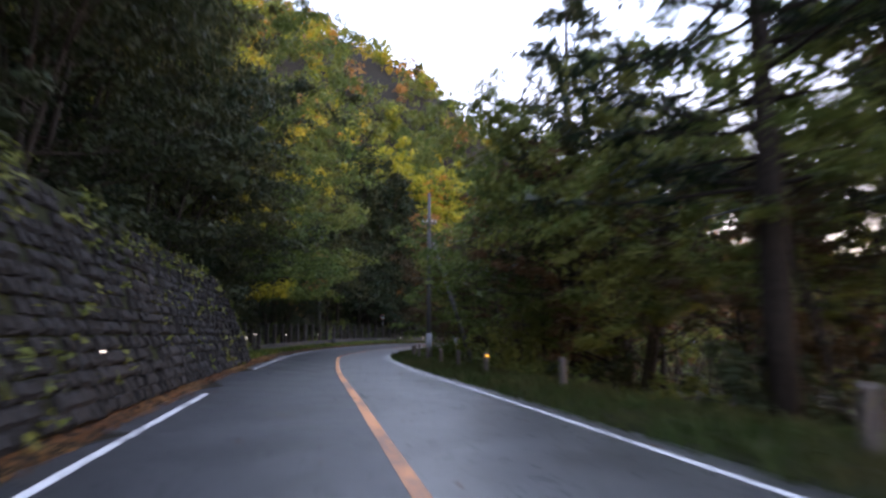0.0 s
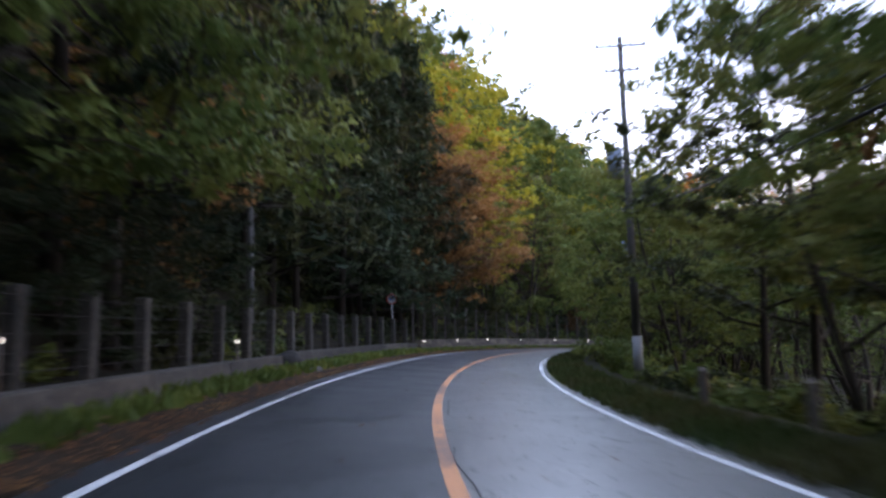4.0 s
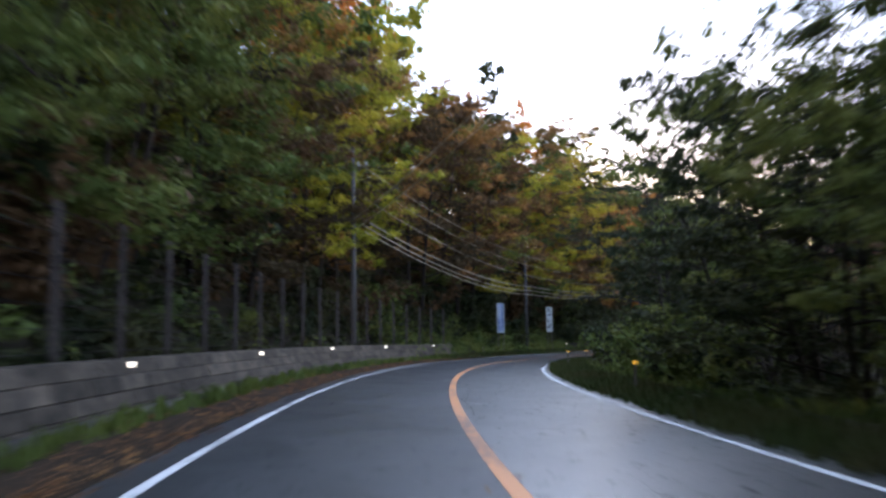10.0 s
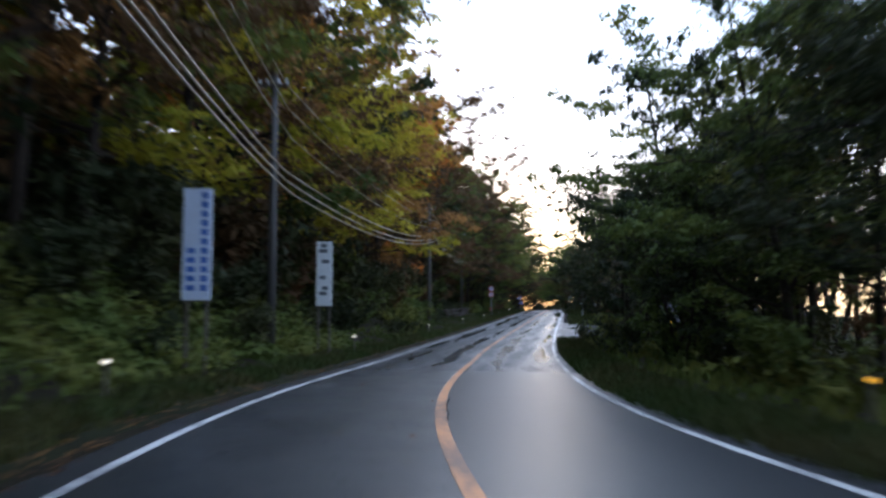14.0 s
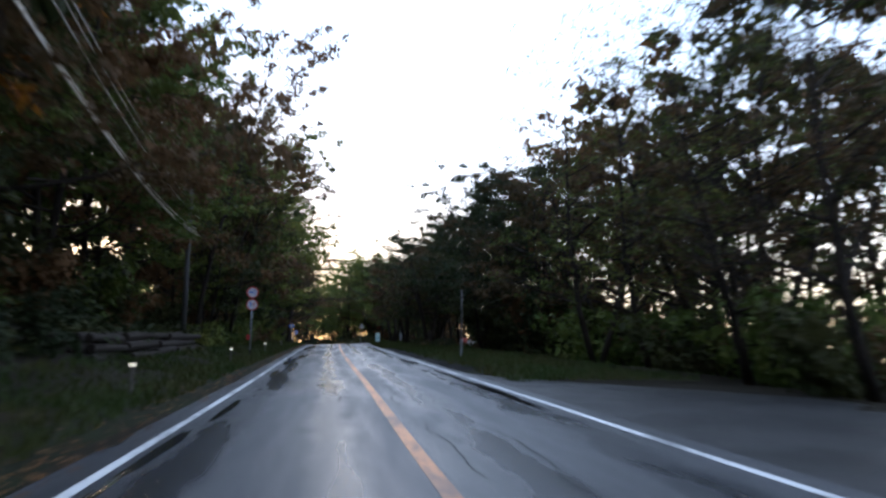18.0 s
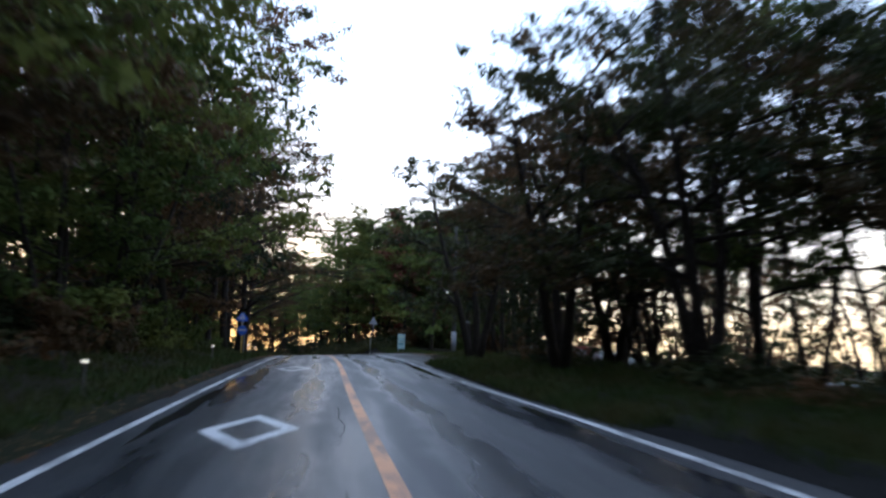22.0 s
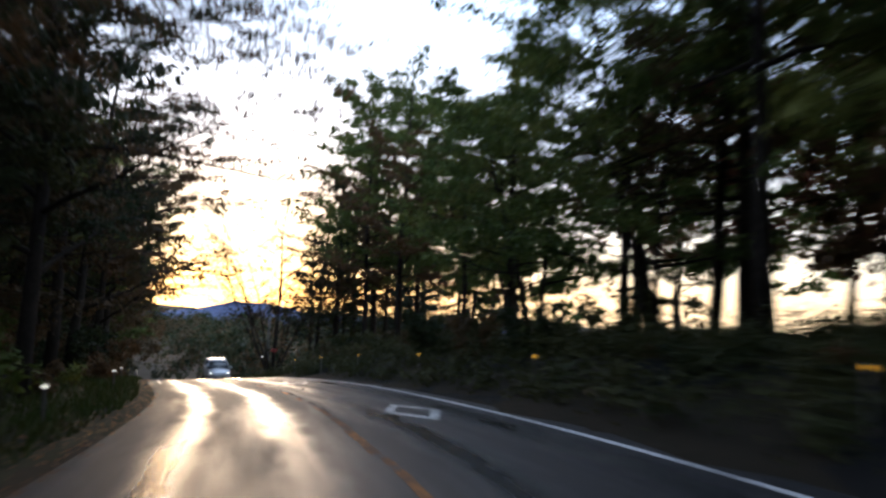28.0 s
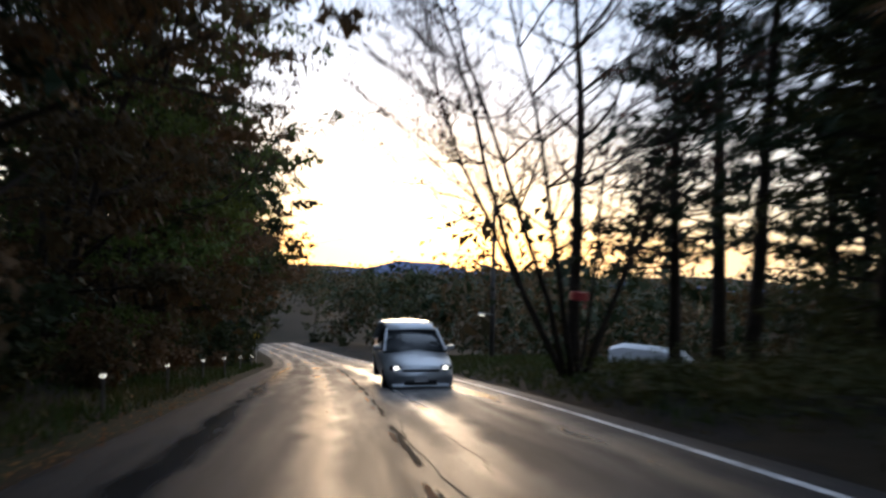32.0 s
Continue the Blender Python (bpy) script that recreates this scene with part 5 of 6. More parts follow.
grove(66, 350, 470, -8.4, -6.6, 28, ["shrub_b", "shrub_a"], ["dark", "brown", "green"], (0.8, 1.1), BY)
grove(67, 60, 104, 6.0, 8.0, 14, ["shrub_a", "shrub_b"], ["green", "dark", "green"], (0.7, 1.0), BY)
grove(68, 60, 96, -7.4, -6.5, 12, ["shrub_b", "shrub_a"], ["dark", "green", "dark"], (0.7, 1.0), UP)
grove(69, 100, 214, -8.6, -6.9, 44, ["shrub_a", "shrub_b"], ["dark", "dark", "green"], (0.6, 0.9), "behind the fence by the road")


def undergrowth(name, label, zones, mat, seed, per=24, leaf=0.24):
    """Low leafy cover of the forest floor."""
    rng = np.random.default_rng(seed)
    cs, rs = [], []
    for s0, s1, u0, u1, n in zones:
        for i in range(n):
            s, u = rng.uniform(s0, s1), rng.uniform(u0, u1)
            r = rng.uniform(0.35, 0.95)
            cs.append(ground_at(s, u) + Vector((0, 0, r * .45)))
            rs.append(r)
    put(name, quads_mesh(name, leaf_quads(rng, cs, rs, per, leaf, leaf * .35, .7, .1, 4), mat), label=label, kind="stuff", category="undergrowth")


undergrowth("undergrowth", "dark leafy undergrowth on the forest floor", [(30, 98, -20, -6.5, 700), (98, 215, -20, -7.2, 2600), (212, 345, -20, -7.4, 1100), (345, 480, -24, -7.5, 600),
            (112, 250, 6.5, 26, 980), (50, 112, 6.5, 26, 260), (250, 335, 13, 28, 420), (352, 408, 7, 28, 500)], LEAF["dark"], 71)
undergrowth("undergrowth", "green leafy undergrowth on the slope", [(98, 262, -14, -6.8, 250), (50, 112, 6.5, 26, 260), (104, 246, 5.8, 14, 350)], LEAF["green"], 72)


undergrowth("undergrowth", "large-leaved green plants on the bank by the signboards", [(206, 236, -8.6, -5.35, 480)], LEAF["green"], 74, 40, 0.17)
undergrowth("undergrowth", "dark bramble covering the bank beside the road", [(353, 410, 3.9, 8.0, 1000)], LEAF["dark"], 73, 44, 0.1)


# ---- far woods on the hillside and across the valley ----
def far_woods(name, label, pts, leaves_per, size, mat, seed, core=0):
    """Many far crowns, joined."""
    rng = np.random.default_rng(seed)
    cs, rs = [], []
    for p, r in pts:
        for k in range(5):
            d = Vector(rng.normal(0, 1, 3)).normalized()
            cs.append(p + Vector((d.x * r * .6, d.y * r * .6, r * (1.1 + d.z * .8))))
            rs.append(r * .62)
    put(name, quads_mesh(name, leaf_quads(rng, cs, rs, leaves_per, size, size * .36, .7, .2, core), mat), label=label, kind="stuff", category="woods")


rng = np.random.default_rng(77)
HILL = {k: [] for k in ("green", "lime", "yellow", "orange", "rust", "dark", "needle")}
for i in range(2700):
    s, v = rng.uniform(10, 300), 21 + 150 * rng.uniform() ** 1.2
    tint = noise.noise(Vector((s * 0.03, v * 0.03, 3.1))) + rng.normal(0, .3)
    k = "orange" if tint > .72 else "yellow" if tint > .52 else "lime" if tint > .12 else "green" if tint > -.4 else "rust" if tint > -.46 else "dark" if tint > -.6 else "needle"
    HILL[k].append((ground_at(s, -v), rng.uniform(2.4, 4.2)))
for k, pts in HILL.items():
    far_woods("hillside_woods", "%s wooded hillside above the road" % WORDS[k], pts, 13, 0.75, LEAF[k], 80 + len(k), 4)
pts = []
for i in range(700):
    s, u = rng.uniform(405, 500), rng.uniform(-60, 95)
    if abs(u) < 9 or (s < 432 and 0 < u < 45):
        continue
    pts.append((ground_at(s, u), rng.uniform(2.8, 5.6)))
for i in range(380):
    s, u = rng.uniform(236, 430), rng.uniform(36, 110)
    pts.append((ground_at(s, u) - Vector((0, 0, 1.0)), rng.uniform(1.4, 2.4)))
for i in range(300):
    s, u = rng.uniform(236, 480), rng.uniform(-46, -24)
    pts.append((ground_at(s, u) - Vector((0, 0, 1.0)), rng.uniform(3.0, 5.0)))
end, before = at(S_END - 5, 0), at(S_END - 15, 0)
fwd = (end - before).normalized()
for i in range(560):
    away = rng.uniform(14, 270)
    p = end + fwd * away + Vector((fwd.y, -fwd.x, 0)) * rng.uniform(-100, 100)
    p.z = end.z - 0.5 - max(away - 60, 0) * 0.03
    pts.append((p, rng.uniform(2.8, 5.6)))
far_woods("valley_woods", "brownish woods beyond the clearing", pts[::2], 24, 0.5, LEAF["brown"], 91, 4)
far_woods("valley_woods", "dark needled woods beyond the clearing", pts[1::2], 24, 0.5, LEAF["needle"], 93, 4)
pts = []
for i in range(1300):
    a, d = rng.uniform(25, 130), rng.uniform(170, 720)
    x, y = 212 + math.sin(radians(a)) * d, 153 + math.cos(radians(a)) * d
    pts.append((Vector((x, y, -44 + 10 * noise.noise(Vector((a * .05, d * .004, 1))))), rng.uniform(6, 11)))
far_woods("distant_woods", "distant dark woods in the valley", pts, 9, 2.6, LEAF["dark"], 92)


# ---- distant hills ----
def ridge(name, label, dist, az0, az1, heights, mat, seed):
    rng = np.random.default_rng(seed)
    v, f = [], []
    n = 120
    xs = np.linspace(0, 1, len(heights))
    for i in range(n + 1):
        a = radians(az0 + (az1 - az0) * i / n)
        h = np.interp(i / n, xs, heights) + 4 * noise.noise(Vector((i * .22, seed, 0))) + 2.0 * noise.noise(Vector((i * .9, seed, 4)))
        for d, z in ((dist, -220), (dist + 120, h * .5 - 110), (dist + 300, h)):
            v.append((212 + math.sin(a) * d, 153 + math.cos(a) * d, z))
    for i in range(n):
        for k in range(2):
            o = i * 3 + k
            f.append((o, o + 3, o + 4, o + 1))
    put(name, mesh_from(name, v, f, mat, True), label=label, kind="structure")


# the blue of distance haze is mixed into the hills' base colour
M_HILL_HAZE = material("far_hill_haze", (0.07, 0.09, 0.17), (0.05, 0.065, 0.13), 1.0, 0.02, 0.004, 0)
ridge("backdrop", "far mountains tinted blue with haze under the evening sky", 2600, 30, 90,
      [-138, -138, -137, -137, -136, -133, -128, -108, -94, -58, -66, -100, -108, -114, -120, -126, -132, -138, -140, -140], M_HILL_HAZE, 3)


# ---- left side: walls and fences ----
def stone_wall():
    """Battered masonry wall along the cutting: nearest stones as pieces, the rest joined."""
    rng = np.random.default_rng(3)
    s0, s1 = 38.0, 105.0
    foot, head, rows = -3.75, -5.15, 15

    def back(s):
        return float(np.interp(s, [89, 91, 94.6, 99, 103.2, 105], [0, -0.02, -0.4, -1.05, -1.65, -1.9]))

    def height(s):
        return float(np.interp(s, [38, 88, 92, 94.5, 98, 100.5, 102.5, 105], [3.6, 3.55, 3.1, 2.55, 1.9, 1.35, 0.9, 0.3])) + 0.12 * math.sin(s * 1.7)
    wall = thing("retaining_wall", Matrix(), "dark mossy stone retaining wall beside the road", "wall")
    v, f = [], []
    ss = np.arange(s0, s1 + 0.1, 2.0)
    tops = [height(s) for s in ss]
    for s, h in zip(ss, tops):
        k = h / 3.7
        b = back(s)
        v += [at(s, b + foot + 0.02, -0.2), at(s, b + foot + 0.02 + (head - foot) * k, h), at(s, b + foot - 1.7 + (head - foot) * k, h + .5), at(s, foot - 1.9 + b, -0.2)]
    n = len(ss)
    for i in range(n - 1):
        for k in range(3):
            f.append((i * 4 + k, i * 4 + 4 + k, i * 4 + 5 + k, i * 4 + 1 + k))
    f += [(0, 1, 2, 3), tuple(range((n - 1) * 4, n * 4))[::-1]]
    put("wall_core", mesh_from("wall_core", v, f, M_MOSS), wall, label="mossy earth behind the stones")
    shapes = []
    for q in range(7):
        bm = bmesh.new()
        box((0.18, 0.42 * rng.uniform(.7, 1.05), 0.24 * rng.uniform(.82, 1.08)), bevel=0.03, bm=bm)
        for vert in bm.verts:
            vert.co += Vector(rng.normal(0, .024, 3))
        me = bpy.data.meshes.new("stone")
        bm.to_mesh(me)
        bm.free()
        me.materials.append(M_STONE)
        shapes.append(me)
    rest_v, rest_f, made = [], [], 0
    for r in range(rows):
        z = 0.13 + r * 0.235 + rng.uniform(-0.02, 0.02)
        for c in range(int((s1 - s0) / 0.4)):
            s = s0 + c * 0.4 + (r % 2) * 0.2
            h = height(s)
            if z > h - 0.05 or rng.uniform() < 0.04 + 0.16 * z / h:
                continue
            u = back(s) + foot + (head - foot) * z / 3.7 - rng.uniform(0.0, 0.045)
            m = stand(s, u, z) @ Euler((rng.normal(0, .03), radians(-22), rng.normal(0, .06))).to_matrix().to_4x4()
            me = shapes[rng.integers(0, 7)]
            if 76 < s < 86.5 and made < 300:
                put("stone", me, wall, m)
                made += 1
            else:
                o = len(rest_v)
                rest_v += [m @ p.co for p in me.vertices]
                rest_f += [tuple(i + o for i in p.vertices) for p in me.polygons]
    cs, rs = [], []
    for i in range(620):
        s = rng.uniform(s0, s1)
        h = height(s)
        z = h * (rng.uniform(0.86, 1.1) if i % 3 else rng.uniform(0.03, 0.9))
        cs.append(at(s, back(s) + foot + (head - foot) * z / 3.7 + 0.03 - (0.9 * rng.uniform() if z > h * .96 else 0), z))
        rs.append(rng.uniform(.12, .34))
    put("creeper", quads_mesh("creeper", leaf_quads(rng, cs, rs, 11, 0.13, 0.045, .8, .2), LEAF["green"]), wall, kind="stuff", label="olive creepers and moss tufts")
    put("stonework", mesh_from("stonework", rest_v, rest_f, M_STONE), wall, kind="stuff", label="coursed dark stones")


stone_wall()


def wall_piece(name, parent, s0, s1, foot, head, h, mat, base=-0.15, thick=0.35, level=False, slant=0.0):
    """A battered concrete panel that follows the road; slant moves its upper edge along."""
    v, f = [], []
    ss = np.linspace(s0, s1, 3)
    for s in ss:
        d = -math.tan(radians(float(bank(s)))) * 4.6 if level else 0.0
        v += [at(s, foot, base + d), at(s + slant, foot + (head - foot) * .96, h + d - .015), at(s + slant, head - .02, h + d), at(s, head - thick + .03, h + d), at(s, head - thick, h + d - .03), at(s, head - thick - .05, base + d)]
    for i in range(2):
        for k in range(5):
            f.append((i * 6 + k, i * 6 + 6 + k, i * 6 + 7 + k, i * 6 + 1 + k))
    f += [tuple(range(6)), tuple(range(12, 18))[::-1]]
    return put(name, mesh_from(name, v, f, mat), parent)


low = thing("concrete_wall", Matrix(), "low stained concrete wall along the grassy verge", "wall")
for a, b, u in [(104.5 + 4 * k, 108.47 + 4 * k, -4.95) for k in range(5)] + [(127 + 4 * k, 130.97 + 4 * k, -5.3) for k in range(4)] + [(143.0, 144.6, -5.3)]:
    wall_piece("panel", low, a, b, u, u - 0.1, 0.52, M_CONCRETE)


def boulder(s, u, size, squash, mat, name, label, turn=0.0):
    """A rough lump: an uneven sphere pressed flat to some degree."""
    t = thing(name, stand(s, u, max(float(profile(s, u)), 0.0), turn), label, name.replace("_", " "))
    bm = bmesh.new()
    bmesh.ops.create_icosphere(bm, subdivisions=3, radius=1.0)
    for q in bm.verts:
        k = 1 + 0.35 * noise.noise(q.co * 1.4 + Vector((s, 0, 0))) + 0.12 * noise.noise(q.co * 4 + Vector((0, s, 0)))
        q.co = Vector((q.co.x * size[0] * k, q.co.y * size[1] * k, max(q.co.z * k, -0.35) * size[2] + size[2] * squash))
    part("lump", bm, mat, t, smooth_shade=True)


boulder(125.6, -5.25, (0.42, 0.5, 0.42), 0.3, M_STONE, "boulder", "dark rounded boulder in the gap of the low wall")
boulder(125.3, -4.3, (0.26, 0.62, 0.09), 0.3, M_CONCRETE, "broken_slab", "broken slab of concrete lying on the verge", 12)
high = thing("concrete_wall", Matrix(), "leaning concrete retaining wall with joints and stains", "wall")
rng = np.random.default_rng(61)
for k in range(68):
    a = 144.7 + k
    for q, (z0, z1) in enumerate(((-0.15, 0.22), (0.234, 0.44), (0.454, 0.68), (0.692, 0.92))):
        proud = rng.uniform(0, 0.022)
        f0, f1 = -5.02 - 0.5 * max(z0, 0) + proud, -5.02 - 0.5 * z1 + proud
        b = a + (0, 0.5, 0.2, 0.7)[q]
        wall_piece("block", high, max(b, 144.7), min(b + 0.982, 213.2), f0, f1, z1, M_BLOCK, base=z0, thick=0.4, level=True, slant=0.09)
ledge = thing("gutter_ledge", Matrix(), "low mossy concrete ledge at the wall's foot", "kerb")
for k in range(17):
    wall_piece("slab", ledge, 144.9 + k * 4.0, 148.86 + k * 4.0, -4.62, -4.66, 0.13, M_CONCRETE, thick=0.42)


M_POST = material("rusted_post_steel", (0.12, 0.10, 0.093), (0.055, 0.045, 0.041), 0.75, 9, 0.9, 0.15, 0.2, spec=0.2)


M_STRAND = material("rusted_strand", (0.05, 0.042, 0.038), (0.02, 0.017, 0.015), 0.8, 9, 0.9, 0.1, spec=0.1)


def fence(s0, s1, step, u, z0, h, kind):
    """Rockfall fence: posts with strands of wire between them."""
    label = "tall rusty steel-post rockfall fence with wire strands" if kind == "steel" else "concrete-post fence with wire strands behind a low wall"
    fe = thing("fence", Matrix(), label, "fence")
    bm = bmesh.new()
    if kind == "steel":
        box((0.085, 0.014, h), (0, .05, h / 2), bm=bm)
        box((0.085, 0.014, h), (0, -.05, h / 2), bm=bm)
        box((0.014, 0.086, h), (0, 0, h / 2), bm=bm)
    else:
        box((0.24, 0.24, h), (0, 0, h / 2), 0.025, bm)
    me = bpy.data.meshes.new("post")
    bm.to_mesh(me)
    bm.free()
    me.materials.append(M_POST if kind == "steel" else M_CONCRETE)
    n = int((s1 - s0) / step) + 1
    r = np.random.default_rng(9)
    low_by = [math.tan(radians(float(bank(s0 + i * step)))) * 4.6 * (kind == "steel") for i in range(n)]
    for i in range(n):
        put("post", me, fe, stand(s0 + i * step, u, z0 - low_by[i]) @ Euler((r.normal(0, .008), r.normal(0, .01), 0)).to_matrix().to_4x4())
    rows = 7 if kind == "steel" else 5
    for k in range(rows):
        z = z0 + 0.25 + (h - 0.4) * k / (rows - 1)
        pts = [at(s0 + i * step, u + 0.07, z - low_by[i]) for i in range(n)]
        put("wire", tubes_mesh("wire", [(pts, [0.008] * n, 3)], M_STRAND), fe)
    # mesh of thin uprights between the strands
    v, f = [], []
    for s in np.arange(s0, s0 + (n - 1) * step, 0.5):
        o = len(v)
        v += [at(s, u + .075, z0 + .2), at(s + .006, u + .075, z0 + .2), at(s + .006, u + .075, z0 + h - .15), at(s, u + .075, z0 + h - .15)]
        f.append((o, o + 1, o + 2, o + 3))
    put("netting", mesh_from("netting", v, f, M_STRAND), fe, kind="stuff")


fence(104.0, 144.0, 2.0, -5.95, 0.42, 1.5, "concrete")
fence(145.2, 213.0, 2.05, -5.85, 0.8, 2.45, "steel")


def reflector(s, u, z, kind, post=0.0, turn=0.0):
    """Round delineator, on a wall's edge or on its own short post."""
    amber = kind == "amber"
    label = ("amber round delineator on a short post by the road" if amber else "white round delineator on a short post by the road") if post else "white round delineator fixed on the wall's edge"
    t = thing("delineator", stand(s, u, z, turn), label, "reflector", "delineators along the road")
    if post:
        part("post", rod((0, 0, -post - .1), (0, 0, 0.04), 0.03), M_STEEL, t)
    else:
        part("bracket", box((0.03, 0.03, 0.12), (0, 0.05, -0.03)), M_STEEL, t)
    part("rim", rod((0, -0.012, 0), (0, 0.012, 0), 0.052, n=14), M_STEEL, t)
    part("lens", rod((0, -0.022, 0), (0, -0.010, 0), 0.042, n=14), M_REFL_AMBER if amber else M_REFL_GLOW, t)


for s in (145.9, 152.5, 158.7, 165.4, 172.4, 179.5, 187.0, 194.5, 202.0, 210.0):
    reflector(s, -5.38, 0.83 - math.tan(radians(float(bank(s)))) * 4.6, "white")
for s, u, z in ((97.0, -4.65, 1.06), (104.0, -5.25, 1.22), (112.6, -5.25, 1.15), (121.5, -5.25, 0.98)):
    reflector(s, u, z, "white", 0.8)
reflector(71.9, -4.02, 0.92, "white")
for s in (217, 233, 249, 263, 277, 292, 306, 320, 334, 346, 358, 371.7, 385, 397, 409.3, 414, 418.9, 424, 430, 437):
    reflector(s, -4.7 if s < 405 else -4.3, 0.7, "white", 0.7)
for s, u in ((161.4, 4.43), (182.7, 3.9), (197.8, 3.85), (206.8, 4.4), (214.5, 4.6), (364.5, 4.7), (372.5, 4.6), (380.2, 4.5), (386.0, 4.2), (391.5, 4.1), (398.0, 4.1), (446, 4.6)):
    reflector(s, u, 0.66 if s < 300 else 0.95, "amber", 0.7)


def bollard(s, u):
    t = thing("bollard", stand(s, u, 0.0), "short dark roadside bollard with an amber strip", "bollard", "bollards at the bend")
    part("post", rod((0, 0, -0.1), (0, 0, 0.74), 0.085, 0.075, 10), M_STEEL, t)
    part("cap", rod((0, 0, 0.74), (0, 0, 0.8), 0.08, 0.03, 10), M_STEEL, t)
    part("strip", box((0.09, 0.014, 0.05), (0, -0.083, 0.68)), M_REFL_AMBER if s == 81.9 else M_STEEL, t)


for s in (66.5, 75.0, 81.9, 86.5, 91.0, 95.5, 99.5, 103.5, 107.5, 112.5, 116.0):
    bollard(s, 4.55)


# ---- poles and wires ----
def utility_pole(s, u, h, arms=(), transformer=False, wrap=True, lamp=0.0, turn=0.0):
    label = "grey concrete utility pole with crossarms" + (" and a transformer" if transformer else " and a lit lamp" if lamp else "")
    z0 = float(profile(s, u)) - 0.2
    t = thing("utility_pole", stand(s, u, z0, turn), label, "utility pole", "utility poles along the road")
    part("pole", rod((0, 0, -0.3), (0, 0, h), 0.15, 0.088, 14), M_POLE, t, smooth_shade=True)
    for z, w in arms:
        part("crossarm", box((w, 0.08, 0.08), (0, -0.13, z)), M_STEEL, t)
        for k in (-1, 1):
            part("brace", rod((k * w * .3, -0.13, z), (0, -0.12, z - .45), 0.014, n=5), M_STEEL, t)
        for x in (-.46, -.2, .2, .46):
            part("insulator", rod((x * w, -0.13, z + .04), (x * w, -0.13, z + .2), 0.045, 0.025, 7), M_SIGN_WHITE, t)
    if transformer:
        part("transformer", rod((-0.42, -.05, transformer), (-0.42, -.05, transformer + 1.0), 0.27, n=14), M_TRANSF, t, "blue-grey drum", True)
        part("bracket", box((0.6, 0.1, 0.07), (-0.2, -.05, transformer - .04)), M_STEEL, t)
        part("bushing", rod((-0.42, -.05, transformer + 1.0), (-0.42, -.05, transformer + 1.25), 0.05, 0.03, 7), M_SIGN_WHITE, t)
    if wrap:
        part("guard_sleeve", rod((0, 0, 0.35), (0, 0, 1.75), 0.172, 0.168, 14), M_WRAP, t, "pale ribbed sleeve", True)
    for k in range(7):
        part("step_bolt", rod((0.12 * (-1) ** k, 0, 2.3 + k * .5), (0.26 * (-1) ** k, 0, 2.3 + k * .5), 0.011, n=5), M_STEEL, t)
    if lamp:
        part("lamp_arm", rod((0, -0.1, lamp), (-0.55, -0.35, lamp + .1), 0.025, n=6), M_GALV, t)
        part("lamp_head", box((0.42, 0.16, 0.1), (-0.7, -0.38, lamp + .1), 0.02), M_GALV, t)
        part("lamp_glass", box((0.3, 0.12, 0.04), (-0.7, -0.38, lamp + .03), 0.01), M_LAMP, t)
    return t


POLES = {}
for key, s, u, h, arms, tr, wrap, lamp in (
        ("p", 128.6, -7.7, 7.6, ((7.2, .8),), False, False, 0), ("z", 62.0, 15.0, 12.0, ((10.2, 1.7), (8.9, 1.2)), False, True, 0), ("a", 100.4, 5.2, 10.0, ((8.2, .8),), False, True, 0),
        ("b", 128.4, 6.1, 12.4, ((12.0, 1.8), (11.1, 1.2)), 7.3, True, 0), ("c", 161.6, 5.85, 12.9, ((12.3, 1.9), (11.3, 1.2)), 7.8, True, 0),
        ("d", 199.5, -6.15, 10.6, ((9.6, 1.5),), False, False, 0), ("e", 226.6, -5.6, 8.8, ((8.3, .9),), False, False, 0),
        ("f", 257.0, -6.3, 9.3, ((8.8, .9),), False, False, 7.9), ("g", 288.0, -8.7, 9.6, ((9.1, .9),), False, False, 0),
        ("h", 339.0, 8.6, 10.5, ((9.8, 1.4),), False, True, 4.4), ("m", 433.0, 8.4, 8.5, ((7.9, 1.0),), False, False, 2.6)):
    utility_pole(s, u, h, arms, tr, wrap, lamp, 0)
    POLES[key] = (s, u, h)


def cable(a, b, za, zb, sag, r, du=0.0, label="black cable sagging between utility poles", mat=None):
    (s0, u0, h0), (s1, u1, h1) = POLES[a], POLES[b]
    p, q = at(s0, u0 + du, za), at(s1, u1 + du, zb)
    pts = []
    for i in range(15):
        f = i / 14
        w = p.lerp(q, f)
        w.z -= sag * 4 * f * (1 - f)
        pts.append(w)
    put("cable", tubes_mesh("cable", [(pts, [r] * 15, 5)], mat or M_WIRE_LIT), label=label, category="cable", group="overhead cables")


for a, b in (("z", "a"), ("a", "b"), ("b", "c")):
    low_a, low_b = (5.9 if a == "z" else 4.5 if a == "a" else 5.6), (4.5 if b == "a" else 5.6)
    cable(a, b, 6.6, 6.6, 0.4, 0.016, mat=M_CABLE)
    cable(a, b, low_a, low_b, 0.4, 0.034, mat=M_CABLE)
    cable(a, b, low_a + 0.5, low_b + 0.3, 0.4, 0.03, mat=M_CABLE)
for za, zb, sag, r in ((12.3, 8.9, .5, .009), (11.3, 8.5, .5, .009), (8.6, 6.9, .7, .016), (8.3, 6.4, .8, .014)):
    cable("c", "d", za, zb, sag, r)
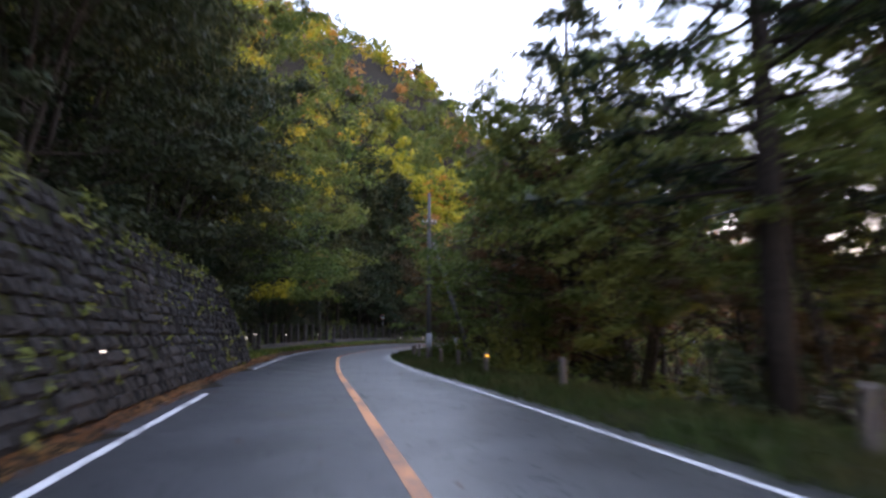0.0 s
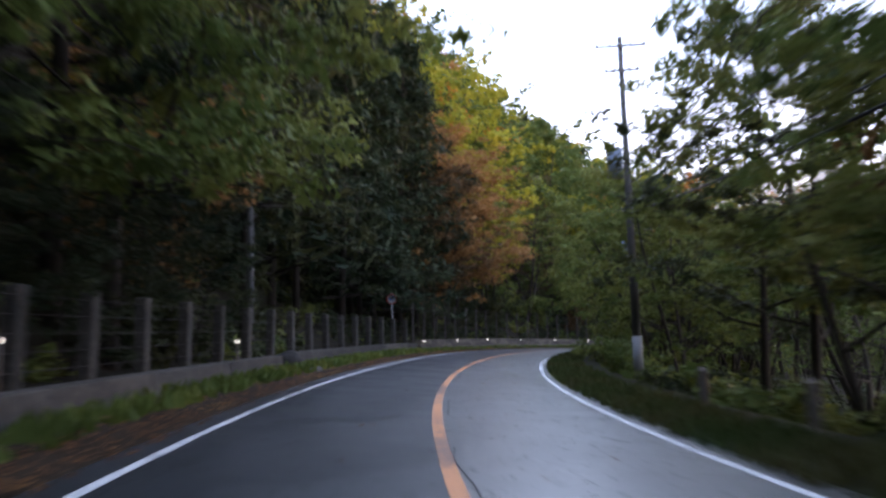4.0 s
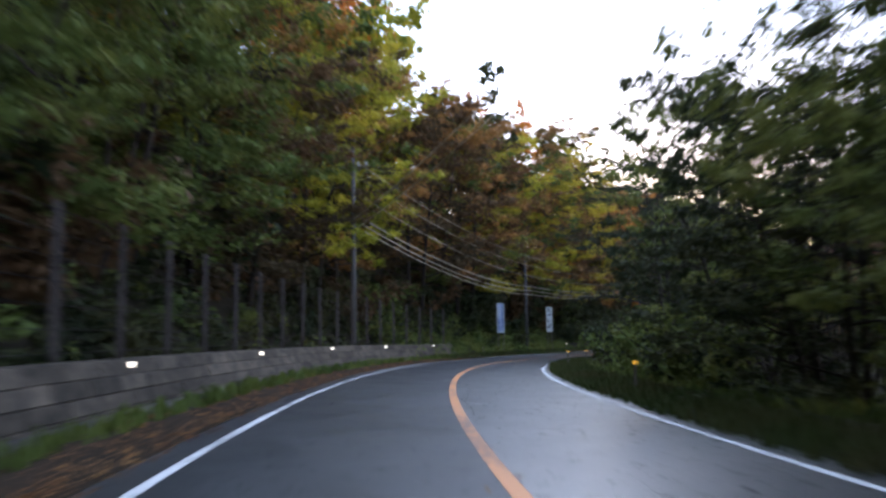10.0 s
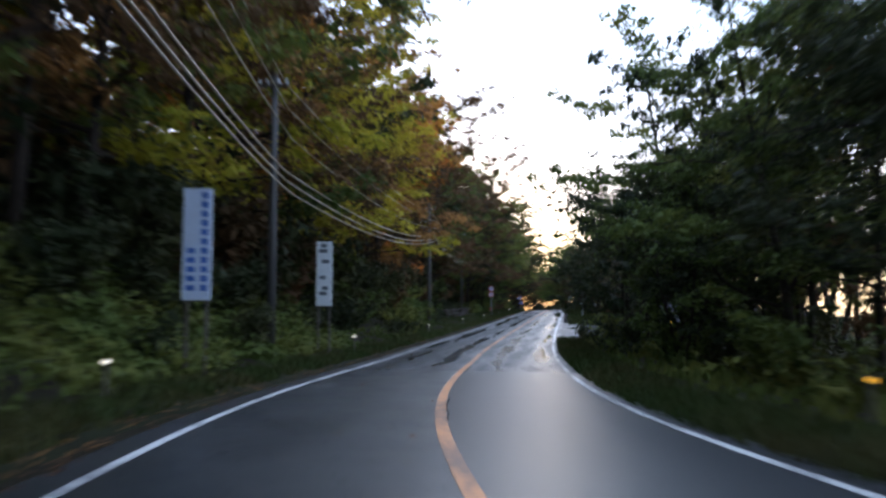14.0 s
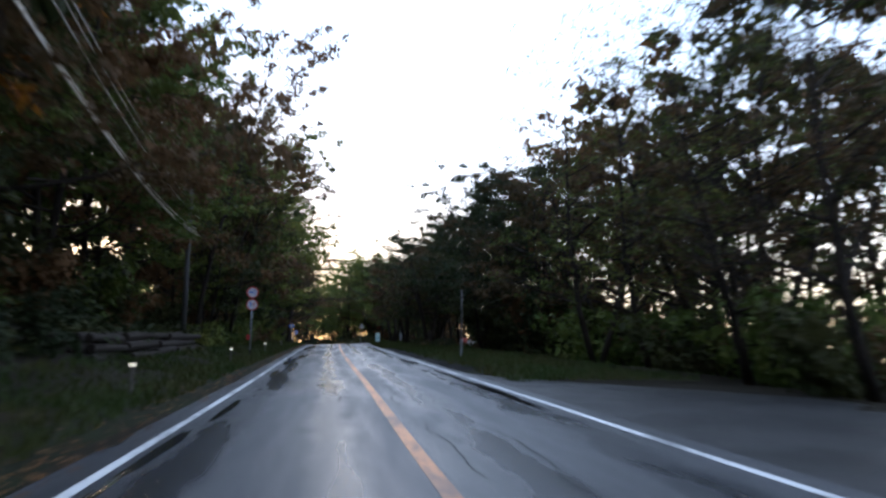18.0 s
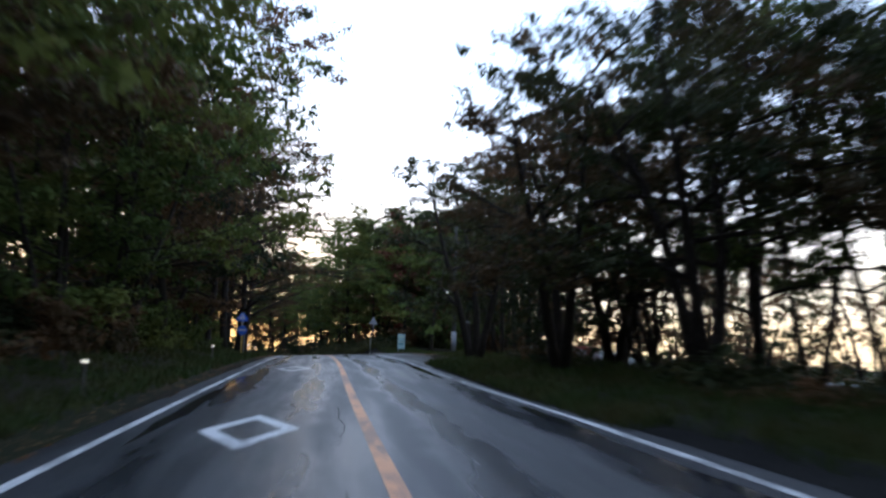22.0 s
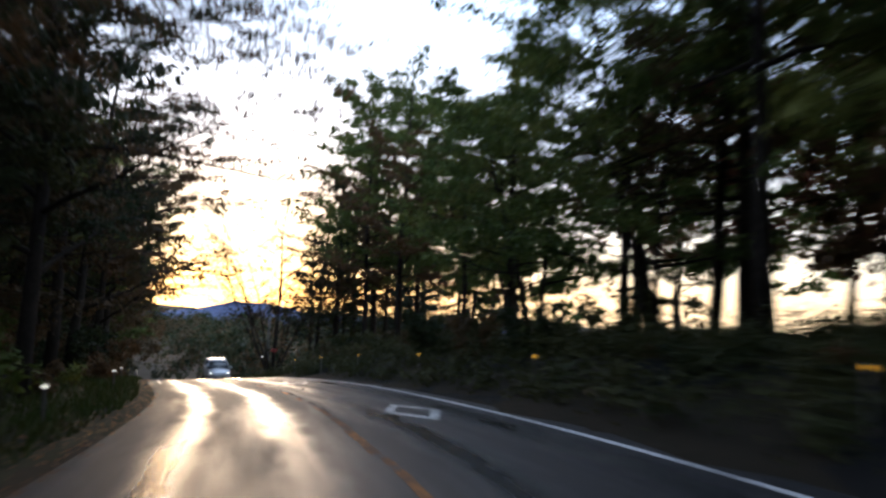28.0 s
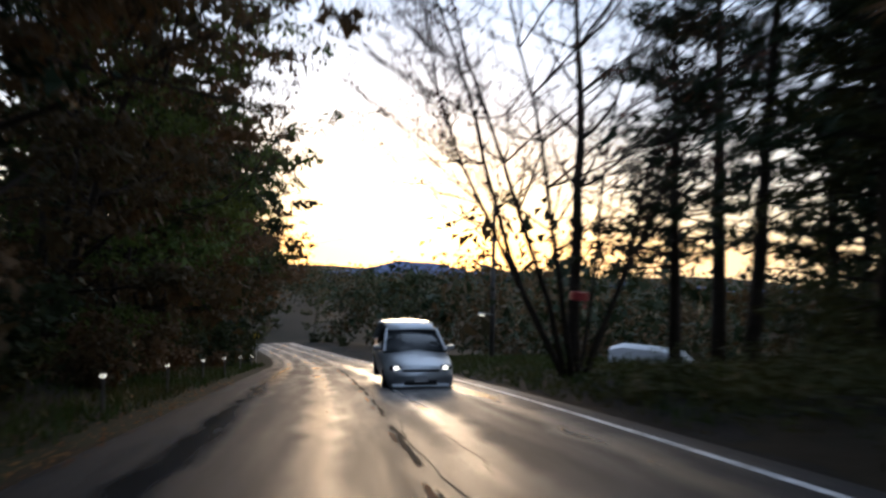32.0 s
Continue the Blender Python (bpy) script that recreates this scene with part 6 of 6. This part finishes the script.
for a, b in (("d", "e"), ("e", "f"), ("f", "g")):
    for k, (z, sag, r) in enumerate(((8.3, .8, .015), (7.5, .8, .013), (6.6, .9, .016), (5.7, 1.0, .03), (5.35, 1.1, .026), (5.0, 1.05, .022))):
        cable(a, b, z + (1.3 if a == 'd' else (8.9 - z) * .42 if a == 'f' else 0), z + (0 if b == 'e' else (8.9 - z) * .42), sag * .7, r, 0.45 + 0.12 * (k % 3 - 1))


def leaning_pole(s, u, top_s, top_u, h, label):
    t = thing("brace_pole", Matrix(), label, "brace pole", "leaning brace poles")
    a, b = ground_at(s, u), at(top_s, top_u, h)
    part("pole", rod(a - Vector((0, 0, .3)), b, 0.13, 0.1, 12), M_POLE, t, smooth_shade=True)
    part("collar", rod(b - (b - a).normalized() * .3, b, 0.125, 0.125, 12), M_STEEL, t)


leaning_pole(97.6, 7.6, 100.2, 5.4, 6.9, "grey pole leaning as a brace against a utility pole")
leaning_pole(163.4, 9.3, 161.75, 6.0, 7.4, "grey pole leaning as a brace against a utility pole")


# ---- signs ----
def text_mesh(txt, size, mat, parent, m, name="lettering"):
    c = bpy.data.curves.new(name, "FONT")
    c.body, c.size, c.align_x, c.align_y, c.extrude = txt, size, "CENTER", "CENTER", 0.002
    o = new("tmp", c)
    dg = bpy.context.evaluated_depsgraph_get()
    me = bpy.data.meshes.new_from_object(o.evaluated_get(dg))
    bpy.data.objects.remove(o)
    me.materials.clear()
    me.materials.append(mat)
    return put(name, me, parent, m)


FACE = Matrix.Rotation(radians(90), 4, "X")


def disc_sign(t, z, r, what):
    d = part("sign_disc", rod((0, -0.05, z), (0, -0.035, z), r, n=28), M_SIGN_RED, t, "red-rimmed round plate")
    part("sign_face", rod((0, -0.054, z), (0, -0.0505, z), r * .78, n=28), M_SIGN_WHITE, d)
    if what == "40":
        text_mesh("40", r * 1.25, M_SIGN_BLUE, d, Matrix.Translation((0, -0.058, z)) @ FACE)
    else:
        for x, c in ((-.09, M_SIGN_BLUE), (.09, M_SIGN_RED)):
            bm = box((0.05, 0.004, 0.22), (x, -0.058, z - .03))
            box((0.12, 0.004, 0.05), (x, -0.058, z + .1), bm=bm, turn=Matrix.Rotation(.5, 4, "Y"))
            part("arrow_mark", bm, c, d)
    part("clamp", box((0.1, 0.07, 0.05), (0, -0.02, z)), M_GALV, t)


def road_sign(s, u, z0, h, plates, label):
    t = thing("road_sign", stand(s, u, z0, 2), label, "road sign", "road signs")
    part("pole", rod((0, 0, -0.3), (0, 0, h), 0.038, n=10), M_GALV, t, smooth_shade=True)
    part("base_sleeve", rod((0, 0, -0.1), (0, 0, 0.3), 0.05, n=10), M_CONCRETE, t)
    for z, r, what in plates:
        disc_sign(t, z, r, what)
    return t


road_sign(142.2, -6.05, 0.62, 2.75, ((2.42, 0.31, "40"),), "round red-rimmed speed limit sign on a grey pole")
t = road_sign(285.3, -4.85, 0.15, 3.45, ((3.25, 0.3, "40"), (2.62, 0.3, "no passing")), "two round red-rimmed signs on one grey pole")
part("tag", box((0.16, 0.02, 0.28), (-.12, -0.02, 0.95)), M_SIGN_RED, t, "small red plate")
t = thing("marker_pole", stand(280.6, 5.25, 0.0), "thin grey roadside marker pole on the grass", "pole")
part("pole", rod((0, 0, -0.3), (0, 0, 3.25), 0.036, 0.032, 10), M_POLE, t, smooth_shade=True)
part("base_sleeve", rod((0, 0, -0.1), (0, 0, 0.9), 0.046, n=10), M_WRAP, t)


def crossing_sign(s, u):
    """Blue five-sided crossing sign on a kinked pole."""
    t = thing("crossing_sign", stand(s, u, 0.1), "blue five-sided crossing sign on a bent grey pole", "road sign", "road signs")
    pts = [(0, 0, -.3), (0, 0, .9), (0.02, 0, 1.25), (-.12, 0, 1.65), (-.2, 0, 1.95), (-.2, 0, 2.9)]
    put("pole", tubes_mesh("pole", [(pts, [.035] * 6, 9)], M_GALV), t)
    bm = bmesh.new()
    for y in (-.06, -.045):
        bm.verts.new((-.2 - .32, y, 2.3)), bm.verts.new((-.2 + .32, y, 2.3)), bm.verts.new((-.2 + .36, y, 2.52)), bm.verts.new((-.2, y, 2.92)), bm.verts.new((-.2 - .36, y, 2.52))
    bm.verts.ensure_lookup_table()
    v = bm.verts[:]
    bm.faces.new(v[:5])
    bm.faces.new(v[5:][::-1])
    for i in range(5):
        bm.faces.new((v[i], v[5 + i], v[5 + (i + 1) % 5], v[(i + 1) % 5]))
    plate = part("plate", bm, M_SIGN_BLUE, t)
    bm = bmesh.new()
    bm.verts.new((-.2 - .2, -.064, 2.42)), bm.verts.new((-.2 + .2, -.064, 2.42)), bm.verts.new((-.2, -.064, 2.8))
    bm.verts.ensure_lookup_table()
    bm.faces.new(bm.verts[:])
    part("white_panel", bm, M_SIGN_WHITE, plate)
    part("figure_bar", box((0.05, .004, .22), (-.2, -.068, 2.55)), M_SIGN_BLUE, plate)


crossing_sign(342.2, -5.4)
t = thing("guide_sign", stand(332.5, -4.95, 0.05), "small round blue sign on a yellowish post", "road sign", "road signs")
part("post", rod((0, 0, -.2), (0, 0, 1.2), 0.045, n=9), plain("yellow_post", (0.4, 0.26, 0.05), .6), t)
d = part("plate", rod((0, -.05, 1.45), (0, -.035, 1.45), 0.25, n=24), M_SIGN_BLUE, t)
part("white_bar", box((0.4, .004, .08), (0, -.0535, 1.47)), M_SIGN_WHITE, d)
part("clamp", rod((0, -.02, 1.15), (0, -.02, 1.3), 0.03, n=8), M_GALV, t)

t = thing("stop_sign", stand(349.8, 4.5, 0.05), "grey back of a triangular sign on a bent pole", "road sign", "road signs")
put("pole", tubes_mesh("pole", [([(0, 0, -.3), (0, 0, 1.3), (.03, 0, 1.6), (.16, 0, 1.9), (.2, 0, 2.1), (.2, 0, 3.0)], [.035] * 6, 9)], M_GALV), t)
bm = rod((.2, .03, 2.65), (.2, .045, 2.65), .42, n=3)
part("plate", bm, M_GALV, t)
t = thing("information_board", stand(348.8, 6.9, 0.0, 8), "pale blue-green information board on two short legs", "notice board")
part("panel", box((0.62, 0.05, 1.2), (0, 0, 1.05), .012), plain("board_face", (0.42, 0.6, 0.62), .5), t)
for x in (-.24, .24):
    part("leg", box((0.05, 0.05, 0.75), (x, 0.03, .2)), M_GALV, t)
for k, (x, z, w, hh) in enumerate(((-.05, 1.45, .34, .16), (0, 1.1, .44, .04), (0, 1.0, .4, .04), (-.04, .85, .36, .16))):
    part("print_bar", box((w, .006, hh), (x, -.029, z)), plain("board_print%d" % k, (0.16, 0.38, 0.42) if k % 2 else (0.6, 0.66, 0.5), .5), t)

t = thing("lamp_post", stand(339.9, 9.7, -.05), "grey post with a flat box lamp on top", "lamp post")
part("post", box((0.13, 0.13, 2.3), (0, 0, 1.15), .01), M_GALV, t)
part("head", box((0.46, 0.3, 0.1), (0.08, 0, 2.4), .02), M_GALV, t)
part("lower_plate", box((0.4, 0.24, 0.06), (0.05, 0, 2.25), .01), M_STEEL, t)
for k, x in enumerate((8.9, 9.6)):
    t = thing("guy_wire_guard", stand(336.4 - .3 * k, x, float(profile(336, x))), "yellow plastic guard round a leaning guy wire", "guy guard", "guy wire guards")
    part("sleeve", rod((0, 0, -.1), (-.32, .25, 1.7), 0.05, n=9), plain("guard_yellow", (0.45, 0.36, 0.12), .6), t)
    part("wire", rod((-.32, .25, 1.7), (-1.1, .9, 5.6), 0.009, n=5), M_STEEL, t)


def banner(s, u, z0, w, h, kind):
    t = thing("banner_sign", stand(s, u, float(profile(s, u)) - .1, 6), "tall narrow %s signboard standing among roadside shrubs" % ("white and blue" if kind == 1 else "white picture"), "signboard", "tall signboards")
    face = part("panel", box((w, 0.05, h), (0, 0, z0 + h / 2), .01), plain("banner_face%d" % kind, (0.58, 0.66, 0.8) if kind == 1 else (0.66, 0.7, 0.72), .5), t)
    part("frame", box((w + .04, .03, .05), (0, .01, z0 + h)), M_STEEL, t)
    part("frame", box((w + .04, .03, .05), (0, .01, z0)), M_STEEL, t)
    for x in (-w * .35, w * .35):
        part("leg", box((0.06, 0.06, z0 + .5), (x, .055, (z0 - .3) / 2)), M_STEEL, t)
    r = np.random.default_rng(kind)
    ink = plain("banner_ink%d" % kind, (0.06, 0.15, 0.5) if kind == 1 else (0.09, 0.10, 0.12), .5)
    for k in range(11):
        z = z0 + h * (.94 - k * .083)
        if kind == 1:
            part("writing_bar", box((w * .24, .006, h * .055), (w * .26, -.028, z)), ink, face)
            if k > 5:
                part("writing_bar", box((w * .3, .006, h * .05), (-w * .2, -.028, z)), ink, face)
        elif k in (0, 1, 3, 6, 8, 9):
            part("writing_bar", box((w * r.uniform(.3, .6), .006, h * .06), (w * r.uniform(-.1, .15), -.028, z)), ink, face)


banner(221.0, -5.15, 1.75, 0.58, 2.3, 1)
banner(230.2, -5.1, 1.85, 0.55, 2.2, 2)


# ---- log stack on the left bank ----
def log_stack():
    t = thing("log_stack", Matrix(), "stack of dark weathered logs lying along the verge", "logs")
    r = np.random.default_rng(8)
    for row in range(3):
        for k in range(6 - row):
            for seg in range(5):
                s0 = 268.0 + seg * 3.2 + r.uniform(-.7, .7)
                u = -6.9 - k * .33 - row * .16 + r.normal(0, .05)
                rad = r.uniform(.1, .17)
                z = float(profile(s0 + 2, -6.8)) + .1 + row * .28
                part("log", rod(at(s0, u, z), at(s0 + r.uniform(2.4, 3.6), u + r.normal(0, .12), z + r.normal(0, .04)), rad, rad * .9, 8), M_BARK, t)


log_stack()


# ---- vehicles and the yard beyond the trees ----
M_CAR = plain("silver_paint", (0.45, 0.47, 0.5), 0.28, 0.6)
M_GLASS = plain("dark_window_glass", (0.02, 0.025, 0.03), 0.06)
M_TYRE = plain("tyre_rubber", (0.015, 0.015, 0.016), 0.8)
M_TRIM = plain("black_trim", (0.02, 0.02, 0.022), 0.5)


def loft(sections):
    """Closed body from cross sections (y, [(x, z), ...]) mirrored in x."""
    bm = bmesh.new()
    rings = []
    for y, prof in sections:
        ring = [bm.verts.new((x, y, z)) for x, z in prof] + [bm.verts.new((-x, y, z)) for x, z in prof[::-1]]
        rings.append(ring)
    for a, b in zip(rings, rings[1:]):
        n = len(a)
        for i in range(n):
            j = (i + 1) % n
            bm.faces.new((a[i], a[j], b[j], b[i]))
    bm.faces.new(rings[0][::-1])
    bm.faces.new(rings[-1])
    bmesh.ops.recalc_face_normals(bm, faces=bm.faces[:])
    return bm


def compact_car(m, paint, label, lights=True):
    """Small one-box car; its nose points to local -y."""
    c = thing("car", m, label, "car")
    low_, sill = 0.24, 0.32
    lower = [(-2.05, [(0.0, .42), (.62, .42), (.70, .55), (.64, .70), (0.0, .72)]),
             (-1.9, [(0.0, low_), (.74, .26), (.82, .48), (.78, .76), (0.0, .82)]),
             (-1.35, [(0.0, low_), (.80, .26), (.85, .55), (.82, .88), (0.0, 0.97)]),
             (-.95, [(0.0, low_), (.81, .26), (.855, .6), (.83, .95), (0.0, 1.04)]),
             (0.4, [(0.0, low_), (.82, .26), (.86, .6), (.83, 1.0), (0.0, 1.03)]),
             (1.6, [(0.0, low_), (.82, .26), (.86, .6), (.83, 1.02), (0.0, 1.05)]),
             (2.05, [(0.0, .34), (.76, .36), (.80, .6), (.77, 1.0), (0.0, 1.05)])]
    body = part("body", loft(lower), paint, c, "silver-grey painted shell", True)
    cabin = [(-.98, [(0.0, .98), (.80, .96), (.79, .99), (0.0, 1.04)]), (-.1, [(0.0, .98), (.81, .98), (.66, 1.47), (0.0, 1.52)]),
             (.6, [(0.0, .98), (.81, .98), (.66, 1.54), (0.0, 1.59)]), (1.5, [(0.0, .98), (.81, .98), (.66, 1.5), (0.0, 1.56)]), (2.0, [(0.0, .98), (.77, .98), (.68, 1.15), (0.0, 1.2)])]
    part("cabin", loft(cabin), M_GLASS, c, "dark window glass", True)
    roof = [(-.22, [(0.0, 1.47), (.64, 1.44), (.62, 1.475), (0.0, 1.515)]), (.5, [(0.0, 1.52), (.68, 1.5), (.65, 1.57), (0.0, 1.61)]),
            (1.45, [(0.0, 1.5), (.68, 1.47), (.65, 1.54), (0.0, 1.59)]), (1.68, [(0.0, 1.4), (.66, 1.38), (.63, 1.43), (0.0, 1.47)])]
    part("roof", loft(roof), paint, c, smooth_shade=True)
    for x in (-1, 1):
        part("pillar", rod((x * .805, -.95, 1.0), (x * .665, -.15, 1.475), .035, n=6), paint, c)
        part("pillar", rod((x * .83, .62, 1.0), (x * .675, .6, 1.52), .03, n=6), M_TRIM, c)
        part("pillar", rod((x * .81, 1.85, 1.0), (x * .665, 1.5, 1.5), .06, n=6), paint, c)
        mir = part("mirror", box((.2, .12, .13), (x * .97, -.72, 1.06), .03), paint, c)
        part("mirror_arm", box((.1, .05, .04), (x * .86, -.72, 1.02)), M_TRIM, mir)
        hl = part("headlight", box((.26, .16, .12), (x * .62, -1.93, .74), .03), M_GLASS, c)
        if lights:
            part("bulb", rod((x * .6, -2.025, .74), (x * .6, -1.98, .74), .055, n=10), M_HEAD, hl)
        part("tail_light", box((.1, .08, .3), (x * .74, 2.03, .85), .02), M_SIGN_RED, c)
        part("door_handle", box((.03, .16, .03), (x * .865, .35, .9)), paint, c)
        for y in (-1.28, 1.28):
            w = part("wheel", rod((x * .68, y, .3), (x * .86, y, .3), .3, n=20), M_TYRE, c)
            part("rim", rod((x * .862, y, .3), (x * .872, y, .3), .19, n=14), M_GALV, w)
    part("grille", box((.9, .05, .06), (0, -2.035, .69), .01), M_TRIM, c)
    part("intake", box((.8, .06, .14), (0, -2.03, .40), .02), M_TRIM, c)
    part("bumper", box((1.46, .22, .13), (0, -1.96, .31), .05), paint, c)
    part("number_plate", box((.33, .02, .165), (0, -2.075, .5), .005), M_SIGN_WHITE, c, "blank pale plate")
    part("wiper", rod((-.5, -.93, 1.045), (.1, -.86, 1.08), .012, n=5), M_TRIM, c)
    return c


compact_car(stand(416.0, 1.5, 0.0, 0), M_CAR, "silver compact car with lit headlights in the oncoming lane")


def box_van(m, paint, label, lamp=False):
    c = thing("van", m, label, "van")
    part("cargo_box", box((1.5, 2.2, 1.45), (0, .5, 1.15), .05), paint, c)
    cab = [(-1.5, [(0.0, .35), (.68, .35), (.7, .9), (0.0, .95)]), (-1.35, [(0.0, .3), (.7, .3), (.72, 1.0), (0.0, 1.05)]), (-1.0, [(0.0, .3), (.72, .3), (.64, 1.62), (0.0, 1.68)]), (-.6, [(0.0, .3), (.72, .3), (.66, 1.7), (0.0, 1.75)])]
    part("cab", loft(cab), paint, c)
    part("windscreen", box((1.16, .03, .5), (0, -1.2, 1.32), .01, turn=Matrix.Rotation(-.5, 4, "X")), M_GLASS, c)
    for x in (-1, 1):
        part("side_window", box((.02, .34, .4), (x * .69, -.85, 1.3)), M_GLASS, c)
        part("rear_light", box((.12, .04, .18), (x * .66, 1.62, .62), .01), M_REFL_AMBER if lamp else M_SIGN_RED, c)
        for y in (-.95, 1.1):
            w = part("wheel", rod((x * .55, y, .27), (x * .72, y, .27), .27, n=16), M_TYRE, c)
            part("rim", rod((x * .722, y, .27), (x * .73, y, .27), .15, n=12), M_GALV, w)
    part("bumper", box((1.4, .1, .14), (0, 1.62, .4), .02), M_TRIM, c)
    return c


M_VAN = plain("grey_van_paint", (0.22, 0.23, 0.25), .45)
M_VANW = plain("white_van_paint", (0.6, 0.61, 0.62), .4)
box_van(stand(258.5, 11.2, float(profile(258.5, 11.2)), 188), M_VAN, "grey box van parked at the gravel lay-by", True)
box_van(stand(335.2, 17.8, float(profile(335.2, 17.8)), 120), M_VANW, "white box van parked in the yard behind trees")
compact_car(stand(323.0, 25.5, float(profile(323, 25.5)), 60), plain("white_car_paint", (0.6, 0.61, 0.63), .35), "white compact car parked in the yard behind trees", False)


def cabinet(s, u, w, h, col, name, label, turn=0):
    t = thing(name, stand(s, u, float(profile(s, u)), turn), label, name.replace("_", " "))
    part("body", box((w, .6, h), (0, 0, h / 2), .03), plain(name + "_paint", col, .5), t)
    part("front_panel", box((w * .84, .03, h * .5), (0, -.315, h * .66), .01), M_SIGN_WHITE, t)
    part("slot", box((w * .6, .02, h * .08), (0, -.31, h * .16)), M_TRIM, t)
    part("plinth", box((w * .94, .5, .08), (0, 0, -.02)), M_TRIM, t)


cabinet(333.5, 15.6, 1.0, 1.7, (0.45, 0.08, 0.07), "vending_machine", "red and white drinks machine in the yard", -60)
cabinet(334.6, 19.6, 0.9, 1.7, (0.6, 0.6, 0.6), "vending_machine", "white drinks machine in the yard", -60)
cabinet(338.2, 13.8, 0.8, 1.15, (0.55, 0.55, 0.54), "equipment_cabinet", "pale metal cabinet on the grass by the corner", -20)


def shed(s, u, w, d, h, roof_col, wall_col, label, turn, pitch=0.9):
    t = thing("shed", stand(s, u, float(profile(s, u)) - .1, turn), label, "shed")
    mw, mr = material("shed_wall", wall_col, None, .8, 9, .8, .2), material("shed_roof", roof_col, None, .4, 12, .7, .1, .3)
    for x in (-1, 1):
        part("wall", box((.1, d, h), (x * w / 2, 0, h / 2)), mw, t)
    for y in (-1, 1):
        bm = bmesh.new()
        pts = [(-w / 2, 0), (w / 2, 0), (w / 2, h), (0, h + pitch), (-w / 2, h)]
        a = [bm.verts.new((x, y * d / 2 - .05, z)) for x, z in pts]
        b = [bm.verts.new((x, y * d / 2 + .05, z)) for x, z in pts]
        bm.faces.new(a)
        bm.faces.new(b[::-1])
        for i in range(5):
            bm.faces.new((a[i], b[i], b[(i + 1) % 5], a[(i + 1) % 5]))
        part("gable", bm, mw, t)
    sl = math.hypot(w / 2 + .3, pitch)
    for x in (-1, 1):
        part("roof_sheet", box((sl, d + .6, .05), (x * (w / 4 + .12), 0, h + pitch / 2 - .02), turn=Matrix.Rotation(x * math.atan2(pitch, w / 2), 4, "Y")), mr, t)
    part("door", box((.9, .06, 1.9), (w * .15, -d / 2 - .07, .95)), M_TRIM, t)
    return t


shed(412.0, 24.0, 5.0, 7.0, 2.3, (0.35, 0.45, 0.6), (0.05, 0.05, 0.055), "dark shed with a pale blue metal roof", 35)
shed(318.0, 34.0, 7.0, 12.0, 2.6, (0.2, 0.22, 0.3), (0.12, 0.13, 0.16), "low grey workshop behind the roadside trees", 20)
t = thing("tarpaulin_pile", stand(421.0, 11.2, float(profile(421, 11.2)), 60), "pile covered with a white tarpaulin on the grass", "tarpaulin")
bm = loft([(-1.5, [(0, 0), (.5, 0), (.4, .12), (0, .2)]), (-1.0, [(0, 0), (.75, 0), (.6, .5), (0, .62)]), (1.0, [(0, 0), (.8, 0), (.6, .62), (0, .72)]), (1.5, [(0, 0), (.7, 0), (.55, .5), (0, .55)])])
part("cover", bm, plain("white_tarpaulin", (0.6, 0.62, 0.66), .45), t)
for y in (-.9, .3, 1.1):
    part("rope", rod((-.74, y, .1), (.74, y, .1), .015, n=5), M_TRIM, t)


# ---- small roadside marks near the clearing ----
def yellow_sign(s, u):
    t = thing("road_sign", stand(s, u, 0.0, 0), "small yellow diamond warning sign on a thin post", "sign")
    part("post", rod((0, 0, -.2), (0, 0, 2.3), .03, n=8), M_GALV, t)
    plate = part("plate", box((.42, .02, .42), (0, -.04, 2.1), .01, turn=Matrix.Rotation(radians(45), 4, "Y")), plain("sign_yellow", (0.75, 0.5, 0.03), .45), t)
    part("writing_bar", box((.22, .006, .07), (0, -.054, 2.1)), M_TRIM, plate)
    part("clamp", box((.09, .05, .05), (0, -.015, 2.1)), M_GALV, t)


yellow_sign(452.0, -4.7)
tape = thing("marker_tape", stand(414.2, 5.5, float(profile(414.2, 5.5))), "faded red marker tape tied round a bare tree trunk", "tape")
part("band", rod((.0, -.2, 1.95), (.01, -.2, 2.15), .24, .235, 14), plain("red_tape", (0.35, 0.03, 0.03), .6), tape)
part("loose_end", box((.05, .01, .3), (.05, -.45, 1.9)), plain("red_tape_end", (0.33, 0.03, 0.03), .6), tape)
